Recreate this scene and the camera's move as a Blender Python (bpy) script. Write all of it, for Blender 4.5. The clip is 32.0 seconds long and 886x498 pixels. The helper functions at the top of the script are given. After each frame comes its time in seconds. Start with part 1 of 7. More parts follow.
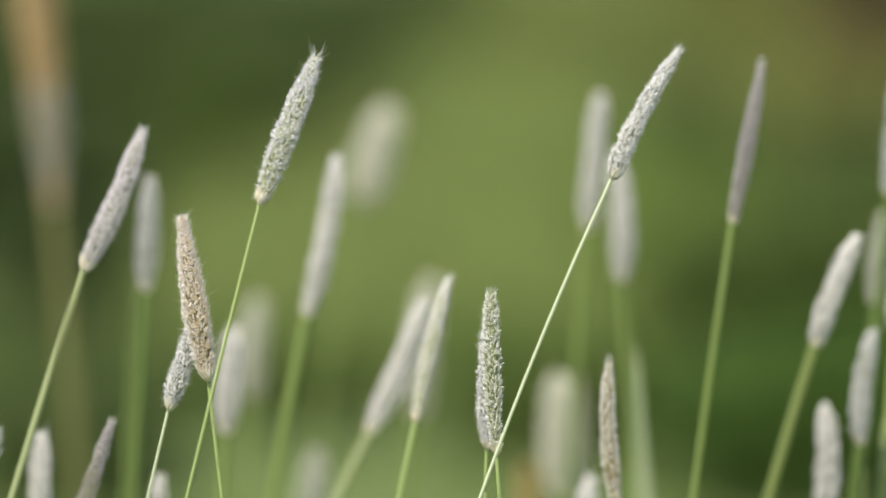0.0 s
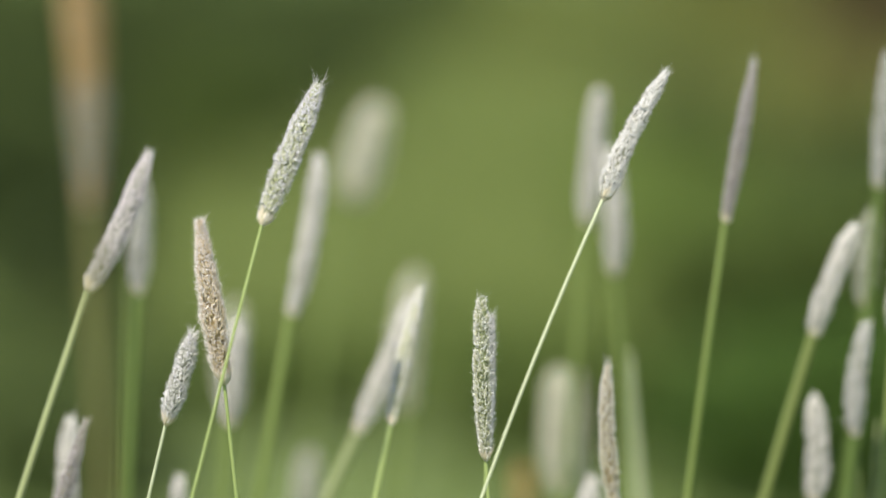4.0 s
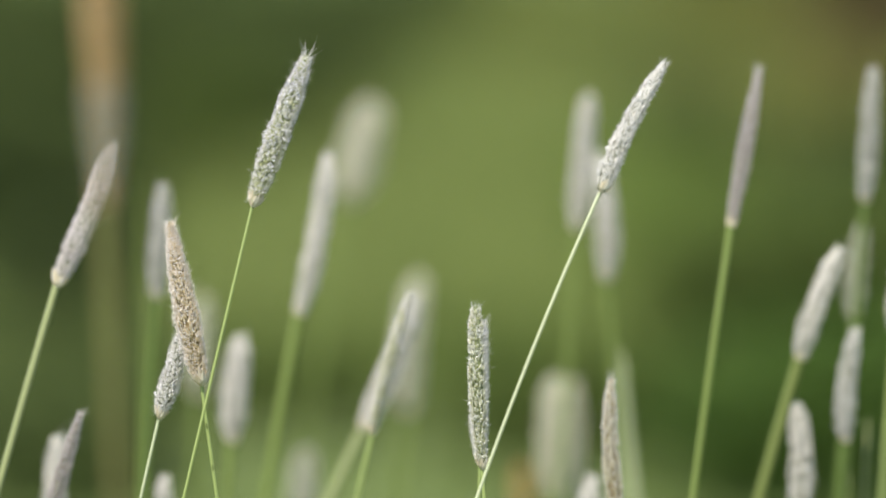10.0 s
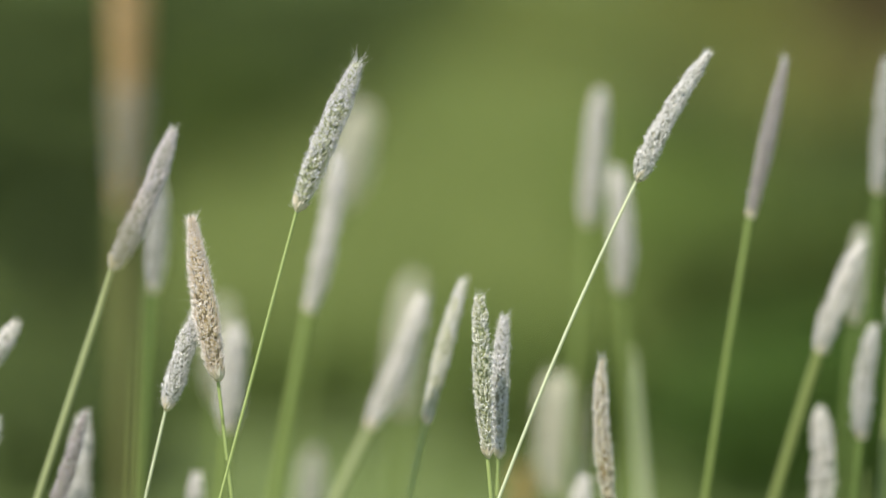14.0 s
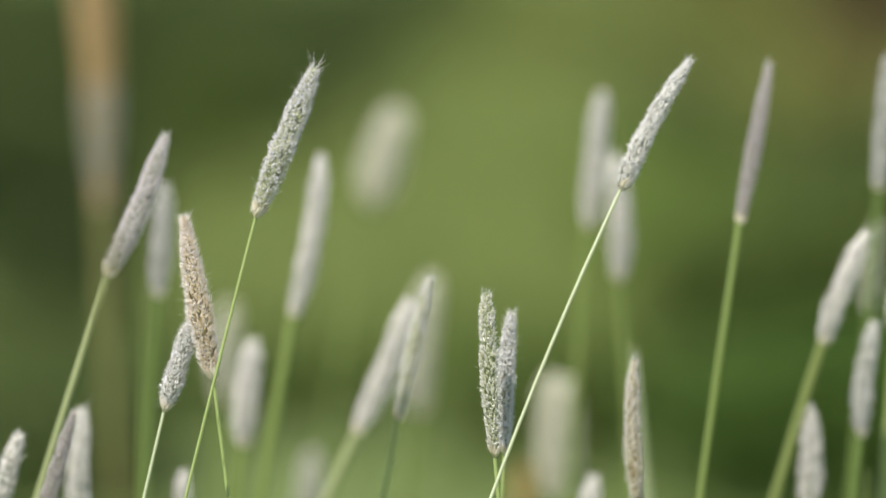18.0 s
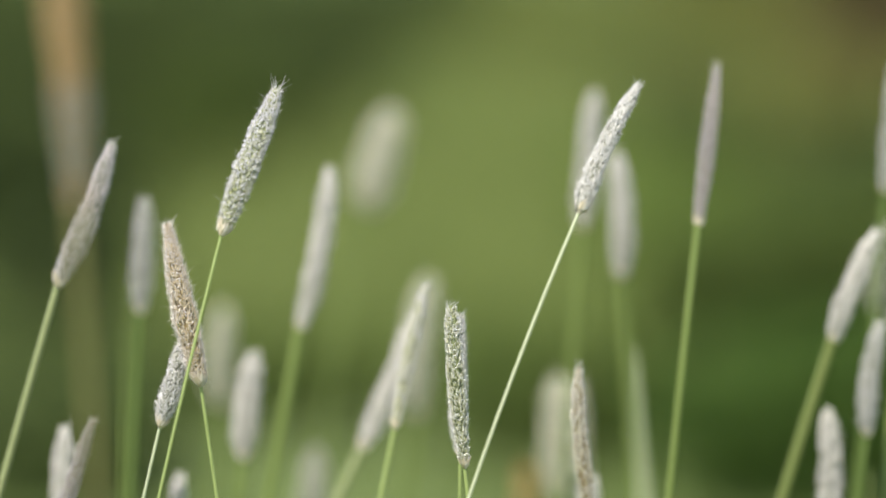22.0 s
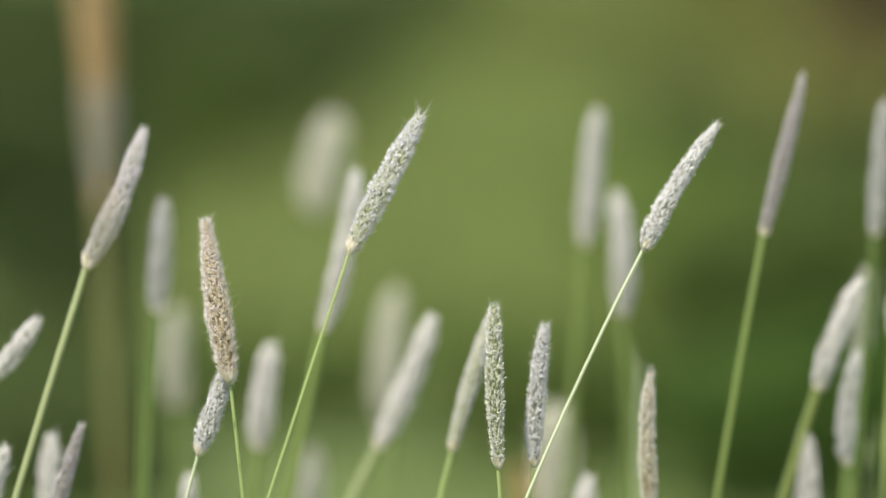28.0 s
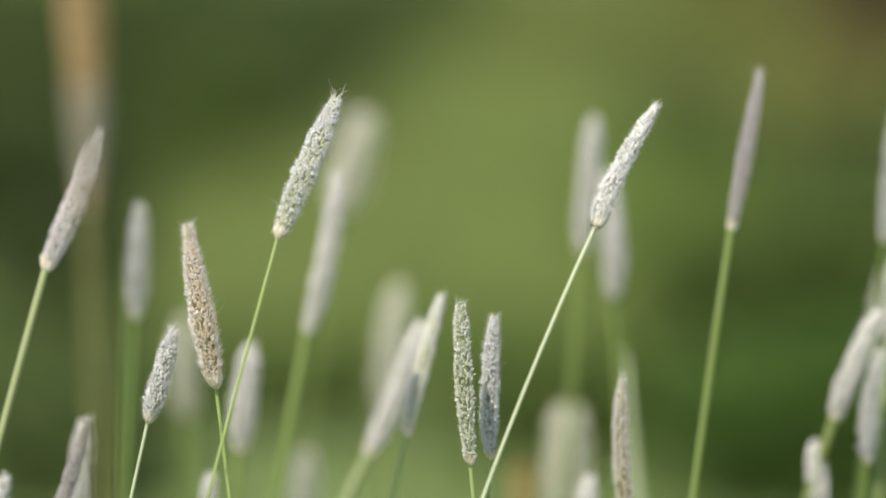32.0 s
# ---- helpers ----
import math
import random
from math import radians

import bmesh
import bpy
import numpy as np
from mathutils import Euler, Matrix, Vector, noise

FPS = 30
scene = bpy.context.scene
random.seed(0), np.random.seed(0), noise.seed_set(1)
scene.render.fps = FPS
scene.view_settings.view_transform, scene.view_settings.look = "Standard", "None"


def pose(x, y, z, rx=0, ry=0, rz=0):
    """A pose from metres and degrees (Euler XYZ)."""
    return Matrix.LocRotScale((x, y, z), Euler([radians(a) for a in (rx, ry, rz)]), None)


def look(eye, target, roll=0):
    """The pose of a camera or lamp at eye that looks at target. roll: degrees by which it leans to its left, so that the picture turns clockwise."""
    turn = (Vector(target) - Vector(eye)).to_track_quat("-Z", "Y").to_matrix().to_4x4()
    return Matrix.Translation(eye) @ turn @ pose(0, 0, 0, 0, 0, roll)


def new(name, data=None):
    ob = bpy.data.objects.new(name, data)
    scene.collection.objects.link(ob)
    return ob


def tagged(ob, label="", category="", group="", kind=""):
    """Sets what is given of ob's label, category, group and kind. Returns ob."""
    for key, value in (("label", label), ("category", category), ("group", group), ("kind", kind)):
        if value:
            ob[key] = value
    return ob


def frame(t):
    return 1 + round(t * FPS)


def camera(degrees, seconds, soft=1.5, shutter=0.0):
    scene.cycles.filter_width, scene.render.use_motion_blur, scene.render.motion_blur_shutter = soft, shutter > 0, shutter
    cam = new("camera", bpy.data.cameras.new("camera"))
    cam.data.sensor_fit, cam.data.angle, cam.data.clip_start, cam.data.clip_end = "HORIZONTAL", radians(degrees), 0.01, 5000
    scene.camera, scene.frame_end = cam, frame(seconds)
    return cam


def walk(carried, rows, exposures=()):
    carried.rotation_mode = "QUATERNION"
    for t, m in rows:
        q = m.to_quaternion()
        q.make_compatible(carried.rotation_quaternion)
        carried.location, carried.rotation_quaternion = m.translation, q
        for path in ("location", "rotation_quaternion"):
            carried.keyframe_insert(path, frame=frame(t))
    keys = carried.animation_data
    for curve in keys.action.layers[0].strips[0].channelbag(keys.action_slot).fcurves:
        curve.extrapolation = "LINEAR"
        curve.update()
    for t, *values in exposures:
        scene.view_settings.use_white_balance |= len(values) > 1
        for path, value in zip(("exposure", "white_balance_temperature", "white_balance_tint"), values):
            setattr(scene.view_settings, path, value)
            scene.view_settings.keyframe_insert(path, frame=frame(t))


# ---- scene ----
# The camera stands on a tripod at chest-low height and looks slightly down; a long lens, wide open.
cam = camera(14.0, 32.0, shutter=0.5)
EYE = pose(0, 0, 0.75, 84, 0, 0)
walk(cam, [(0.0, EYE), (32.0, EYE)])
cam.data.dof.use_dof = True
cam.data.dof.focus_distance = 1.344
cam.data.dof.aperture_fstop = 2.7

# ---- light: high midday sun behind the camera's left shoulder, clear sky ----
SUN_AT = Vector((-0.22, -0.47, 0.86)).normalized()
world = bpy.data.worlds.new("sky")
scene.world = world
world.use_nodes = True
wn = world.node_tree.nodes
sky = wn.new("ShaderNodeTexSky")
sky.sky_type, sky.sun_disc = "NISHITA", False
sky.sun_elevation = math.asin(SUN_AT.z)
sky.sun_rotation = math.atan2(SUN_AT.x, SUN_AT.y)
wn["Background"].inputs[1].default_value = 0.12
world.node_tree.links.new(sky.outputs[0], wn["Background"].inputs[0])
sun = new("sun", bpy.data.lights.new("sun", "SUN"))
sun.data.energy, sun.data.angle, sun.data.color = 5.0, radians(0.5), (1.0, 0.945, 0.82)
sun.matrix_world = look(SUN_AT * 20, (0, 0, 0))
scene.view_settings.exposure = 0.59


# ---- materials ----
def plant_material(name, low, mid, high, through_light=0.3, rough=0.6, grain=900.0, bump=0.25, shine=0.3):
    """A leaf- or chaff-like surface: three tones from piece to piece, fine grain, some light let through."""
    m = bpy.data.materials.new(name)
    m.use_nodes = True
    n, links = m.node_tree.nodes, m.node_tree.links
    n.clear()
    geo, tex, noi, big = n.new("ShaderNodeNewGeometry"), n.new("ShaderNodeTexCoord"), n.new("ShaderNodeTexNoise"), n.new("ShaderNodeTexNoise")
    noi.inputs["Scale"].default_value, big.inputs["Scale"].default_value = grain, grain * 0.06
    ramp = n.new("ShaderNodeValToRGB")
    ramp.color_ramp.elements[0].color, ramp.color_ramp.elements[1].color = (*low, 1), (*high, 1)
    ramp.color_ramp.elements[0].position, ramp.color_ramp.elements[1].position = 0.1, 0.9
    ramp.color_ramp.elements.new(0.5).color = (*mid, 1)
    mix = n.new("ShaderNodeMath")
    mix.operation = "MULTIPLY_ADD"
    mix.inputs[1].default_value = 0.55
    add = n.new("ShaderNodeMath")
    add.operation = "MULTIPLY_ADD"
    add.inputs[1].default_value = 0.3
    sub = n.new("ShaderNodeMath")
    sub.operation = "MULTIPLY_ADD"
    sub.inputs[1].default_value, sub.inputs[2].default_value = 0.45, -0.15
    links.new(tex.outputs["Object"], noi.inputs["Vector"])
    links.new(tex.outputs["Object"], big.inputs["Vector"])
    links.new(big.outputs["Fac"], sub.inputs[0])
    links.new(noi.outputs["Fac"], add.inputs[0])
    links.new(sub.outputs[0], add.inputs[2])
    links.new(geo.outputs["Random Per Island"], mix.inputs[0])
    links.new(add.outputs[0], mix.inputs[2])
    links.new(mix.outputs[0], ramp.inputs["Fac"])
    bmp = n.new("ShaderNodeBump")
    bmp.inputs["Strength"].default_value, bmp.inputs["Distance"].default_value = bump, 0.0004
    links.new(noi.outputs["Fac"], bmp.inputs["Height"])
    pri, tra, mx, out = n.new("ShaderNodeBsdfPrincipled"), n.new("ShaderNodeBsdfTranslucent"), n.new("ShaderNodeMixShader"), n.new("ShaderNodeOutputMaterial")
    pri.inputs["Roughness"].default_value = rough
    pri.inputs["Specular IOR Level"].default_value = shine
    mx.inputs[0].default_value = through_light
    links.new(ramp.outputs[0], pri.inputs["Base Color"])
    links.new(ramp.outputs[0], tra.inputs["Color"])
    links.new(bmp.outputs[0], pri.inputs["Normal"])
    links.new(pri.outputs[0], mx.inputs[1])
    links.new(tra.outputs[0], mx.inputs[2])
    links.new(mx.outputs[0], out.inputs["Surface"])
    return m


def chaff(name, low, mid, high):
    return plant_material(name, low, mid, high, 0.2, 0.65, 1500.0)


# spikelets, anthers and awns of each look
LOOKS = {
    "green": (chaff("chaff_green", (0.31, 0.34, 0.14), (0.49, 0.51, 0.28), (0.68, 0.67, 0.5)),
              chaff("anther_pale_grey", (0.54, 0.52, 0.57), (0.72, 0.70, 0.75), (0.88, 0.86, 0.90))),
    "sage": (chaff("chaff_sage", (0.42, 0.43, 0.22), (0.62, 0.61, 0.42), (0.80, 0.77, 0.66)),
             chaff("anther_sage", (0.64, 0.61, 0.63), (0.80, 0.77, 0.79), (0.92, 0.89, 0.91))),
    "tan": (chaff("chaff_tan", (0.44, 0.33, 0.13), (0.74, 0.60, 0.36), (0.90, 0.80, 0.66)),
            chaff("anther_straw", (0.66, 0.58, 0.54), (0.84, 0.78, 0.76), (0.95, 0.91, 0.90))),
    "grey": (chaff("chaff_grey", (0.52, 0.51, 0.44), (0.68, 0.66, 0.61), (0.83, 0.81, 0.79)),
             chaff("anther_grey", (0.66, 0.64, 0.67), (0.82, 0.79, 0.82), (0.93, 0.91, 0.93))),
    "cream": (chaff("chaff_cream", (0.423, 0.405, 0.35), (0.681, 0.662, 0.626), (0.81, 0.791, 0.773)),
              chaff("anther_cream", (0.607, 0.589, 0.567), (0.736, 0.718, 0.706), (0.828, 0.81, 0.808))),
    "speckled": (chaff("chaff_speckled", (0.40, 0.41, 0.20), (0.61, 0.60, 0.40), (0.79, 0.77, 0.63)),
                 chaff("anther_white", (0.62, 0.60, 0.56), (0.80, 0.78, 0.74), (0.90, 0.88, 0.85))),
    "lilac": (chaff("chaff_lilac", (0.44, 0.41, 0.36), (0.58, 0.54, 0.5), (0.73, 0.68, 0.67)),
              chaff("anther_lilac", (0.56, 0.5, 0.53), (0.7, 0.64, 0.68), (0.82, 0.77, 0.8))),
    "rusty": (chaff("chaff_rusty", (0.46, 0.35, 0.18), (0.64, 0.59, 0.42), (0.80, 0.77, 0.66)),
              chaff("anther_brown_grey", (0.56, 0.50, 0.46), (0.72, 0.67, 0.62), (0.84, 0.80, 0.76))),
    "white": (chaff("chaff_white", (0.62, 0.585, 0.52), (0.76, 0.725, 0.67), (0.87, 0.835, 0.79)),
              chaff("anther_pale", (0.65, 0.61, 0.59), (0.79, 0.75, 0.73), (0.90, 0.86, 0.84))),
    "brown": (chaff("chaff_brown", (0.46, 0.30, 0.13), (0.60, 0.405, 0.195), (0.69, 0.505, 0.29)),
              chaff("anther_ash", (0.32, 0.33, 0.29), (0.42, 0.43, 0.38), (0.5, 0.51, 0.46))),
    "mauve": (chaff("chaff_mauve", (0.27, 0.23, 0.19), (0.36, 0.315, 0.28), (0.46, 0.415, 0.39)),
              chaff("anther_mauve", (0.37, 0.32, 0.34), (0.48, 0.43, 0.45), (0.59, 0.54, 0.57))),
    "dove": (chaff("chaff_dove", (0.46, 0.45, 0.40), (0.57, 0.555, 0.51), (0.68, 0.66, 0.63)),
             chaff("anther_dove", (0.50, 0.48, 0.47), (0.62, 0.60, 0.59), (0.74, 0.72, 0.71))),
    "hazy": (chaff("chaff_hazy", (0.57, 0.55, 0.41), (0.71, 0.69, 0.53), (0.81, 0.79, 0.65)),
             chaff("anther_hazy", (0.62, 0.60, 0.47), (0.74, 0.72, 0.59), (0.83, 0.81, 0.70))),
    "faded": (chaff("chaff_faded", (0.42, 0.42, 0.31), (0.53, 0.53, 0.41), (0.63, 0.63, 0.51)),
              chaff("anther_faded", (0.46, 0.45, 0.39), (0.57, 0.56, 0.5), (0.67, 0.66, 0.6))),
    "orange": (chaff("chaff_orange", (0.40, 0.25, 0.07), (0.52, 0.36, 0.12), (0.62, 0.46, 0.2)),
               chaff("anther_dry", (0.45, 0.33, 0.15), (0.55, 0.42, 0.22), (0.62, 0.5, 0.3))),
}
PITH = plant_material("spike_axis", (0.135, 0.155, 0.0675), (0.23, 0.257, 0.121), (0.351, 0.378, 0.216), 0.1)
PITH_PALE = plant_material("spike_axis_pale", (0.16, 0.16, 0.11), (0.26, 0.26, 0.20), (0.36, 0.36, 0.29), 0.1)
PITH_WARM = plant_material("spike_axis_straw", (0.15, 0.11, 0.045), (0.25, 0.19, 0.09), (0.36, 0.28, 0.15), 0.1)
AWN_STRAW = plant_material("awn_straw", (0.76, 0.68, 0.62), (0.87, 0.81, 0.77), (0.95, 0.92, 0.90), 0.4)
AWN = plant_material("awn_silver", (0.62, 0.62, 0.56), (0.76, 0.74, 0.72), (0.88, 0.86, 0.86), 0.4)
GLUME = plant_material("pale_glume", (0.66, 0.58, 0.40), (0.76, 0.68, 0.55), (0.86, 0.80, 0.70), 0.3)
STEM_PALE = plant_material("stem_pale_green", (0.44, 0.48, 0.29), (0.53, 0.57, 0.37), (0.61, 0.65, 0.46), 0.15, 0.38, 400.0, 0.1)
STEM_GREEN = plant_material("stem_green", (0.25, 0.32, 0.10), (0.31, 0.38, 0.135), (0.38, 0.45, 0.19), 0.15, 0.38, 400.0, 0.1)
STEM_DULL = plant_material("stem_dull_green", (0.24, 0.275, 0.12), (0.29, 0.325, 0.155), (0.35, 0.385, 0.20), 0.15, 0.42, 400.0, 0.1)
STEM_OLIVE = plant_material("stem_olive", (0.13, 0.125, 0.045), (0.17, 0.165, 0.06), (0.22, 0.21, 0.08), 0.15, 0.42, 400.0, 0.1)
STEM_MOSS = plant_material("stem_moss_green", (0.12, 0.15, 0.042), (0.168, 0.204, 0.0624), (0.216, 0.252, 0.084), 0.15, 0.42, 400.0, 0.1)
STEM_MID = plant_material("stem_mid_green", (0.144, 0.2, 0.048), (0.184, 0.24, 0.068), (0.232, 0.288, 0.096), 0.15, 0.38, 400.0, 0.1)
STEM_DEEP = plant_material("stem_deep_green", (0.09, 0.14, 0.035), (0.125, 0.18, 0.048), (0.17, 0.225, 0.07), 0.15, 0.38, 400.0, 0.1)


def leaf_green(name, low, mid, high):
    return plant_material(name, low, mid, high, 0.3, 0.75, 60.0, shine=0.12)


# brighter copy of the meadow grass: the strip's sunlight is put into its colour
SUN_TINTED_GRASS = leaf_green("grass_sun_tinted", (0.140, 0.190, 0.047), (0.210, 0.262, 0.076), (0.287, 0.331, 0.117))
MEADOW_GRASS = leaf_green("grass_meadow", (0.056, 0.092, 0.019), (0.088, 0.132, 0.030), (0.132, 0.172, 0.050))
OLIVE_WEED = leaf_green("weed_olive", (0.145, 0.155, 0.040), (0.210, 0.220, 0.058), (0.270, 0.275, 0.085))
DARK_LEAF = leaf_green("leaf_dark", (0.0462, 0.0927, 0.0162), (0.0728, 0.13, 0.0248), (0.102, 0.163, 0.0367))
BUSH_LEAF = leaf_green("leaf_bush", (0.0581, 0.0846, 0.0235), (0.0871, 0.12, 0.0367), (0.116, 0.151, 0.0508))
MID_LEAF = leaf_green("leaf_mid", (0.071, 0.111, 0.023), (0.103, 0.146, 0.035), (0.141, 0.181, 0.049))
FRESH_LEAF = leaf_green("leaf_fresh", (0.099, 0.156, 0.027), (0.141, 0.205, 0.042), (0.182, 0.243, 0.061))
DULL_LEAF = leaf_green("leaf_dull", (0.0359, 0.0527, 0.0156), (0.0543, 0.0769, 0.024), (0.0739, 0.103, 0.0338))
DRY_WEED = leaf_green("weed_dry", (0.09, 0.065, 0.03), (0.13, 0.10, 0.045), (0.18, 0.14, 0.07))
BARK = plant_material("twig_bark", (0.06, 0.045, 0.03), (0.09, 0.07, 0.045), (0.13, 0.1, 0.07), 0.0, 0.8, 120.0, 0.6)


def soil_material():
    m = bpy.data.materials.new("turf_and_soil")
    m.use_nodes = True
    n, links = m.node_tree.nodes, m.node_tree.links
    tex, a, b, ramp, bmp = n.new("ShaderNodeTexCoord"), n.new("ShaderNodeTexNoise"), n.new("ShaderNodeTexNoise"), n.new("ShaderNodeValToRGB"), n.new("ShaderNodeBump")
    a.inputs["Scale"].default_value, a.inputs["Detail"].default_value = 1.1, 8
    b.inputs["Scale"].default_value, b.inputs["Detail"].default_value = 45, 6
    mul = n.new("ShaderNodeMix")
    mul.inputs[0].default_value = 0.5
    for s in (a, b):
        links.new(tex.outputs["Object"], s.inputs["Vector"])
    links.new(a.outputs["Fac"], mul.inputs[2])
    links.new(b.outputs["Fac"], mul.inputs[3])
    links.new(mul.outputs[0], ramp.inputs["Fac"])
    e = ramp.color_ramp.elements
    e[0].position, e[0].color, e[1].position, e[1].color = 0.3, (0.05, 0.06, 0.02, 1), 0.72, (0.17, 0.22, 0.06, 1)
    e.new(0.5).color = (0.10, 0.14, 0.035, 1)
    links.new(ramp.outputs[0], n["Principled BSDF"].inputs["Base Color"])
    n["Principled BSDF"].inputs["Roughness"].default_value = 0.9
    bmp.inputs["Strength"].default_value, bmp.inputs["Distance"].default_value = 0.6, 0.02
    links.new(b.outputs["Fac"], bmp.inputs["Height"])
    links.new(bmp.outputs[0], n["Principled BSDF"].inputs["Normal"])
    return m


SOIL = soil_material()


# ---- mesh helpers ----
def mesh_of(name, verts, faces, material, smooth=False):
    me = bpy.data.meshes.new(name)
    me.from_pydata([tuple(v) for v in verts], [], faces)
    me.materials.append(material)
    if smooth:
        me.polygons.foreach_set("use_smooth", [True] * len(me.polygons))
    me.update()
    return me


def part(name, me, parent, label=""):
    ob = new(name, me)
    ob.parent = parent
    return tagged(ob, label)


def tube(points, radii, sides=8, caps=True):
    """A tapered tube through the points."""
    verts, faces = [], []
    for i, (p, r) in enumerate(zip(points, radii)):
        d = (points[min(i + 1, len(points) - 1)] - points[max(i - 1, 0)]).normalized()
        u = d.cross(Vector((0.31, 0.87, 0.2))).normalized()
        w = d.cross(u)
        for k in range(sides):
            a = 2 * math.pi * k / sides
            verts.append(p + (u * math.cos(a) + w * math.sin(a)) * r)
    for i in range(len(points) - 1):
        for k in range(sides):
            a, b = i * sides + k, i * sides + (k + 1) % sides
            faces.append((a, b, b + sides, a + sides))
    if caps:
        faces.append(tuple(range(sides - 1, -1, -1)))
        faces.append(tuple((len(points) - 1) * sides + k for k in range(sides)))
    return verts, faces


# ---- the ground: one sheet to the horizon, with turf and taller growth on it ----
def build_ground():
    xs = [-3000, -400, -60, -12] + [i * 0.5 - 6 for i in range(25)] + [12, 60, 400, 3000]
    ys = [-3000, -400, -60, -12, -4] + [i * 0.5 - 2 for i in range(60)] + [40, 100, 500, 3000]
    verts, faces = [], []
    for y in ys:
        for x in xs:
            near = abs(x) < 12 and -4 < y < 30
            verts.append((x, y, (noise.noise((x * 0.8, y * 0.8, 2)) - 0.35) * 0.035 if near else -0.02))
    w = len(xs)
    for j in range(len(ys) - 1):
        for i in range(w - 1):
            a = j * w + i
            faces.append((a, a + 1, a + w + 1, a + w))
    ground = new("ground", mesh_of("ground", verts, faces, SOIL, True))
    return tagged(ground, "green meadow turf over brown soil, running to the horizon", "ground", kind="structure")


def blades(name, label, spots, material, rng, height, width, bend=0.35):
    """Many grass blades, one at each spot, in one object."""
    verts, faces = [], []
    for x, y in spots:
        h = height * rng.uniform(0.5, 1.25)
        a, lean, w = rng.uniform(0, 6.283), rng.uniform(0.05, bend), width * rng.uniform(0.6, 1.3)
        ca, sa = math.cos(a), math.sin(a)
        k = len(verts)
        for s, ww in ((0, 1.0), (0.55, 0.8), (1.0, 0.04)):
            off, z = lean * h * s * s, h * s * (1 - 0.25 * lean * s)
            for side in (-1, 1):
                verts.append((x + ca * off - sa * side * w * ww, y + sa * off + ca * side * w * ww, z - 0.02))
        faces += [(k, k + 1, k + 3, k + 2), (k + 2, k + 3, k + 5, k + 4)]
    return tagged(new(name, mesh_of(name, verts, faces, material)), label, "grass", kind="stuff")


def scatter(rng, count, x0, x1, y0, y1, keep=None):
    out = []
    while len(out) < count:
        x, y = rng.uniform(x0, x1), rng.uniform(y0, y1)
        if keep is None or rng.random() < keep(x, y):
            out.append((x, y))
    return out


def build_turf():
    rng = random.Random(4)

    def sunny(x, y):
        # a dry strip of grass, its sunlight painted as a paler colour, runs away from the camera, a little to its right
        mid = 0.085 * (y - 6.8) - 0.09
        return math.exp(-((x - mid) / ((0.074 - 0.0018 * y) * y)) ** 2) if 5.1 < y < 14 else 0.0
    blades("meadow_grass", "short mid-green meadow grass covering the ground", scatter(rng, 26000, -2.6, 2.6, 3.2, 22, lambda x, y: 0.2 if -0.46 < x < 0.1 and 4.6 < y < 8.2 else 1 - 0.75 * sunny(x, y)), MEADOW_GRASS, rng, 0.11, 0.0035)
    blades("meadow_grass", "low grass between the foxtail stems", scatter(rng, 9000, -1.6, 1.6, -1.5, 3.2), MEADOW_GRASS, rng, 0.10, 0.002)
    blades("sun_tinted_grass", "pale yellow-green grass in an open strip, sunlight painted into its colour", scatter(rng, 19000, -1.4, 2.0, 4.6, 14, sunny), SUN_TINTED_GRASS, rng, 0.13, 0.0045)
    blades("sun_tinted_grass", "pale grass beside the open strip, sunlight painted into its colour", scatter(rng, 9500, -0.48, 0.02, 5.2, 8.4), SUN_TINTED_GRASS, rng, 0.12, 0.0045)
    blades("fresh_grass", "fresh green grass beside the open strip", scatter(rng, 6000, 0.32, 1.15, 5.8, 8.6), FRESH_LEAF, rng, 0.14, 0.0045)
    blades("olive_grass", "dry olive-coloured far grass", scatter(rng, 15000, 0.1, 3.0, 12.5, 28), OLIVE_WEED, rng, 0.18, 0.009)


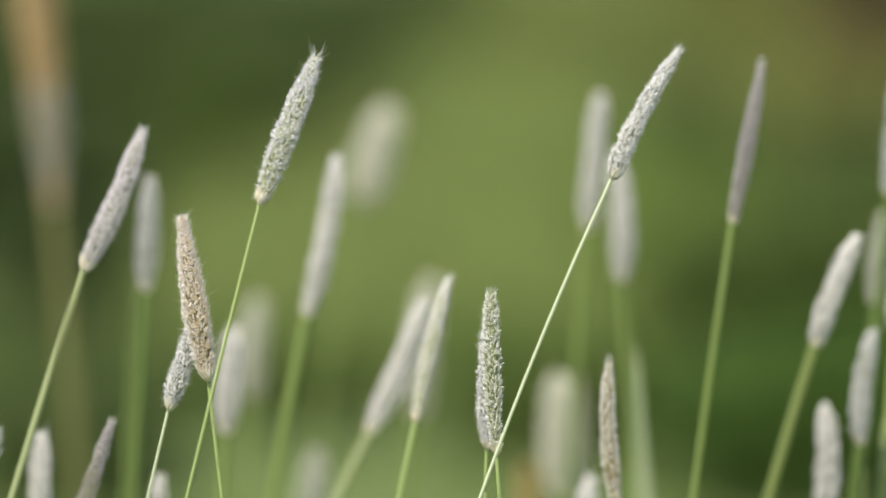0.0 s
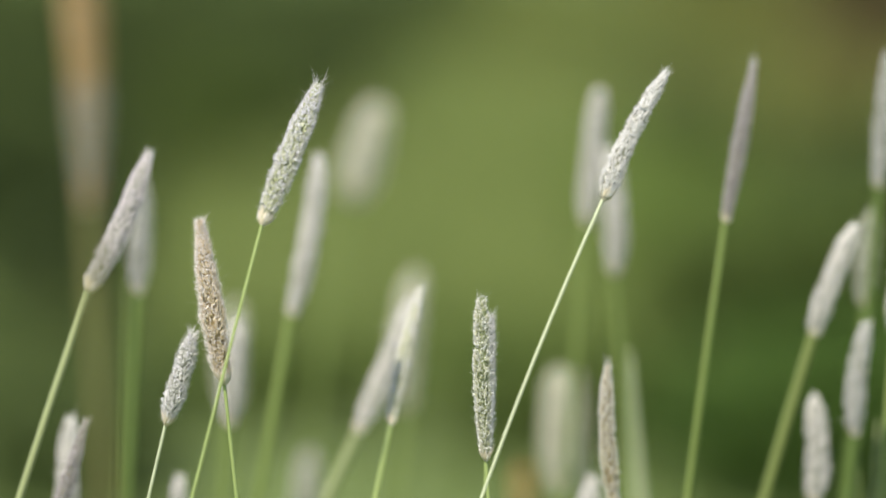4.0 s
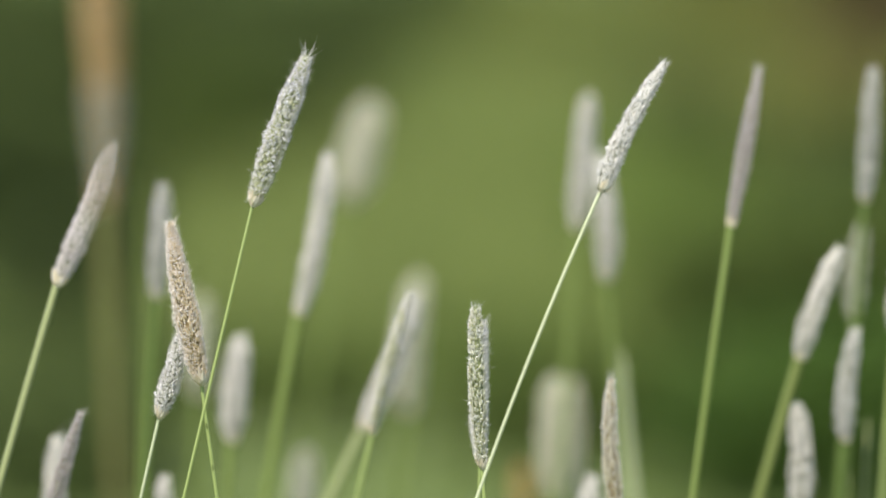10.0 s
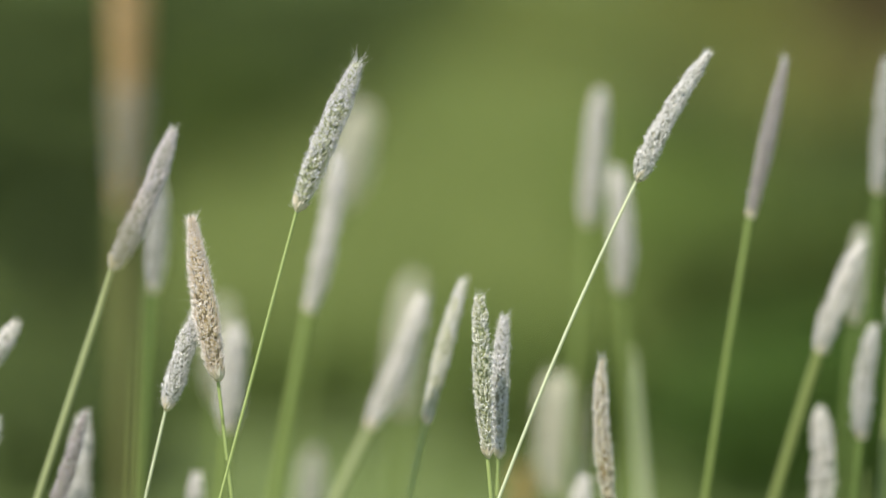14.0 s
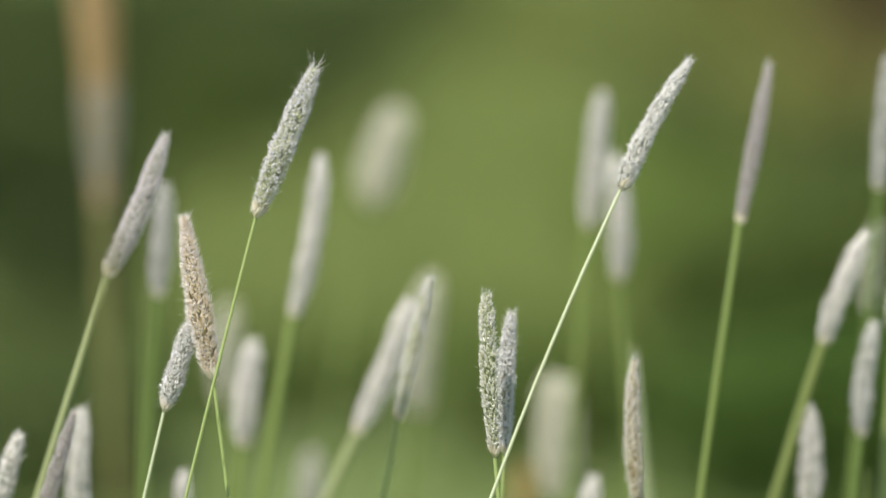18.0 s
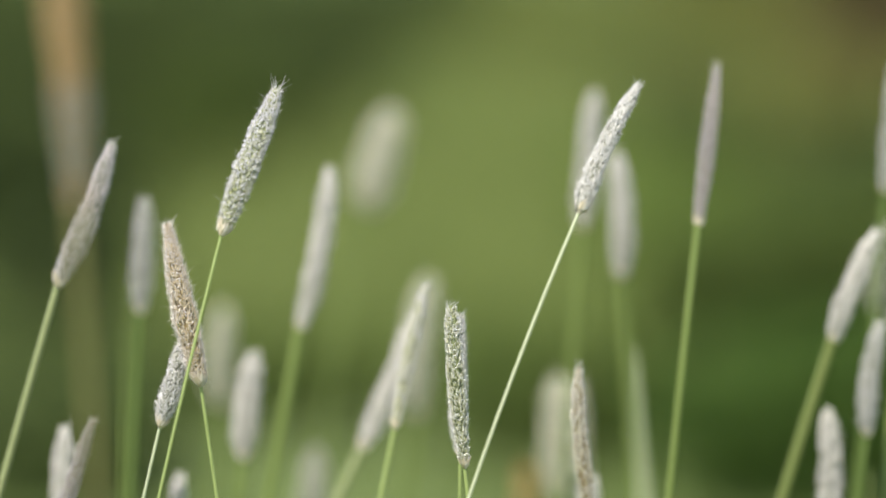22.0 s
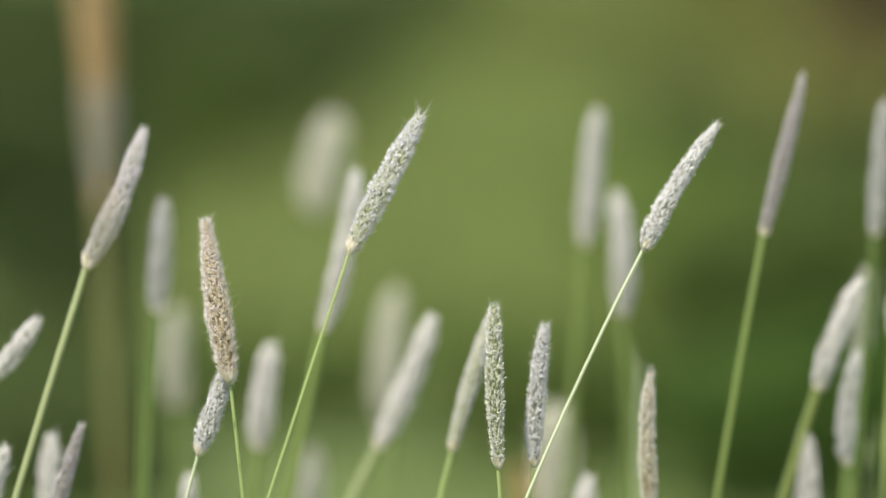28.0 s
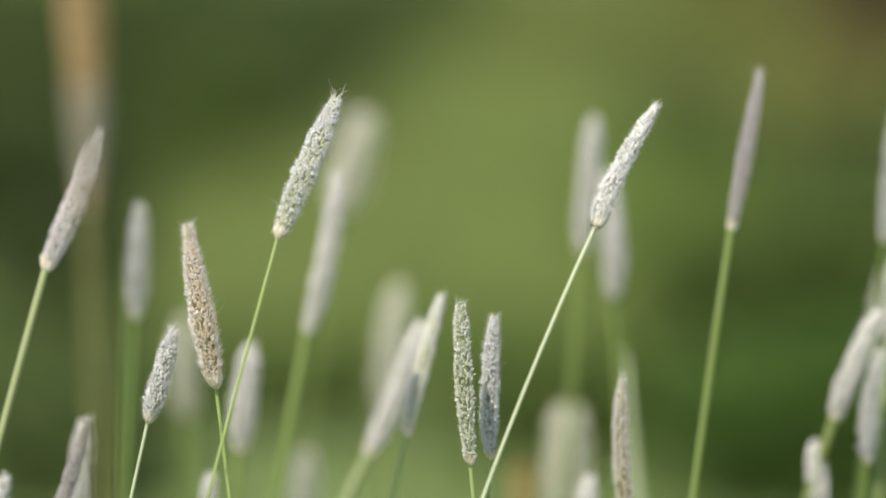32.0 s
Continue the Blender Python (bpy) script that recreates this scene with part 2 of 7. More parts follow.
def clump(name, label, category, x, y, radius, height, leaf_material, leaf, count, seed, twigs=7):
    """A leafy clump: twigs from the root and many small separate leaves round them."""
    rng = random.Random(seed)
    top = tagged(new(name), label, category, group="growth at the back of the meadow")
    top.location = (x, y, 0)
    tips = []
    for k in range(twigs):
        a = 6.283 * k / twigs + rng.uniform(-0.4, 0.4)
        out = radius * rng.uniform(0.3, 0.8)
        h = height * rng.uniform(0.7, 1.0)
        pts = [Vector((math.cos(a) * out * s ** 1.4, math.sin(a) * out * s ** 1.4, h * s - 0.02 * (1 - s))) for s in (0, 0.25, 0.5, 0.75, 1)]
        me = mesh_of("twig", *tube(pts, [0.008, 0.007, 0.006, 0.004, 0.002], 6), BARK, True)
        part("twig", me, top)
        tips.append(pts)
    verts, faces = [], []
    for i in range(count):
        pts = tips[rng.randrange(twigs)]
        s = rng.uniform(0.08, 1.0)
        f = s * 4
        j = min(int(f), 3)
        c = pts[j].lerp(pts[j + 1], f - j)
        c = c + Vector((rng.gauss(0, radius * 0.26), rng.gauss(0, radius * 0.26), rng.gauss(0, height * 0.06)))
        c.z = max(c.z, 0.02)
        d = Vector((rng.gauss(0, 1), rng.gauss(0, 1), rng.gauss(0.2, 0.6))).normalized()
        u = d.cross(Vector((rng.gauss(0, 1), rng.gauss(0, 1), rng.gauss(0, 1)))).normalized()
        nrm = d.cross(u)
        size = leaf * rng.uniform(0.6, 1.3)
        k = len(verts)
        verts += [c, c + d * size * 0.45 + u * size * 0.26 + nrm * size * 0.07, c + d * size, c + d * size * 0.45 - u * size * 0.26 + nrm * size * 0.07]
        faces += [(k, k + 1, k + 2), (k, k + 2, k + 3)]
    part("foliage", mesh_of("foliage", verts, faces, leaf_material), top)
    return top


def build_growth():
    dark = "dense dark-green leafy bush behind the meadow"
    dull = "low dull olive-green leafy bush in the meadow"
    mid = "mid-green leafy weed clump in the meadow"
    olive = "olive, half-dry weed clump in the meadow"
    brown = "dry brown weed clump at the meadow's edge"
    bush, weed = "bush", "weed"
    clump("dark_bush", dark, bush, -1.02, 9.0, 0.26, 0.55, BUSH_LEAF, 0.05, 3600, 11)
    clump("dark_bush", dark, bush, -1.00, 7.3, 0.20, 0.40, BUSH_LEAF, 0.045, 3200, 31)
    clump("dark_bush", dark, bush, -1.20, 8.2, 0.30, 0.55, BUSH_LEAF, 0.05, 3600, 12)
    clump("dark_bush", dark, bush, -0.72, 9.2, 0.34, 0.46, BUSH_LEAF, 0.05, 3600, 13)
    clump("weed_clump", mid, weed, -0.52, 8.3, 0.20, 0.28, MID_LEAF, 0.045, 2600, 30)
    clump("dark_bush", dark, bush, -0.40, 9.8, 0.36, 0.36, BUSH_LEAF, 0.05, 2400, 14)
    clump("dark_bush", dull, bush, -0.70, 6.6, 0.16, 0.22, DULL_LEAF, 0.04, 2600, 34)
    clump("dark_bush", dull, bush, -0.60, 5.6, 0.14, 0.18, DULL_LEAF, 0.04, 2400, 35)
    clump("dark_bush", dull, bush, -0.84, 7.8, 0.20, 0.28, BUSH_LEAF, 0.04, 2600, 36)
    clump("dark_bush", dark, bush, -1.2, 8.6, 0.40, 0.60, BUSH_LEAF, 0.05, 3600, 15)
    clump("weed_clump", mid, weed, 0.60, 5.6, 0.20, 0.26, MID_LEAF, 0.045, 3000, 16)
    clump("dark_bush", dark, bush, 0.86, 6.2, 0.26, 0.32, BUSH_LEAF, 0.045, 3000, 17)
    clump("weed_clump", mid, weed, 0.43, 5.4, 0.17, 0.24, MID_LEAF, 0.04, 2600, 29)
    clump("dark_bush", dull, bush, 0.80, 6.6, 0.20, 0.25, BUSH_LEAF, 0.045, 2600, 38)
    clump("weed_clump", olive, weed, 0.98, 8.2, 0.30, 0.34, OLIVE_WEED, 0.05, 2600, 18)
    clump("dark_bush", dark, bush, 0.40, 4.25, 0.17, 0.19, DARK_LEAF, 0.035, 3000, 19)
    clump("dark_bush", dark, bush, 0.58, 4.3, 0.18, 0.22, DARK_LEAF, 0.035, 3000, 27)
    clump("weed_clump", mid, weed, -0.52, 4.8, 0.20, 0.14, BUSH_LEAF, 0.035, 1800, 28)
    clump("weed_clump", mid, weed, 0.14, 4.6, 0.20, 0.16, MID_LEAF, 0.035, 2600, 20)
    clump("weed_clump", mid, weed, -0.24, 4.9, 0.20, 0.12, MID_LEAF, 0.035, 1800, 21)
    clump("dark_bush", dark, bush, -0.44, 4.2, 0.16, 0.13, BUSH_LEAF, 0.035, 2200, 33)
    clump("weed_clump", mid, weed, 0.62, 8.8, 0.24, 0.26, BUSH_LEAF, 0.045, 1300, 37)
    # this far clump takes the grass colour with the sunlight painted in
    clump("weed_clump", olive, weed, 0.5, 14.5, 0.55, 0.42, SUN_TINTED_GRASS, 0.07, 3200, 22)
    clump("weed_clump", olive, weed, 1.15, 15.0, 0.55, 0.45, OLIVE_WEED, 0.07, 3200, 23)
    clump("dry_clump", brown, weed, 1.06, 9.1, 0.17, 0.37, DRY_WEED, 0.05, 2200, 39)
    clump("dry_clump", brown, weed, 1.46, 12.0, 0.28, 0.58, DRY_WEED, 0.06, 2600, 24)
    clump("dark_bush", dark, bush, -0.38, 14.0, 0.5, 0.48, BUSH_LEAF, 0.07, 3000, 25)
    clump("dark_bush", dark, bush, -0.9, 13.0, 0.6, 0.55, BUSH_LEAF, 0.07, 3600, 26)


# ---- the foxtail grass ----
# how each look tapers: share lost towards the tip, how evenly it is lost, foot width, foot growth, bluntness of the tip
FORMS = {"green": (0.26, 2.0, 0.34, 2.6, 4.0), "tan": (0.55, 1.5, 0.30, 2.4, 3.4), "grey": (0.30, 1.8, 0.34, 2.8, 4.0),
         "cream": (0.50, 1.2, 0.50, 4.0, 5.0), "speckled": (0.24, 2.2, 0.24, 2.0, 6.0), "lilac": (0.40, 1.6, 0.42, 2.4, 4.5),
         "sage": (0.42, 2.2, 0.30, 1.6, 4.0), "rusty": (0.50, 1.3, 0.34, 2.2, 5.0), "mauve": (0.52, 1.4, 0.30, 1.8, 3.6),
         "brown": (0.28, 2.0, 0.06, 1.25, 5.5)}
# anthers of each look: how many to a spikelet, how patchy, how much thicker on the left front side, where along the
# spike they thicken
BLOOM = {"green": (2.1, 0.6, 0.5, 0.7), "tan": (1.1, 0.8, 0.7, 0.7), "grey": (1.7, 0.5, 0.3, 0.9), "cream": (1.7, 0.4, 0.2, 1.0),
         "speckled": (0.9, 0.7, 0.4, 0.9), "lilac": (1.6, 0.6, 0.4, 0.8), "sage": (1.7, 0.7, 0.45, 0.75), "rusty": (1.4, 0.7, 0.2, 0.6),
         "orange": (0.2, 0.0, 0.0, 1.0), "brown": (0.9, 0.0, 0.0, 1.0)}


def profile(s, form):
    """Half-width of a spike along its length, 1 at its thickest."""
    taper, even, foot, grow, blunt = form
    return min(1.0, foot + grow * s) ** 0.8 * (1.0 - taper * s ** even) * min(1.0, (1.0 - s) * blunt + 0.04 * blunt) ** 0.6


def scale_shape(verts, faces, c, d, u, length, width, thick):
    """One pointed, rounded chaff scale or anther: an eight-sided spindle from c along d."""
    n = d.cross(u)
    k = len(verts)
    m = c + d * (length * 0.42)
    verts += [c, m + u * width, m + n * thick, m - u * width, m - n * thick, c + d * length]
    faces += [(k, k + 2, k + 1), (k, k + 3, k + 2), (k, k + 4, k + 3), (k, k + 1, k + 4),
              (k + 5, k + 1, k + 2), (k + 5, k + 2, k + 3), (k + 5, k + 3, k + 4), (k + 5, k + 4, k + 1)]


def hair(verts, faces, c, d, curl, length, r):
    """A thin curved three-sided awn."""
    u = d.cross(Vector((0.3, 0.5, 0.8))).normalized()
    w = d.cross(u)
    k = len(verts)
    for s in (0, 0.5):
        p = c + d * (length * s) + curl * (length * s * s)
        for a in (0, 2.094, 4.189):
            verts.append(p + (u * math.cos(a) + w * math.sin(a)) * r * (1 - 0.4 * s))
    verts.append(c + d * length + curl * length)
    for j in range(3):
        a, b = k + j, k + (j + 1) % 3
        faces += [(a, b, b + 3, a + 3), (a + 3, b + 3, k + 6)]


def spike_meshes(length, radius, look, fine, seed):
    """The axis with its spikelets, the anthers, the awns and the pale scales at the base; the spike stands along z."""
    rng = random.Random(seed)
    up = Vector((0, 0, 1))
    chaff_mat, anther_mat = LOOKS[look]
    form = FORMS.get(look, (0.28, 2.0, 0.34, 2.8, 5.5))
    bend, bend_turn, lump = rng.uniform(-0.035, 0.035), rng.uniform(-0.6, 0.6), seed * 7.3

    def girth(s):
        return radius * profile(s, form) * (1 + (0.15 if fine else 0.07) * noise.noise((s * 8, lump, 0)))

    def ragged(a, s):
        """Slow unevenness round and along the spike, about -1 to 1."""
        return noise.noise((math.cos(a) * 1.1, math.sin(a) * 1.1 + lump, s * length / radius * 0.55)) * 1.6

    def curved(verts):
        return [v + Vector((math.cos(bend_turn), math.sin(bend_turn), 0)) * (bend * 4 * v.z * (1 - v.z / length)) for v in verts]
    unit = 0.77 if fine else 1.25
    count = int(length * radius * 2.15e6 / unit ** 2)
    rings = [Vector((0, 0, length * s)) for s in (0, 0.04, 0.12, 0.3, 0.6, 0.85, 0.96)]
    axis = tube(rings, [(0.74 if look in ("cream", "speckled") else 0.65) * girth(p.z / length) for p in rings], 10)
    sv, sf, av, af, hv, hf = [], [], [], [], [], []
    for i in range(count):
        s = (i + 0.5) / count
        a = i * 2.399963 + rng.gauss(0, 0.14)
        if rng.random() < 0.10 + (0.16 if fine and look not in ("cream", "speckled") else 0.05) * ragged(a, s):
            continue
        rad = Vector((math.cos(a), math.sin(a), 0))
        side = Vector((-math.sin(a), math.cos(a), 0))
        r = girth(s) * (1 + (0.07 if fine else 0.02) * ragged(a + 2, s)) * rng.uniform(0.94, 1.04)
        z = length * (0.01 + 0.92 * s) + rng.gauss(0, 0.0004)
        tilt = rng.uniform(0.16, 0.62) * (1 - 0.3 * s) * (0.55 if look == "cream" else 1.0)
        d = (up * math.cos(tilt) + rad * math.sin(tilt) + side * rng.gauss(0, 0.12)).normalized()
        u = (side - d * side.dot(d)).normalized()
        ln = rng.uniform(0.0020, 0.0030) * unit * (1.35 if look == "cream" else 1.0)
        c0 = rad * (r * 0.76) + up * z
        scale_shape(sv, sf, c0, d, u, ln, 0.00064 * unit, 0.00044 * unit)
        if look == "speckled" and rng.random() < 0.7:
            scale_shape(av, af, c0 + d * (ln * 0.55) + rad * 0.0002, (d + rad * 0.5).normalized(), u, 0.0010, 0.00032, 0.00026)
        if fine or i % 2 == 0:
            for _ in range((7 if look in ("green", "tan", "grey") else 4) if fine else 1):
                c = c0 + up * rng.gauss(0, 0.0006) + d * ln * rng.uniform(0.5, 0.9)
                dd = (d * 0.8 + rad * rng.uniform(0.0, 0.9) + side * rng.gauss(0, 0.7) + up * rng.gauss(0, 0.3)).normalized()
                hair(hv, hf, c, dd, side * rng.gauss(0, 0.45) + up * rng.gauss(0, 0.3), rng.uniform(0.0008, 0.0022) * (1.15 if look == "tan" else 1.0 if look in ("green", "grey") else 0.8) * (1.9 if rng.random() < 0.06 else 1.0), 0.00005 * unit)
    low, high = (0.05, 0.44) if look == "brown" else (0.03, 1.0)
    share, patchy, left_front, thicken = BLOOM.get(look, (1.7, 0.3, 0.2, 1.0))
    for i in range(int(count * share)):
        s = low + (high - low) * rng.random() ** thicken
        a = rng.uniform(0, 6.283)
        if rng.random() < patchy * (0.5 - 0.7 * ragged(a + 4, s)) + left_front * math.cos(a - 0.5) * 0.6:
            continue
        rad = Vector((math.cos(a), math.sin(a), 0))
        side = Vector((-math.sin(a), math.cos(a), 0))
        r = girth(s) * rng.uniform(0.86, 1.12)
        d = (up * rng.gauss(0.5, 0.5) + side * rng.gauss(0, 0.6) + rad * rng.uniform(-0.05, 0.6)).normalized()
        u = d.cross(rad + up * 0.2).normalized()
        scale_shape(av, af, rad * r + up * (length * (0.02 + 0.92 * s)), d, u, rng.uniform(0.0011, 0.0019) * unit, 0.00028 * unit, 0.00024 * unit)
    for i in range(40 if fine else 0):
        a, s = rng.uniform(0, 6.283), rng.uniform(0.92, 1.0)
        rad = Vector((math.cos(a), math.sin(a), 0))
        d = (up + rad * rng.uniform(0, 0.7)).normalized()
        scale_shape(av, af, rad * (girth(s) * rng.uniform(0.3, 1.0)) + up * (length * (0.02 + 0.92 * s)), d, d.cross(rad + up * 0.2).normalized(), 0.0013, 0.00026, 0.0002)
    for i in range(5 if not fine else 12 if look == "green" else 8):
        a = rng.uniform(0, 6.283)
        rad = Vector((math.cos(a), math.sin(a), 0))
        side = Vector((-math.sin(a), math.cos(a), 0))
        hair(hv, hf, rad * radius * rng.uniform(0.1, 0.35) + up * length * rng.uniform(0.90, 0.95), (up + rad * rng.uniform(0.05, 0.6)).normalized(),
             rad * rng.uniform(-0.5, 0.6) + side * rng.gauss(0, 0.35), rng.uniform(0.003, 0.0088 if look == "green" else 0.0062), 0.00008)
    gv, gf, cup = [], [], radius * (0.4 if look == "brown" else 1.0)
    for i in range(16):
        a = i * 2.399963
        rad = Vector((math.cos(a), math.sin(a), 0))
        side = Vector((-math.sin(a), math.cos(a), 0))
        d = (up + rad * rng.uniform(0.38, 0.62)).normalized()
        scale_shape(gv, gf, rad * cup * 0.18 + up * (-0.0012 + 0.0003 * (i % 5)), d, side, cup * rng.uniform(1.1, 1.6), cup * 0.22, cup * 0.12)
    k = len(sv)
    sv += axis[0]
    sf += [tuple(i + k for i in f) for f in axis[1]]
    sv, av, hv = curved(sv), curved(av), curved(hv)
    body = mesh_of("spike", sv, sf, chaff_mat)
    body.materials.append(PITH_WARM if look in ("tan", "brown", "rusty", "orange") else PITH if look in ("green", "speckled", "sage") else PITH_PALE)
    for p in list(body.polygons)[-len(axis[1]):]:
        p.material_index = 1
    return (body, mesh_of("anther_coat", av, af, anther_mat), mesh_of("awn_fringe", hv, hf, AWN_STRAW if look in ("tan", "brown", "orange") else AWN), mesh_of("base_cup", gv, gf, GLUME))


PIECES = (0.016,) * 14 + (0.05, 0.08, 0.10, 0.12, 0.14)


def foxtail(label, x, y, length, radius, stem_radius, stem_angle, lean, look, fine, low_angle, follow, seed, stem_material):
    """One plant: a spike on a stem of short rigid pieces, rooted at (x, y). Returns what sway() needs."""
    root = tagged(new("foxtail_plant"), label, "plant", group="foxtail plants in the wind")
    root.location = (x, y, 0)
    body, anthers, awns, scales = spike_meshes(length, radius, look, fine, seed)
    spike = part("spike", body, root)
    part("anther_coat", anthers, spike, "pale dusty anthers")
    part("awn_fringe", awns, spike, "fine silvery awns")
    part("base_cup", scales, spike, "pale straw-coloured cup of base scales")
    stem, made = [], {}
    for n, ln in enumerate(PIECES):
        low = n >= 14
        if (ln, low) not in made:
            pts = [Vector((0, 0, -0.0012)), Vector((0, 0, ln * 0.5)), Vector((0, 0, ln + 0.0012))]
            rr = stem_radius * (1.08 if low else 1.0)
            made[(ln, low)] = mesh_of("stem_piece", *tube(pts, [rr, rr, rr], 12, False), stem_material, True)
        stem.append(part("stem_piece", made[(ln, low)], root))
    return spike, stem, stem_angle, lean, low_angle, follow


def grass_stalk(label, x, y, height, radius, material):
    """A bare stalk with a rolled tip and a leaf joint, rooted at (x, y)."""
    root = tagged(new("grass_stalk"), label, "grass stalk", group="bare grass stalks")
    root.location = (x, y, 0)
    pts = [Vector((0.002 * math.sin(s * 5), 0, height * s - 0.03)) for s in (0, 0.15, 0.3, 0.45, 0.6, 0.75, 0.88, 0.96, 1)]
    part("stalk", mesh_of("stalk", *tube(pts, [radius * k for k in (1.1, 1.1, 1.08, 1.05, 1, 0.95, 0.8, 0.5, 0.15)], 10), material, True), root)
    ring = [Vector((0, 0, height * 0.42 + d)) for d in (-0.004, -0.002, 0.002, 0.004)]
    part("node", mesh_of("node", *tube(ring, [radius * k for k in (1.0, 1.35, 1.35, 1.0)], 10), material, True), root)
    return root


def lean_stalk(stalk, *stretches):
    x, y = stalk.location.x, stalk.location.y
    walk(stalk, [(t, pose(x, y, 0, 0, lean, 0)) for rows in stretches for t, lean in rows])


def toward(lean, away):
    a, b = radians(lean), radians(away)
    return Vector((math.sin(a) * math.cos(b), math.sin(b), math.cos(a) * math.cos(b)))


def aligned(p, d):
    return Matrix.Translation(p) @ Vector((0, 0, 1)).rotation_difference(d).to_matrix().to_4x4()


def sway(plant, *stretches):
    """Rows of seconds, the spike's foot (across, up) from the root, its lean to the right and its tilt away: keys spike and stem pieces."""
    spike, stem, stem_angle, mean_lean, low_angle, follow = plant
    spike_rows, stem_rows = [], [[] for _ in stem]
    for t, x, z, lean, away in (row for rows in stretches for row in rows):
        foot = Vector((x, -0.03 * math.sin(radians(away)), z))
        spike_rows.append((t, aligned(foot, toward(lean, away))))
        size = foot.length
        m0 = toward(low_angle, 0) * size
        m1 = toward(stem_angle + follow * (lean - mean_lean), away * 0.6) * size
        line = []
        for i in range(61):
            u = 1 - i / 60
            line.append(m0 * (u ** 3 - 2 * u * u + u) + foot * (3 * u * u - 2 * u ** 3) + m1 * (u ** 3 - u * u))
        line.append(line[-1] - m0.normalized() * 0.4)
        done, k, a = 0.0, 0, foot.copy()
        for n, ln in enumerate(PIECES):
            left, b = ln, a
            while k < len(line) - 1:
                step = (line[k + 1] - b).length
                if step >= left:
                    b = b.lerp(line[k + 1], left / step)
                    break
                left -= step
                b = line[k + 1]
                k += 1
            stem_rows[n].append((t, aligned(b, (a - b).normalized())))
            a = b
    walk(spike, spike_rows)
    for ob, rows in zip(stem, stem_rows):
        walk(ob, rows)


build_ground()
build_turf()
build_growth()

plant_A = foxtail("green meadow foxtail spike with grey anthers, slender stem", -0.1981, 1.3275, 0.0613, 0.00442, 0.00059, 15.0, 22.6, "green", True, 8.32, 0.6, 40, STEM_GREEN)
plant_B = foxtail("straw-tan ripe foxtail spike on a thin green stem", -0.0300, 1.3385, 0.0644, 0.00531, 0.00067, -6.68, -9.4, "tan", True, -3.97, 0.65, 41, STEM_GREEN)
plant_C = foxtail("short silver-grey foxtail spike on a thin pale stem", -0.2048, 1.3473, 0.0373, 0.0039, 0.00056, 13.63, 17.2, "grey", True, 7.72, 0.62, 42, STEM_PALE)
plant_D = foxtail("cream-white foxtail spike leaning on a long pale stem", -0.1199, 1.3233, 0.0554, 0.0041, 0.00063, 25.1, 28.1, "cream", True, 13.96, 0.71, 43, STEM_PALE)
plant_E = foxtail("speckled green and white upright foxtail spike", 0.0461, 1.33, 0.0633, 0.00335, 0.00073, -4.89, -2.6, "speckled", True, -2.31, 0.7, 44, STEM_GREEN)
plant_E2 = foxtail("speckled foxtail spike close behind a taller one", 0.0024, 1.3525, 0.0559, 0.00337, 0.00064, 2, 2.2, "grey", True, 1.2, 0.75, 45, STEM_GREEN)
plant_F = foxtail("lilac-grey thick foxtail spike on a stout stem", -0.2963, 1.3880, 0.0623, 0.0048, 0.00142, 17.7, 22.2, "lilac", True, 11.69, 1, 46, STEM_DULL)
plant_G = foxtail("slim sage and cream foxtail spike on a green stem", -0.1044, 1.4050, 0.0612, 0.00339, 0.00095, 12.3, 13.8, "sage", True, 7.38, 0.61, 47, STEM_GREEN)
plant_H = foxtail("slim lilac-grey foxtail spike on a tall green stem", 0.0579, 1.4350, 0.0685, 0.0035, 0.00136, 8.8, 10.9, "mauve", True, 4.5, 0.55, 48, STEM_MID)
plant_I = foxtail("slim rusty-flecked upright foxtail spike", 0.0850, 1.3720, 0.0631, 0.00372, 0.00108, -2, -2.7, "rusty", True, -1.2, 0.75, 49, STEM_GREEN)
plant_J = foxtail("dark mauve-grey foxtail spike leaning low", -0.2744, 1.3680, 0.0577, 0.00351, 0.00107, 18, 17.8, "mauve", True, 10.8, 0.75, 50, STEM_GREEN)
plant_R = foxtail("white low foxtail spike with a blunt tip", -0.1674, 1.4500, 0.0617, 0.00456, 0.00160, 2, 1.7, "white", False, 1.2, 0.75, 51, STEM_DEEP)
plant_K = foxtail("long lilac-white foxtail spike on a stout stem", -0.1364, 1.5000, 0.0729, 0.00425, 0.00225, 11.45, 10.3, "white", False, 7.02, 0.72, 52, STEM_MID)
plant_L = foxtail("short whitish upright foxtail spike on a tall stem", -0.1564, 1.5100, 0.0505, 0.00428, 0.00202, 4, 3.2, "dove", False, 2.4, 0.75, 53, STEM_DEEP)
plant_M = foxtail("white foxtail spike leaning on a stout stem", -0.2002, 1.4870, 0.0635, 0.00492, 0.00223, 25.3, 21.8, "white", False, 13.79, 0.71, 54, STEM_DULL)
plant_N = foxtail("white foxtail spike leaning on a thick dark-green stem", 0.0297, 1.4550, 0.0505, 0.00401, 0.00218, 16.79, 20.5, "white", False, 10.42, 0.75, 55, STEM_MOSS)
plant_O = foxtail("blunt white foxtail spike standing low", 0.1505, 1.4560, 0.0459, 0.00459, 0.00160, 0, -1.1, "white", False, 0, 0.75, 56, STEM_DEEP)
plant_P = foxtail("white foxtail spike among a dense cluster of stems", 0.1335, 1.4520, 0.0487, 0.00377, 0.00149, 5, 5.9, "dove", False, 3, 0.75, 57, STEM_DEEP)
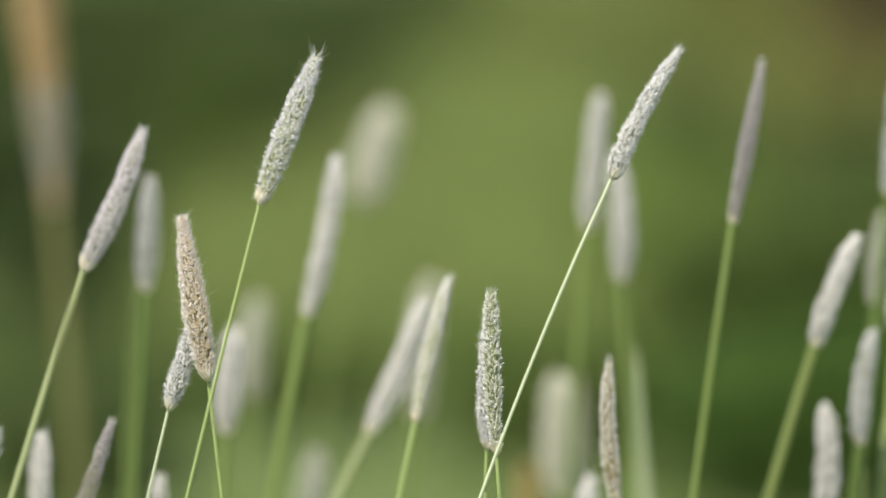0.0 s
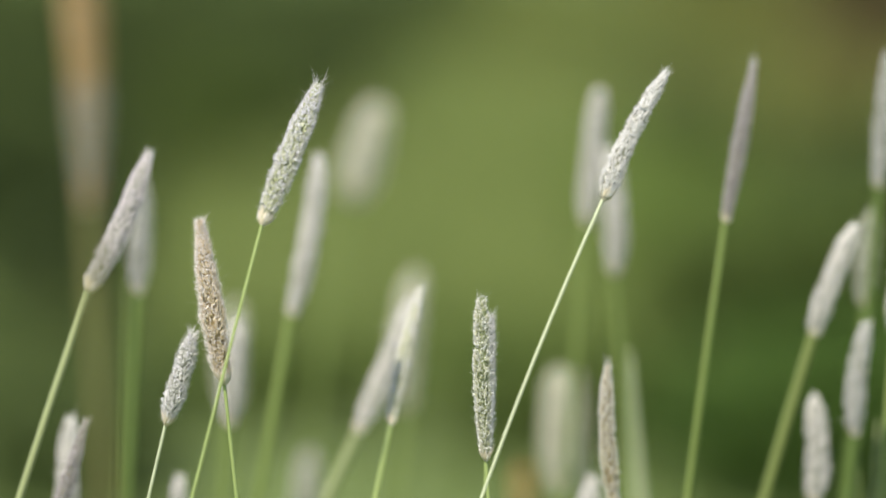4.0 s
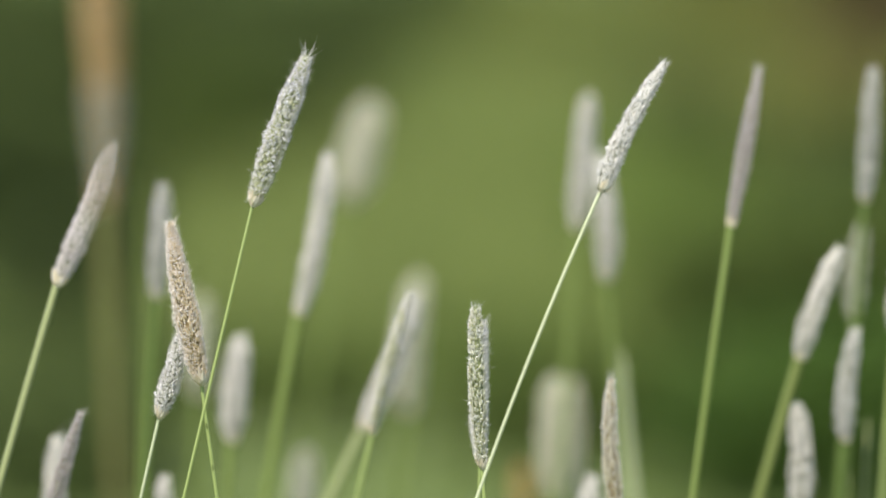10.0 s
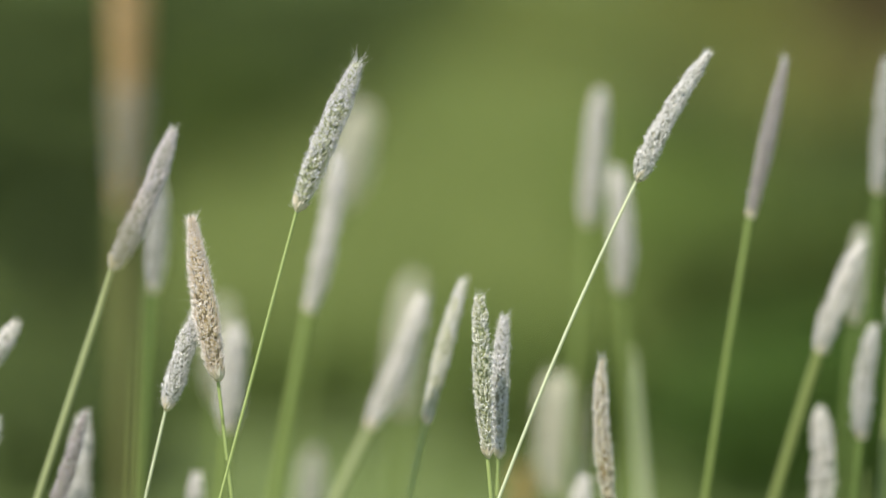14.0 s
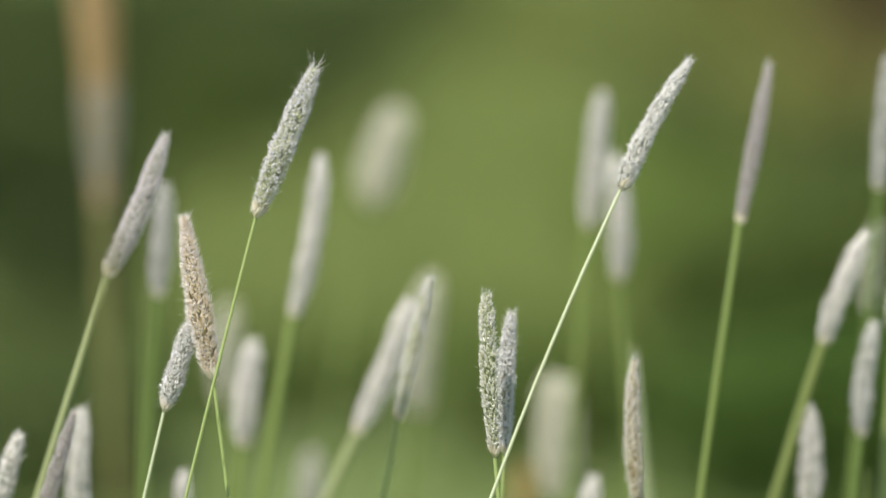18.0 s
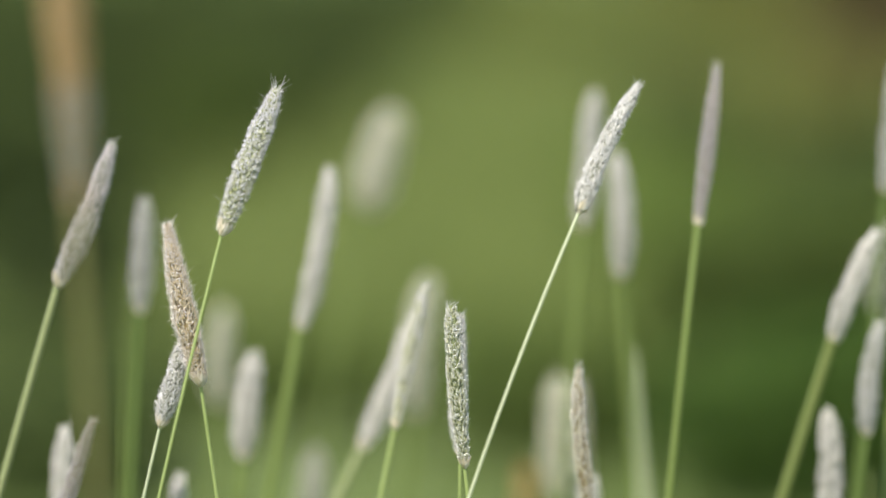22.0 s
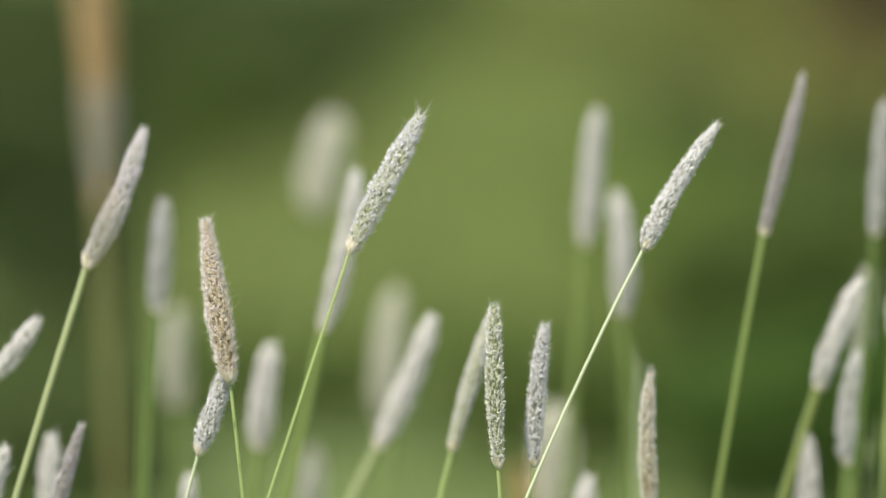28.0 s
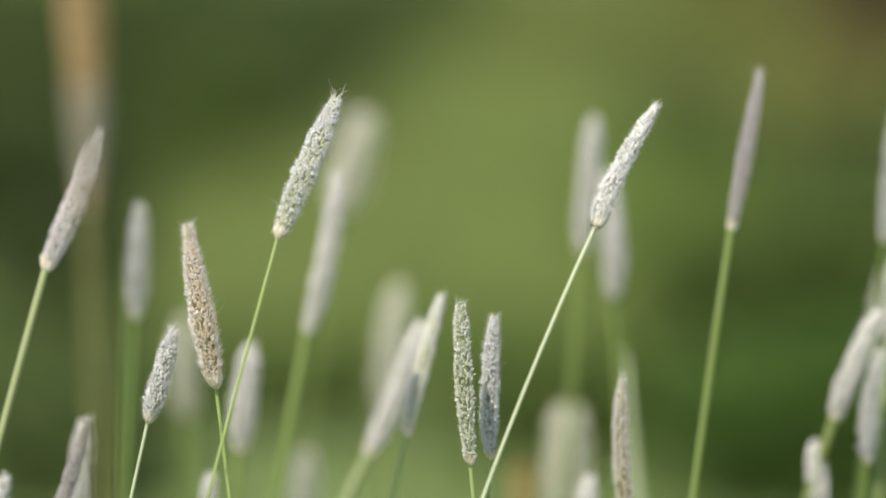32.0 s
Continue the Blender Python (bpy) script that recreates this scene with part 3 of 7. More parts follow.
plant_Q = foxtail("pale grey foxtail spike standing above a cluster", 0.1467, 1.5000, 0.0587, 0.00355, 0.00142, 4, 3.7, "dove", False, 2.4, 0.75, 58, STEM_DEEP)
plant_Q2 = foxtail("dull grey-cream foxtail spike within a dense cluster", 0.1401, 1.5300, 0.0416, 0.00409, 0.00157, 5, 4.7, "faded", False, 3, 0.75, 59, STEM_DEEP)
plant_S = foxtail("cream foxtail spike of a distant plant", -0.1072, 1.8400, 0.0551, 0.0105, 0.0014, 8, 8.5, "hazy", False, 4.8, 0.75, 60, STEM_MID)
plant_T = foxtail("pale upright foxtail spike of a farther plant", 0.0304, 1.6000, 0.0633, 0.00454, 0.00164, 4, 5, "white", False, 2.4, 0.75, 61, STEM_MID)
plant_U = foxtail("pale foxtail spike on a pale green farther stem", 0.1091, 1.5750, 0.0577, 0.00463, 0.00162, -4.5, -3.5, "white", False, -2.7, 0.75, 62, STEM_MID)
plant_V = foxtail("broad cream foxtail spike standing low and far", 0.0535, 1.6700, 0.0618, 0.00789, 0.00158, 0, -1, "hazy", False, 0, 0.75, 63, STEM_MID)
plant_V2 = foxtail("cream foxtail spike close beside a broader one", 0.0547, 1.7000, 0.0629, 0.00589, 0.00161, 1, 0.5, "hazy", False, 0.6, 0.75, 64, STEM_MID)
plant_W = foxtail("white upright foxtail spike behind the thin stems", -0.1267, 1.5050, 0.0476, 0.00545, 0.00214, 5, 5.4, "white", False, 3, 0.75, 65, STEM_MID)
plant_X = foxtail("cream foxtail spike of a far plant", -0.1328, 1.7700, 0.0515, 0.00613, 0.00251, 2, 1.9, "hazy", False, 1.2, 0.75, 66, STEM_MID)
plant_Y = foxtail("long cream foxtail spike of a far plant", -0.0498, 1.7700, 0.0723, 0.00669, 0.00251, 5, 5.8, "hazy", False, 3, 0.75, 67, STEM_MID)
plant_Z = foxtail("brown foxtail spike with ash-grey foot, close by", -0.0749, 1.0292, 0.0831, 0.0074, 0.00211, -3, -3.1, "brown", False, -1.8, 0.75, 68, STEM_OLIVE)
plant_AA = foxtail("low cream foxtail spike far off", -0.0995, 1.6800, 0.0572, 0.00636, 0.00264, 6, 6.6, "faded", False, 3.6, 0.75, 69, STEM_MID)
plant_BB = foxtail("small orange-brown dry foxtail spike", 0.0334, 1.7800, 0.0336, 0.00560, 0.00197, 1, 1, "orange", False, 0.6, 0.75, 70, STEM_GREEN)
plant_DD = foxtail("small white foxtail spike standing low", -0.1201, 1.4600, 0.0460, 0.00345, 0.00138, 2, 2.3, "white", False, 1.2, 0.75, 71, STEM_GREEN)
plant_EE = foxtail("low white foxtail spike behind a rusty one", 0.0477, 1.4800, 0.0513, 0.00466, 0.00163, 2, 1.6, "white", False, 1.2, 0.75, 72, STEM_GREEN)
plant_FF = foxtail("slim white foxtail spike leaning at the meadow edge", -0.2794, 1.3901, 0.0452, 0.00372, 0.00131, 14, 14.6, "white", False, 8.4, 0.75, 73, STEM_GREEN)
plant_GG = foxtail("short white foxtail spike bent over by wind", -0.4374, 1.4035, 0.0307, 0.00376, 0.00133, 30, 34.1, "white", False, 18, 0.75, 74, STEM_GREEN)
plant_RR = foxtail("white foxtail spike at the edge of a cluster", 0.1567, 1.4800, 0.0386, 0.00419, 0.00163, 4, 4.8, "white", False, 2.4, 0.75, 75, STEM_GREEN)
stalk_broad = grass_stalk("broad pale green grass stalk beside a farther spike", 0.1331, 1.7000, 0.554, 0.00321, STEM_PALE)
stalk_slim = grass_stalk("thin mid-green bare grass stalk beside a whitish spike", -0.1624, 1.5300, 0.608, 0.00120, STEM_MID)
stalk_pale = grass_stalk("pale green bare grass stalk within a dense cluster", 0.1543, 1.4800, 0.554, 0.00140, STEM_DULL)
stalk_back = grass_stalk("mid-green bare grass stalk behind a dense cluster", 0.1740, 1.5300, 0.546, 0.00145, STEM_MID)
stalk_low = grass_stalk("short thin bare grass stalk within a cluster", 0.1538, 1.4550, 0.537, 0.00103, STEM_MID)


def motions():
    sway(plant_A, [(0, 0.1308, 0.6286, 21.3, 16), (0.5, 0.1311, 0.6283, 21.9, 18), (1, 0.1305, 0.6287, 21.6, 18), (1.5, 0.1283, 0.6290, 21.6, 18), (2, 0.1227, 0.6285, 19.5, 20), (2.5, 0.1201, 0.6260, 20.8, 22), (3, 0.1218, 0.6224, 20.3, 26), (3.5, 0.1282, 0.6202, 22.1, 28), (5.5, 0.1346, 0.6268, 21.0, 6), (6, 0.1303, 0.6267, 19.9, 9), (6.5, 0.1327, 0.6234, 21.2, 13), (7, 0.1371, 0.6189, 21.3, 20), (7.5, 0.1379, 0.6146, 22.8, 23), (8, 0.1366, 0.6127, 23.5, 25), (8.5, 0.1331, 0.6168, 21.2, 22), (9, 0.1313, 0.6225, 21.0, 15), (9.5, 0.1284, 0.6262, 20.4, 12), (10, 0.1280, 0.6273, 20.2, 8)],
         [(10.5, 0.1297, 0.6255, 20.4, 12), (11, 0.1348, 0.6219, 20.7, 15), (11.5, 0.1409, 0.6188, 23.5, 18), (12, 0.1406, 0.6181, 23.2, 19), (12.5, 0.1384, 0.6212, 22.4, 15), (13, 0.1364, 0.6247, 22.6, 14), (13.5, 0.1385, 0.6262, 22.0, 5), (15.5, 0.1601, 0.6208, 27.1, 0), (16, 0.1514, 0.6224, 25.7, 0), (16.5, 0.1390, 0.6243, 23.9, 0), (17, 0.1278, 0.6249, 21.8, 0), (17.5, 0.1251, 0.6246, 22.0, 5), (18, 0.1292, 0.6233, 22.0, 5), (18.5, 0.1384, 0.6224, 23.8, 0), (19, 0.1475, 0.6224, 24.5, 0), (19.5, 0.1559, 0.6224, 26.1, 0), (20, 0.1585, 0.6224, 26.8, 0), (20.5, 0.1489, 0.6214, 25.4, 0)],
         [(21, 0.1310, 0.6211, 22.2, 13), (21.5, 0.1169, 0.6195, 18.8, 20), (22, 0.1168, 0.6172, 21.0, 18), (22.5, 0.1270, 0.6148, 21.6, 20), (23, 0.1391, 0.6124, 24.0, 20), (23.5, 0.1478, 0.6099, 26.6, 18), (24, 0.1465, 0.6113, 25.4, 17), (24.5, 0.1378, 0.6139, 24.1, 15), (25, 0.1282, 0.6148, 22.6, 19), (25.5, 0.1258, 0.6104, 23.0, 22), (26, 0.1316, 0.6022, 24.9, 29), (26.5, 0.1456, 0.5964, 26.8, 33), (28.5, 0.1641, 0.6153, 28.2, 17), (29, 0.1518, 0.6167, 25.8, 19), (29.5, 0.1420, 0.6132, 24.6, 27), (30, 0.1402, 0.6092, 25.1, 30), (30.5, 0.1421, 0.6063, 24.7, 31), (31, 0.1443, 0.6092, 25.5, 29)],
         [(31.5, 0.1414, 0.6125, 24.7, 27), (32, 0.1376, 0.6163, 23.1, 24)])
    sway(plant_B, [(0, -0.0580, 0.5602, -8.5, 0), (0.5, -0.0600, 0.5599, -8.5, 0), (1, -0.0632, 0.5599, -9.1, 0), (1.5, -0.0645, 0.5599, -9.4, 0), (2, -0.0645, 0.5596, -9.5, 0), (2.5, -0.0635, 0.5586, -9.5, 0), (3, -0.0590, 0.5576, -8.7, 0), (3.5, -0.0519, 0.5583, -7.8, 0), (5.5, -0.0548, 0.5601, -9.6, 0), (6, -0.0574, 0.5578, -9.7, 0), (6.5, -0.0545, 0.5562, -9.5, 0), (7, -0.0479, 0.5572, -8.7, 0), (7.5, -0.0479, 0.5585, -7.5, 0), (8, -0.0498, 0.5572, -9.3, 0), (8.5, -0.0525, 0.5578, -9.7, 0), (9, -0.0554, 0.5591, -9.1, 0), (9.5, -0.0590, 0.5588, -10.0, 0), (10, -0.0605, 0.5585, -10.4, 0)],
         [(10.5, -0.0618, 0.5585, -10.5, 0), (11, -0.0587, 0.5578, -10.1, 0), (11.5, -0.0515, 0.5585, -9.2, 0), (12, -0.0495, 0.5598, -7.8, 0), (12.5, -0.0504, 0.5611, -7.3, 0), (13, -0.0538, 0.5611, -7.9, 0), (13.5, -0.0551, 0.5598, -8.8, 0), (15.5, -0.0501, 0.5628, -8.3, 0), (16, -0.0538, 0.5619, -9.2, 0), (16.5, -0.0545, 0.5609, -9.5, 0), (17, -0.0551, 0.5602, -9.6, 0), (17.5, -0.0556, 0.5604, -10.1, 0), (18, -0.0561, 0.5606, -9.6, 0), (18.5, -0.0532, 0.5615, -9.8, 0), (19, -0.0498, 0.5622, -8.9, 0), (19.5, -0.0479, 0.5619, -8.6, 0), (20, -0.0488, 0.5602, -8.5, 0), (20.5, -0.0535, 0.5573, -9.5, 0)],
         [(21, -0.0597, 0.5566, -10.7, 0), (21.5, -0.0629, 0.5579, -10.9, 0), (22, -0.0608, 0.5583, -11.1, 0), (22.5, -0.0564, 0.5583, -10.2, 0), (23, -0.0535, 0.5586, -9.4, 0), (23.5, -0.0519, 0.5573, -9.4, 0), (24, -0.0502, 0.5579, -9.1, 0), (24.5, -0.0532, 0.5589, -9.1, 0), (25, -0.0577, 0.5566, -10.1, 0), (25.5, -0.0587, 0.5535, -10.8, 0), (26, -0.0505, 0.5517, -10.0, 0), (26.5, -0.0356, 0.5541, -7.6, 0), (28.5, -0.0561, 0.5593, -8.8, 0), (29, -0.0596, 0.5584, -9.4, 0), (29.5, -0.0571, 0.5577, -9.4, 0), (30, -0.0495, 0.5577, -8.8, 0), (30.5, -0.0444, 0.5584, -7.4, 0), (31, -0.0444, 0.5580, -7.0, 0)],
         [(31.5, -0.0479, 0.5577, -7.7, 0), (32, -0.0551, 0.5574, -9.4, 0)])
    sway(plant_C, [(0, 0.1013, 0.5480, 17.4, 0), (0.5, 0.0994, 0.5480, 17.1, 0), (1, 0.0958, 0.5487, 16.5, 0), (1.5, 0.0929, 0.5496, 16.0, 0), (2, 0.0925, 0.5490, 15.9, 0), (2.5, 0.0928, 0.5470, 16.0, 0), (3, 0.0957, 0.5431, 16.5, 0), (3.5, 0.1003, 0.5411, 17.2, 0), (5.5, 0.0942, 0.5493, 16.2, 0), (6, 0.0889, 0.5473, 15.3, 0), (6.5, 0.0905, 0.5447, 15.6, 0), (7, 0.0993, 0.5414, 17.1, 0), (7.5, 0.1071, 0.5391, 18.4, 0), (8, 0.1114, 0.5394, 19.0, 0), (8.5, 0.1091, 0.5411, 18.7, 0), (9, 0.1062, 0.5427, 18.2, 0), (9.5, 0.1016, 0.5440, 17.4, 0), (10, 0.0977, 0.5447, 16.8, 0)],
         [(10.5, 0.0971, 0.5440, 16.7, 0), (11, 0.1000, 0.5427, 17.2, 0), (11.5, 0.1046, 0.5427, 17.9, 0), (12, 0.1072, 0.5434, 18.4, 0), (12.5, 0.1068, 0.5440, 18.3, 0), (13, 0.1023, 0.5454, 17.5, 0), (13.5, 0.0994, 0.5467, 17.1, 0), (15.5, 0.1053, 0.5500, 18.0, 0), (16, 0.1017, 0.5496, 17.4, 0), (16.5, 0.1010, 0.5480, 17.3, 0), (17, 0.1003, 0.5467, 17.2, 0), (17.5, 0.0994, 0.5464, 17.1, 0), (18, 0.0997, 0.5477, 17.1, 0), (18.5, 0.1020, 0.5487, 17.5, 0), (19, 0.1056, 0.5490, 18.1, 0), (19.5, 0.1072, 0.5480, 18.4, 0), (20, 0.1049, 0.5447, 18.0, 0), (20.5, 0.1006, 0.5404, 17.3, 0)],
         [(21, 0.0973, 0.5381, 16.7, 0), (21.5, 0.0964, 0.5388, 16.6, 0), (22, 0.0980, 0.5414, 16.9, 0), (22.5, 0.1013, 0.5427, 17.4, 0), (23, 0.1062, 0.5404, 18.2, 0), (23.5, 0.1101, 0.5388, 18.8, 0), (24, 0.1104, 0.5388, 18.9, 0), (24.5, 0.1055, 0.5401, 18.1, 0), (25, 0.0996, 0.5378, 17.1, 0), (25.5, 0.0933, 0.5315, 16.1, 0), (26, 0.0942, 0.5216, 16.3, 0), (26.5, 0.1052, 0.5123, 18.1, 0), (28.5, 0.1124, 0.5378, 19.2, 0), (29, 0.0912, 0.5427, 15.7, 0), (29.5, 0.0782, 0.5470, 13.6, 0), (30, 0.0814, 0.5470, 14.1, 0), (30.5, 0.0958, 0.5447, 16.5, 0), (31, 0.1065, 0.5417, 18.2, 0)],
         [(31.5, 0.1000, 0.5411, 17.2, 0), (32, 0.0934, 0.5431, 16.1, 0)])
    sway(plant_D, [(0, 0.1820, 0.6376, 28.2, 5), (0.5, 0.1829, 0.6365, 28.4, 7), (1, 0.1821, 0.6365, 28.5, 2), (1.5, 0.1793, 0.6391, 28.1, 9), (2, 0.1760, 0.6403, 27.3, 0), (2.5, 0.1730, 0.6406, 26.9, 8), (3, 0.1717, 0.6361, 27.0, 13), (3.5, 0.1745, 0.6299, 27.7, 18), (5.5, 0.1859, 0.6371, 28.0, 0), (6, 0.1824, 0.6390, 27.9, 0), (6.5, 0.1790, 0.6356, 27.3, 9), (7, 0.1805, 0.6289, 28.3, 17), (7.5, 0.1767, 0.6237, 28.3, 21), (8, 0.1700, 0.6217, 26.4, 26), (8.5, 0.1672, 0.6260, 26.6, 23), (9, 0.1713, 0.6312, 26.5, 18), (9.5, 0.1755, 0.6339, 27.2, 15), (10, 0.1777, 0.6332, 27.8, 13)],
         [(10.5, 0.1786, 0.6287, 28.1, 18), (11, 0.1773, 0.6234, 28.0, 22), (11.5, 0.1744, 0.6235, 27.9, 23), (12, 0.1729, 0.6299, 27.4, 18), (12.5, 0.1742, 0.6377, 27.0, 13), (13, 0.1803, 0.6419, 27.3, 9), (13.5, 0.1910, 0.6400, 28.8, 0), (15.5, 0.1917, 0.6297, 29.8, 0), (16, 0.1811, 0.6398, 28.2, 3), (16.5, 0.1760, 0.6463, 26.7, 0), (17, 0.1766, 0.6476, 26.4, 0), (17.5, 0.1814, 0.6428, 27.1, 0), (18, 0.1855, 0.6338, 28.6, 5), (18.5, 0.1869, 0.6285, 29.0, 14), (19, 0.1870, 0.6283, 28.6, 11), (19.5, 0.1878, 0.6332, 28.3, 0), (20, 0.1872, 0.6406, 28.1, 0), (20.5, 0.1817, 0.6466, 27.0, 0)],
         [(21, 0.1741, 0.6470, 26.4, 0), (21.5, 0.1686, 0.6383, 26.1, 7), (22, 0.1698, 0.6258, 26.5, 18), (22.5, 0.1738, 0.6169, 27.7, 24), (23, 0.1782, 0.6156, 28.7, 25), (23.5, 0.1812, 0.6186, 28.8, 19), (24, 0.1808, 0.6233, 28.6, 18), (24.5, 0.1747, 0.6282, 28.1, 22), (25, 0.1693, 0.6262, 27.5, 27), (25.5, 0.1700, 0.6134, 27.2, 24), (26, 0.1763, 0.6012, 29.4, 29), (26.5, 0.1825, 0.5898, 29.8, 24), (28.5, 0.1945, 0.6201, 31.5, 5), (29, 0.1863, 0.6242, 30.5, 12), (29.5, 0.1821, 0.6232, 29.6, 17), (30, 0.1834, 0.6187, 29.7, 17), (30.5, 0.1876, 0.6133, 30.7, 16), (31, 0.1876, 0.6113, 30.8, 14)],
         [(31.5, 0.1828, 0.6154, 30.2, 20), (32, 0.1754, 0.6202, 28.9, 22)])
    sway(plant_E, [(0, -0.0263, 0.5337, -1.9, 0), (0.5, -0.0242, 0.5334, -1.6, 0), (1, -0.0276, 0.5337, -1.3, 0), (1.5, -0.0326, 0.5342, -2.2, 0), (2, -0.0347, 0.5337, -3.1, 0), (2.5, -0.0350, 0.5334, -2.4, 0), (3, -0.0318, 0.5325, -1.8, 0), (3.5, -0.0304, 0.5306, -1.6, 0), (5.5, -0.0290, 0.5354, -1.1, 0), (6, -0.0259, 0.5329, -1.0, 0), (6.5, -0.0243, 0.5319, -1.0, 0), (7, -0.0231, 0.5316, -1.0, 0), (7.5, -0.0280, 0.5316, -0.8, 0), (8, -0.0301, 0.5329, -0.6, 0), (8.5, -0.0364, 0.5328, -2.4, 0), (9, -0.0337, 0.5312, -4.3, 0), (9.5, -0.0297, 0.5298, -3.2, 0), (10, -0.0316, 0.5282, -2.2, 0)],
         [(10.5, -0.0340, 0.5285, -3.1, 0), (11, -0.0339, 0.5295, -4.0, 0), (11.5, -0.0303, 0.5315, -3.5, 0), (12, -0.0284, 0.5329, -3.1, 0), (12.5, -0.0283, 0.5341, -3.2, 0), (13, -0.0309, 0.5342, -3.3, 0), (13.5, -0.0300, 0.5322, -3.1, 0), (16, -0.0290, 0.5350, -2.2, 0), (17, -0.0343, 0.5346, -3.4, 0), (18, -0.0269, 0.5331, -2.9, 0), (18.5, -0.0270, 0.5340, -2.6, 0), (19, -0.0280, 0.5354, -2.3, 0), (19.5, -0.0266, 0.5354, -2.1, 0), (20, -0.0244, 0.5342, -1.9, 0), (21, -0.0339, 0.5337, -4.0, 0), (22, -0.0381, 0.5288, -4.7, 0), (22.5, -0.0327, 0.5298, -4.0, 0), (23, -0.0284, 0.5303, -3.2, 0)],
         [(23.5, -0.0253, 0.5302, -3.1, 0), (24, -0.0284, 0.5299, -3.0, 0), (24.5, -0.0334, 0.5303, -3.4, 0), (25, -0.0356, 0.5282, -3.8, 0), (26, -0.0297, 0.5222, -3.1, 0), (26.5, -0.0292, 0.5220, -3.2, 0), (28.5, -0.0250, 0.5295, -1.2, 0), (29, -0.0297, 0.5269, -2.4, 0), (30, -0.0273, 0.5273, -2.6, 0), (31, -0.0231, 0.5299, -1.6, 0), (32, -0.0360, 0.5295, -3.4, 0)])
    sway(plant_E2, [(0, 0.0141, 0.5323, 1.8, 0), (0.5, 0.0176, 0.5319, 2.3, 0), (1, 0.0155, 0.5323, 2.0, 0), (1.5, 0.0118, 0.5324, 1.4, 0), (2, 0.0112, 0.5316, 1.3, 0), (2.5, 0.0105, 0.5312, 1.2, 0), (3, 0.0132, 0.5302, 1.6, 0), (3.5, 0.0140, 0.5285, 1.8, 0), (5.5, 0.0139, 0.5341, 1.6, 0), (6, 0.0165, 0.5318, 2.0, 0), (6.5, 0.0204, 0.5298, 2.6, 0), (7, 0.0169, 0.5284, 3.2, 0), (7.5, 0.0200, 0.5281, 2.7, 0), (8, 0.0201, 0.5291, 2.7, 0), (8.5, 0.0126, 0.5298, 1.5, 0), (9, 0.0141, 0.5289, 1.8, 0), (9.5, 0.0159, 0.5280, 2.0, 0), (10, 0.0116, 0.5269, 1.3, 0)],
         [(10.5, 0.0116, 0.5282, 1.3, 0), (11, 0.0141, 0.5302, 1.8, 0), (11.5, 0.0173, 0.5310, 2.3, 0), (12, 0.0172, 0.5312, 2.5, 0), (12.5, 0.0199, 0.5312, 2.7, 0), (13, 0.0185, 0.5302, 2.5, 0), (13.5, 0.0189, 0.5284, 2.5, 0), (16, 0.0154, 0.5323, 2.3, 0), (17, 0.0144, 0.5307, 2.2, 0), (18, 0.0208, 0.5302, 2.9, 0), (18.5, 0.0188, 0.5325, 2.5, 0), (19, 0.0138, 0.5355, 2.0, 0), (19.5, 0.0201, 0.5339, 2.8, 0), (20, 0.0253, 0.5312, 3.6, 0), (21, 0.0137, 0.5302, 1.7, 0), (22, 0.0041, 0.5291, 0.1, 0), (22.5, 0.0123, 0.5292, 1.5, 0), (23, 0.0195, 0.5289, 2.6, 0)],
         [(23.5, 0.0222, 0.5288, 3.2, 0), (24, 0.0183, 0.5284, 2.8, 0), (24.5, 0.0122, 0.5290, 1.6, 0), (25, 0.0086, 0.5269, 0.9, 0), (26, 0.0147, 0.5250, 2.2, 0), (26.5, 0.0156, 0.5235, 2.3, 0), (28.5, 0.0345, 0.5258, 5.1, 0), (29, 0.0246, 0.5235, 3.8, 0), (30, 0.0209, 0.5276, 3.2, 0), (31, 0.0225, 0.5312, 3.4, 0), (32, 0.0153, 0.5284, 1.9, 0)])
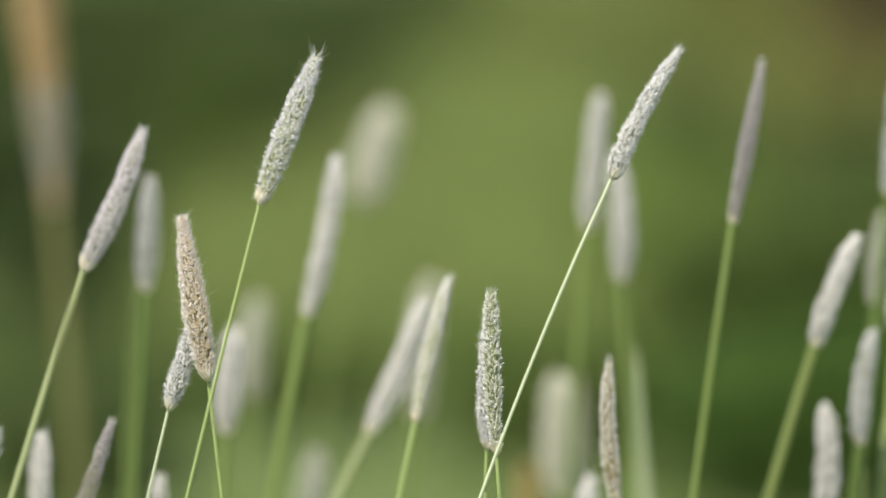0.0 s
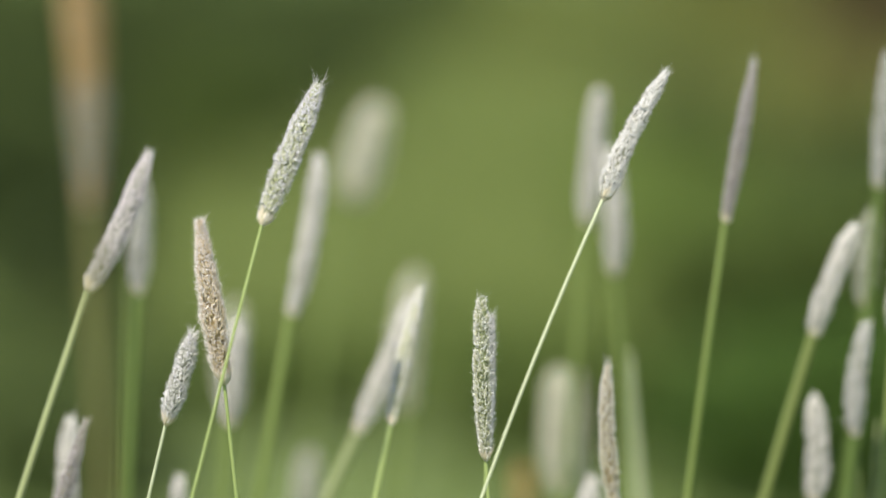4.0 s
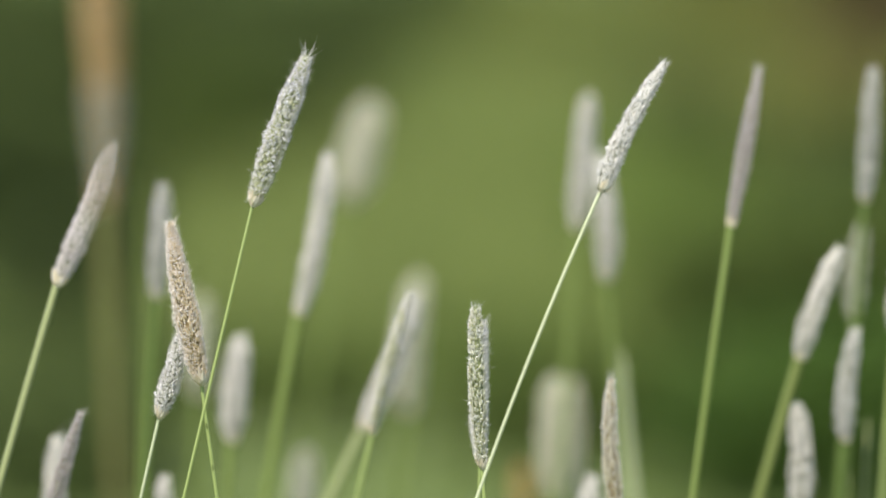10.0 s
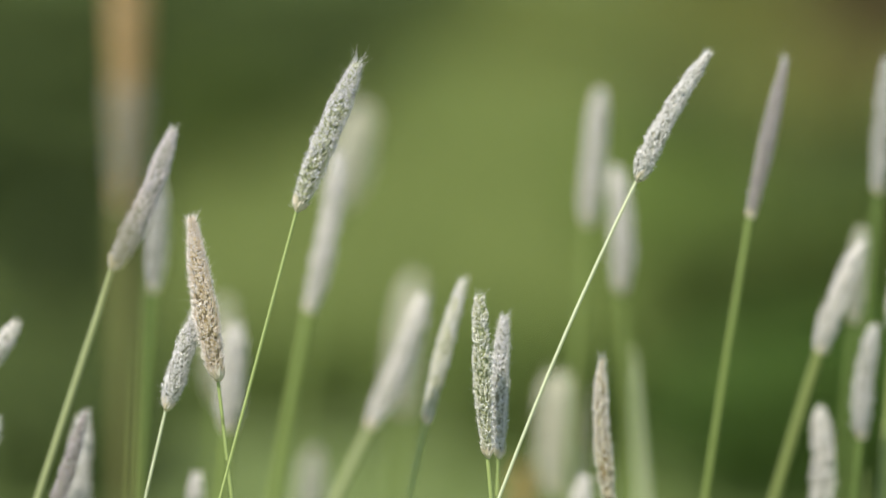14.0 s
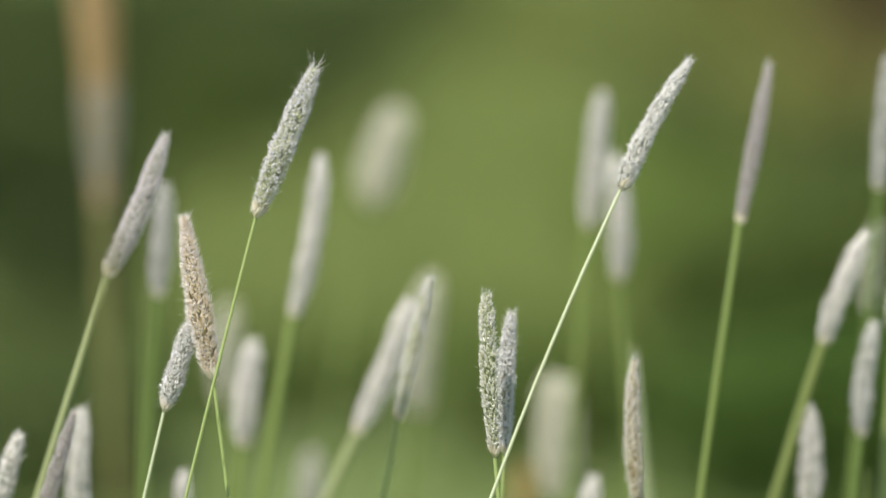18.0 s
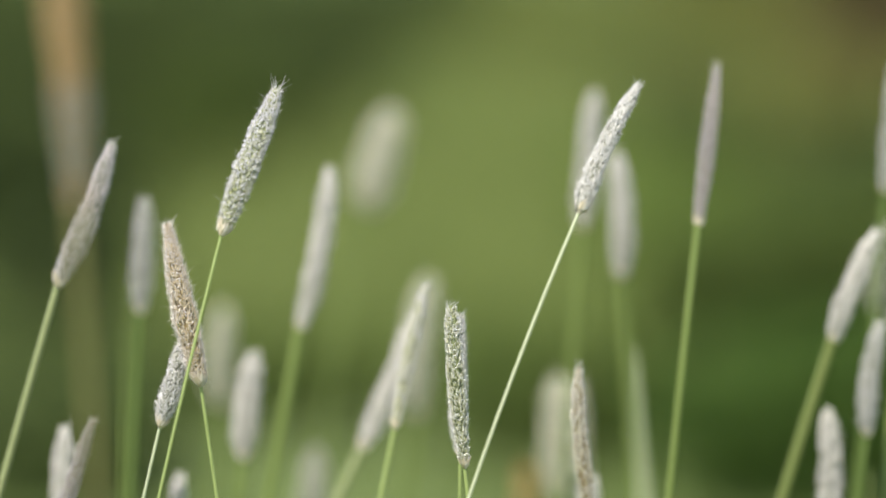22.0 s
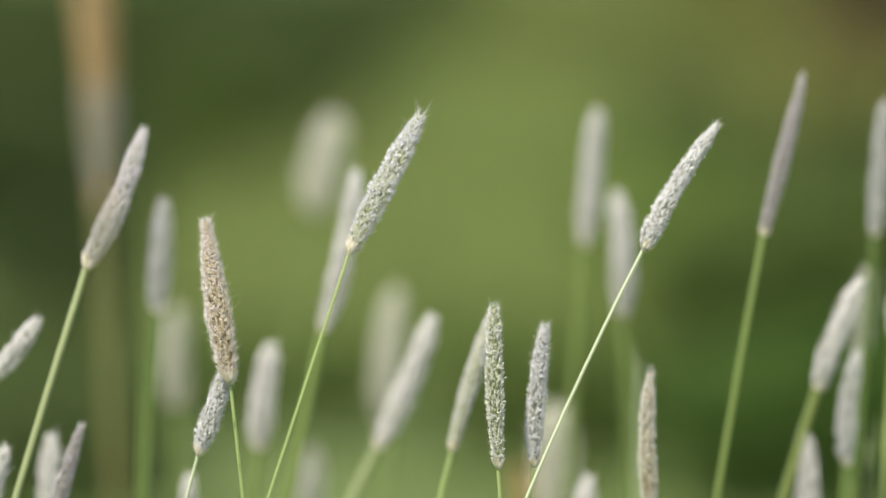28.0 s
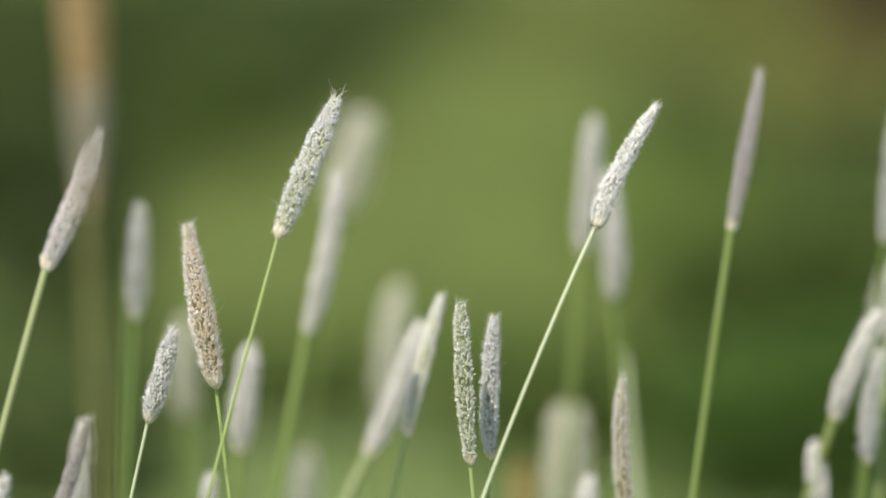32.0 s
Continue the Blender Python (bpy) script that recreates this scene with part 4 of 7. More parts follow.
    sway(plant_F, [(0, 0.1576, 0.5964, 22.6, 12), (0.5, 0.1540, 0.5961, 22.3, 12), (1, 0.1487, 0.5968, 21.4, 14), (1.5, 0.1419, 0.5969, 20.2, 15), (2, 0.1382, 0.5929, 18.1, 27), (2.5, 0.1415, 0.5876, 21.4, 22), (3, 0.1522, 0.5840, 22.6, 25), (3.5, 0.1620, 0.5856, 23.9, 22), (5.5, 0.1481, 0.5970, 20.9, 8), (6, 0.1490, 0.5904, 21.4, 14), (6.5, 0.1569, 0.5850, 22.9, 18), (7, 0.1628, 0.5825, 23.9, 18), (7.5, 0.1618, 0.5872, 23.4, 16), (8, 0.1549, 0.5942, 22.1, 11), (8.5, 0.1487, 0.5983, 21.7, 0), (9, 0.1443, 0.5983, 20.7, 0), (9.5, 0.1444, 0.5952, 21.3, 9), (10, 0.1474, 0.5908, 20.8, 15)],
         [(10.5, 0.1538, 0.5891, 21.9, 16), (11, 0.1574, 0.5907, 22.4, 14), (11.5, 0.1570, 0.5942, 22.2, 6), (12, 0.1563, 0.5979, 22.5, 5), (12.5, 0.1561, 0.5986, 22.4, 0), (13, 0.1614, 0.5976, 23.0, 0), (13.5, 0.1691, 0.5953, 23.8, 0), (15.5, 0.1560, 0.6020, 20.4, 8), (16, 0.1503, 0.6023, 20.4, 20), (16.5, 0.1512, 0.5992, 20.1, 19), (17, 0.1565, 0.5938, 21.7, 0), (17.5, 0.1631, 0.5915, 22.9, 0), (18, 0.1662, 0.5934, 22.7, 0), (18.5, 0.1669, 0.5968, 23.3, 0), (19, 0.1672, 0.5985, 22.8, 0), (19.5, 0.1645, 0.5962, 23.2, 0), (20, 0.1564, 0.5901, 22.5, 0), (20.5, 0.1477, 0.5856, 21.7, 13)],
         [(21, 0.1422, 0.5840, 20.6, 16), (21.5, 0.1420, 0.5868, 20.5, 12), (22, 0.1470, 0.5897, 21.1, 0), (22.5, 0.1568, 0.5908, 22.1, 0), (23, 0.1614, 0.5887, 23.3, 0), (23.5, 0.1618, 0.5858, 23.3, 7), (24, 0.1541, 0.5856, 22.7, 9), (24.5, 0.1437, 0.5859, 21.3, 8), (25, 0.1402, 0.5823, 21.2, 15), (25.5, 0.1451, 0.5736, 22.3, 21), (26, 0.1608, 0.5641, 24.2, 25), (26.5, 0.1767, 0.5657, 26.7, 23), (28.5, 0.1530, 0.6024, 20.7, 18), (29, 0.1509, 0.5960, 20.9, 21), (29.5, 0.1579, 0.5859, 22.3, 27), (30, 0.1670, 0.5780, 23.7, 30), (30.5, 0.1707, 0.5764, 24.7, 30), (31, 0.1623, 0.5833, 23.1, 29)],
         [(31.5, 0.1492, 0.5918, 21.1, 25), (32, 0.1434, 0.5969, 19.6, 20)])
    sway(plant_G, [(0, 0.0935, 0.5352, 13.6, 12), (0.5, 0.0918, 0.5362, 12.9, 11), (1, 0.0881, 0.5376, 12.8, 7), (1.5, 0.0830, 0.5387, 12.7, 4), (2, 0.0790, 0.5411, 12.1, 15), (2.5, 0.0770, 0.5410, 10.9, 18), (3, 0.0767, 0.5397, 10.9, 23), (3.5, 0.0798, 0.5369, 12.3, 29), (5.5, 0.0908, 0.5341, 14.4, 6), (6, 0.0911, 0.5367, 14.4, 0), (6.5, 0.0914, 0.5370, 14.3, 0), (7, 0.0941, 0.5338, 15.3, 4), (7.5, 0.0949, 0.5309, 14.4, 14), (8, 0.0928, 0.5272, 15.6, 20), (8.5, 0.0905, 0.5252, 15.0, 20), (9, 0.0869, 0.5294, 14.0, 22), (9.5, 0.0842, 0.5342, 13.9, 21), (10, 0.0764, 0.5294, 15.3, 0)],
         [(10.5, 0.0764, 0.5312, 13.4, 0), (11, 0.0769, 0.5339, 12.7, 13), (11.5, 0.0807, 0.5345, 13.5, 20), (12, 0.0862, 0.5334, 14.2, 20), (12.5, 0.0912, 0.5312, 14.8, 14), (13, 0.0953, 0.5329, 14.7, 14), (13.5, 0.0959, 0.5340, 15.2, 10), (15.5, 0.1051, 0.5347, 12.9, 15), (16, 0.1044, 0.5344, 11.8, 14), (16.5, 0.1011, 0.5360, 12.2, 12), (17, 0.0972, 0.5355, 12.0, 7), (17.5, 0.0924, 0.5349, 13.6, 0), (18, 0.0871, 0.5349, 12.3, 0), (18.5, 0.0830, 0.5356, 13.3, 0), (19, 0.0837, 0.5352, 12.5, 0), (19.5, 0.0884, 0.5352, 12.6, 0), (20, 0.0962, 0.5352, 14.2, 0), (20.5, 0.1034, 0.5342, 15.4, 0)],
         [(21, 0.1024, 0.5335, 15.1, 0), (21.5, 0.0946, 0.5336, 13.7, 5), (22, 0.0854, 0.5324, 12.6, 11), (22.5, 0.0780, 0.5297, 11.5, 16), (23, 0.0740, 0.5280, 10.0, 20), (23.5, 0.0746, 0.5277, 11.1, 21), (24, 0.0817, 0.5274, 11.5, 22), (24.5, 0.0889, 0.5287, 12.5, 17), (25, 0.0925, 0.5286, 14.3, 11), (25.5, 0.0928, 0.5280, 14.6, 16), (26, 0.0912, 0.5233, 15.1, 22), (26.5, 0.0915, 0.5183, 13.6, 28), (28.5, 0.1124, 0.5260, 17.7, 0), (29, 0.1135, 0.5283, 17.9, 11), (29.5, 0.1115, 0.5245, 16.3, 15), (30, 0.1095, 0.5235, 15.9, 25), (30.5, 0.1068, 0.5210, 14.7, 24), (31, 0.1044, 0.5230, 16.1, 22)],
         [(31.5, 0.0976, 0.5265, 15.4, 23), (32, 0.0900, 0.5302, 14.7, 21)])
    sway(plant_H, [(0, 0.0577, 0.6096, 10.0, 0), (0.5, 0.0564, 0.6110, 9.9, 7), (1, 0.0577, 0.6106, 10.3, 0), (1.5, 0.0609, 0.6113, 11.0, 0), (2, 0.0615, 0.6117, 11.4, 7), (2.5, 0.0595, 0.6113, 10.6, 0), (3, 0.0560, 0.6123, 9.8, 0), (3.5, 0.0547, 0.6106, 9.8, 0), (5.5, 0.0578, 0.6097, 10.8, 14), (6, 0.0598, 0.6111, 10.9, 10), (6.5, 0.0609, 0.6123, 11.0, 0), (7, 0.0605, 0.6116, 10.7, 0), (7.5, 0.0611, 0.6105, 11.5, 11), (8, 0.0571, 0.6070, 10.0, 17), (8.5, 0.0501, 0.6055, 9.5, 20), (9, 0.0463, 0.6071, 7.9, 18), (9.5, 0.0499, 0.6086, 8.9, 14), (10, 0.0565, 0.6088, 11.0, 13)],
         [(10.5, 0.0595, 0.6080, 11.5, 17), (11, 0.0574, 0.6063, 11.2, 17), (11.5, 0.0518, 0.6065, 9.2, 20), (12, 0.0502, 0.6079, 9.3, 15), (12.5, 0.0528, 0.6109, 9.8, 13), (13, 0.0584, 0.6124, 10.7, 1), (13.5, 0.0636, 0.6123, 11.8, 0), (15.5, 0.0659, 0.6099, 12.8, 13), (16, 0.0678, 0.6113, 13.0, 0), (16.5, 0.0653, 0.6131, 12.2, 0), (17, 0.0626, 0.6134, 11.6, 0), (17.5, 0.0617, 0.6119, 11.3, 5), (18, 0.0601, 0.6102, 11.2, 11), (18.5, 0.0569, 0.6088, 10.7, 13), (19, 0.0540, 0.6090, 10.2, 16), (19.5, 0.0580, 0.6105, 10.6, 10), (20, 0.0658, 0.6116, 12.5, 0), (20.5, 0.0691, 0.6127, 12.8, 0)],
         [(21, 0.0630, 0.6138, 11.7, 0), (21.5, 0.0512, 0.6127, 9.2, 0), (22, 0.0434, 0.6094, 7.7, 15), (22.5, 0.0450, 0.6047, 8.5, 20), (23, 0.0518, 0.6051, 9.6, 22), (23.5, 0.0570, 0.6081, 10.3, 18), (24, 0.0601, 0.6098, 11.5, 11), (24.5, 0.0589, 0.6094, 11.4, 15), (25, 0.0530, 0.6060, 10.3, 17), (25.5, 0.0500, 0.6028, 9.6, 22), (26, 0.0530, 0.6009, 10.3, 26), (26.5, 0.0580, 0.5993, 11.6, 29), (28.5, 0.0710, 0.6065, 14.2, 0), (29, 0.0630, 0.6068, 13.2, 0), (29.5, 0.0556, 0.6057, 11.5, 11), (30, 0.0547, 0.6020, 11.4, 19), (30.5, 0.0600, 0.5997, 11.9, 22), (31, 0.0660, 0.6005, 13.6, 19)],
         [(31.5, 0.0651, 0.6037, 12.9, 14), (32, 0.0566, 0.6075, 11.3, 13)])
    sway(plant_I, [(0, -0.0177, 0.5021, -3.2, 0), (0.5, -0.0166, 0.5021, -3.0, 0), (1, -0.0177, 0.5027, -3.2, 0), (1.5, -0.0189, 0.5030, -3.4, 0), (2, -0.0197, 0.5030, -3.5, 0), (2.5, -0.0193, 0.5027, -3.4, 0), (3, -0.0180, 0.5021, -3.2, 0), (3.5, -0.0183, 0.5010, -3.3, 0), (5.5, -0.0169, 0.5033, -3.1, 0), (6, -0.0183, 0.5044, -3.3, 0), (6.5, -0.0186, 0.5033, -3.3, 0), (7, -0.0166, 0.5007, -3.0, 0), (7.5, -0.0122, 0.4989, -2.3, 0), (8, -0.0122, 0.4980, -2.3, 0), (8.5, -0.0113, 0.4997, -2.2, 0), (9, -0.0133, 0.5003, -2.5, 0), (9.5, -0.0146, 0.4986, -2.7, 0), (10, -0.0169, 0.4956, -3.1, 0)],
         [(10.5, -0.0162, 0.4950, -3.0, 0), (11, -0.0136, 0.4977, -2.5, 0), (11.5, -0.0090, 0.4993, -1.8, 0), (12, -0.0090, 0.5007, -1.8, 0), (12.5, -0.0149, 0.5021, -2.7, 0), (13, -0.0220, 0.5033, -3.9, 0), (13.5, -0.0233, 0.5030, -4.1, 0), (15.5, -0.0023, 0.5023, -0.7, 0), (16, -0.0133, 0.5029, -2.5, 0), (16.5, -0.0256, 0.5039, -4.5, 0), (17, -0.0216, 0.5043, -3.8, 0), (17.5, -0.0103, 0.5036, -2.0, 0), (18, -0.0093, 0.5029, -1.8, 0), (18.5, -0.0172, 0.5026, -3.1, 0), (19, -0.0230, 0.5029, -4.0, 0), (19.5, -0.0203, 0.5039, -3.6, 0), (20, -0.0123, 0.5046, -2.3, 0), (20.5, -0.0093, 0.5039, -1.8, 0)],
         [(21, -0.0177, 0.5036, -3.2, 0), (21.5, -0.0263, 0.5019, -4.6, 0), (22, -0.0276, 0.4999, -4.8, 0), (22.5, -0.0209, 0.5006, -3.7, 0), (23, -0.0099, 0.5006, -1.9, 0), (23.5, -0.0079, 0.4996, -1.6, 0), (24, -0.0099, 0.4985, -1.9, 0), (24.5, -0.0159, 0.4972, -2.9, 0), (25, -0.0172, 0.4968, -3.1, 0), (25.5, -0.0122, 0.4962, -2.3, 0), (26, -0.0060, 0.4931, -1.3, 0), (26.5, -0.0032, 0.4894, -0.9, 0), (28.5, -0.0052, 0.4996, -1.2, 0), (29, -0.0096, 0.4972, -1.9, 0), (29.5, -0.0149, 0.4944, -2.7, 0), (30, -0.0136, 0.4938, -2.5, 0), (30.5, -0.0047, 0.4952, -0.9, 0), (31, 0.0024, 0.4965, 0.5, 0)],
         [(31.5, -0.0017, 0.4965, -0.4, 0), (32, -0.0133, 0.4958, -2.5, 0)])
    sway(plant_J, [(0, 0.1296, 0.4878, 19.0, 0), (1, 0.1221, 0.4900, 17.8, 0), (2, 0.1162, 0.4909, 16.9, 0), (3, 0.1192, 0.4868, 17.4, 0), (5.5, 0.1222, 0.4889, 17.8, 0), (6, 0.1227, 0.4876, 17.9, 0), (6.5, 0.1218, 0.4873, 17.8, 0), (7, 0.1224, 0.4873, 17.9, 0), (7.5, 0.1254, 0.4873, 18.4, 0), (8, 0.1197, 0.4885, 17.5, 0), (8.5, 0.1181, 0.4885, 17.2, 0), (9, 0.1185, 0.4889, 17.2, 0), (9.5, 0.1197, 0.4896, 17.5, 0), (10, 0.1192, 0.4903, 17.3, 0), (10.5, 0.1192, 0.4892, 17.3, 0), (11, 0.1185, 0.4880, 17.2, 0), (11.5, 0.1237, 0.4865, 18.1, 0), (12, 0.1254, 0.4873, 18.4, 0)],
         [(12.5, 0.1231, 0.4899, 18.0, 0), (13, 0.1216, 0.4927, 17.7, 0), (13.5, 0.1204, 0.4903, 17.6, 0), (15.5, 0.1225, 0.4927, 17.9, 0), (16, 0.1148, 0.4934, 16.6, 0), (16.5, 0.1188, 0.4912, 17.3, 0), (17, 0.1291, 0.4882, 18.9, 0), (17.5, 0.1298, 0.4882, 19.1, 0), (18, 0.1169, 0.4906, 17.0, 0), (18.5, 0.1158, 0.4920, 16.8, 0), (19, 0.1188, 0.4873, 17.3, 0), (19.5, 0.1328, 0.4876, 19.5, 0), (20, 0.1418, 0.4851, 21.0, 0), (20.5, 0.1354, 0.4829, 20.0, 0), (21, 0.1231, 0.4839, 18.0, 0), (21.5, 0.1185, 0.4927, 17.2, 0), (22, 0.1231, 0.4876, 18.0, 0), (22.5, 0.1294, 0.4862, 19.0, 0)],
         [(23, 0.1271, 0.4845, 18.6, 0), (23.5, 0.1250, 0.4839, 18.3, 0), (24, 0.1271, 0.4856, 18.6, 0), (24.5, 0.1275, 0.4862, 18.7, 0), (25, 0.1234, 0.4839, 18.0, 0), (25.5, 0.1184, 0.4802, 17.2, 0), (26, 0.1161, 0.4813, 16.9, 0), (26.5, 0.1187, 0.4842, 17.3, 0), (28.5, 0.1198, 0.4856, 17.5, 0), (29, 0.1244, 0.4856, 18.2, 0), (30, 0.1271, 0.4859, 18.6, 0), (31, 0.1270, 0.4845, 18.6, 0), (32, 0.1221, 0.4884, 17.8, 0)])
    sway(plant_R, [(0, 0.0045, 0.4634, 0.5, 0), (0.5, 0.0061, 0.4662, 0.7, 0), (1, 0.0087, 0.4699, 1.1, 0), (1.5, 0.0113, 0.4615, 1.5, 0), (2, 0.0125, 0.4592, 1.7, 0), (2.5, 0.0085, 0.4597, 1.1, 0), (3, 0.0087, 0.4699, 1.1, 0), (3.5, 0.0160, 0.4726, 2.2, 0), (5.5, 0.0088, 0.4557, 1.1, 0), (6, 0.0141, 0.4579, 1.9, 0), (6.5, 0.0152, 0.4615, 2.1, 0), (7, 0.0113, 0.4640, 1.5, 0), (7.5, 0.0103, 0.4644, 1.4, 0), (8, 0.0149, 0.4619, 2.1, 0), (8.5, 0.0155, 0.4583, 2.2, 0), (9, 0.0103, 0.4590, 1.4, 0), (9.5, 0.0064, 0.4612, 0.8, 0), (10, 0.0099, 0.4619, 1.3, 0)],
         [(10.5, 0.0145, 0.4604, 2.0, 0), (11, 0.0117, 0.4644, 1.6, 0), (11.5, 0.0104, 0.4666, 1.4, 0), (12, 0.0146, 0.4673, 2.0, 0), (12.5, 0.0231, 0.4705, 3.3, 0), (13, 0.0250, 0.4699, 3.6, 0), (13.5, 0.0209, 0.4705, 3.0, 0), (15.5, 0.0174, 0.4683, 2.4, 0), (16, 0.0188, 0.4677, 2.6, 0), (16.5, 0.0192, 0.4680, 2.7, 0), (17, 0.0160, 0.4694, 2.2, 0), (17.5, 0.0139, 0.4705, 1.9, 0), (18, 0.0189, 0.4733, 2.6, 0), (18.5, 0.0217, 0.4712, 3.1, 0), (19, 0.0209, 0.4705, 3.0, 0), (19.5, 0.0135, 0.4658, 1.8, 0), (20, 0.0082, 0.4623, 1.0, 0), (20.5, 0.0099, 0.4608, 1.3, 0)],
         [(21, 0.0139, 0.4640, 1.9, 0), (21.5, 0.0150, 0.4658, 2.1, 0), (22, 0.0128, 0.4658, 1.7, 0), (22.5, 0.0117, 0.4634, 1.6, 0), (23, 0.0113, 0.4634, 1.5, 0), (23.5, 0.0117, 0.4626, 1.6, 0), (24, 0.0116, 0.4597, 1.6, 0), (24.5, 0.0123, 0.4525, 1.7, 0), (25, 0.0077, 0.4474, 1.0, 0), (25.5, 0.0055, 0.4465, 0.7, 0), (26, 0.0125, 0.4575, 1.7, 0), (26.5, 0.0213, 0.4674, 3.0, 0), (28.5, 0.0052, 0.4618, 0.6, 0), (29, 0.0144, 0.4652, 2.0, 0), (30, 0.0230, 0.4674, 3.3, 0), (31, -0.0009, 0.4627, -0.3, 0), (32, 0.0195, 0.4685, 2.7, 0)])
    sway(plant_K, [(0, 0.0790, 0.5632, 10.6, 0), (0.5, 0.0776, 0.5640, 10.4, 0), (1, 0.0780, 0.5640, 10.5, 0), (1.5, 0.0780, 0.5646, 10.5, 0), (2, 0.0784, 0.5650, 10.5, 0), (2.5, 0.0798, 0.5640, 10.7, 0), (3, 0.0765, 0.5640, 10.3, 0), (3.5, 0.0722, 0.5636, 9.6, 0), (5.5, 0.0780, 0.5632, 10.5, 0), (6, 0.0790, 0.5640, 10.6, 0), (6.5, 0.0769, 0.5642, 10.3, 0), (7, 0.0733, 0.5642, 9.8, 0), (7.5, 0.0725, 0.5629, 9.7, 0), (8, 0.0752, 0.5606, 10.0, 0), (8.5, 0.0752, 0.5625, 10.0, 0), (9, 0.0752, 0.5629, 10.0, 0), (9.5, 0.0758, 0.5629, 10.2, 0), (10, 0.0758, 0.5636, 10.2, 0)],
         [(10.5, 0.0752, 0.5642, 10.0, 0), (11, 0.0733, 0.5642, 9.8, 0), (11.5, 0.0722, 0.5642, 9.6, 0), (12, 0.0740, 0.5636, 9.9, 0), (12.5, 0.0784, 0.5636, 10.5, 0), (13, 0.0801, 0.5629, 10.8, 0), (13.5, 0.0798, 0.5640, 10.7, 0), (15.5, 0.0805, 0.5654, 10.8, 0), (16, 0.0816, 0.5657, 11.0, 0), (16.5, 0.0805, 0.5657, 10.8, 0), (17, 0.0769, 0.5654, 10.3, 0), (17.5, 0.0736, 0.5636, 9.8, 0), (18, 0.0736, 0.5629, 9.8, 0), (18.5, 0.0758, 0.5621, 10.2, 0), (19, 0.0769, 0.5640, 10.3, 0), (19.5, 0.0797, 0.5606, 10.7, 0), (20, 0.0780, 0.5642, 10.5, 0), (20.5, 0.0798, 0.5625, 10.7, 0)],
         [(21, 0.0827, 0.5592, 11.2, 0), (21.5, 0.0827, 0.5570, 11.2, 0), (22, 0.0765, 0.5578, 10.3, 0), (22.5, 0.0685, 0.5592, 9.1, 0), (23, 0.0657, 0.5595, 8.6, 0), (23.5, 0.0732, 0.5548, 9.8, 0), (24, 0.0736, 0.5574, 9.8, 0), (24.5, 0.0762, 0.5580, 10.2, 0), (25, 0.0752, 0.5592, 10.0, 0), (25.5, 0.0704, 0.5609, 9.3, 0), (26, 0.0663, 0.5592, 8.8, 0), (26.5, 0.0662, 0.5564, 8.7, 0), (28.5, 0.0896, 0.5580, 12.2, 0), (29, 0.0786, 0.5599, 10.6, 0), (29.5, 0.0707, 0.5599, 9.4, 0), (30, 0.0689, 0.5580, 9.1, 0), (30.5, 0.0704, 0.5588, 9.3, 0), (31, 0.0765, 0.5578, 10.3, 0)],
         [(31.5, 0.0805, 0.5578, 10.8, 0), (32, 0.0794, 0.5563, 10.7, 0)])
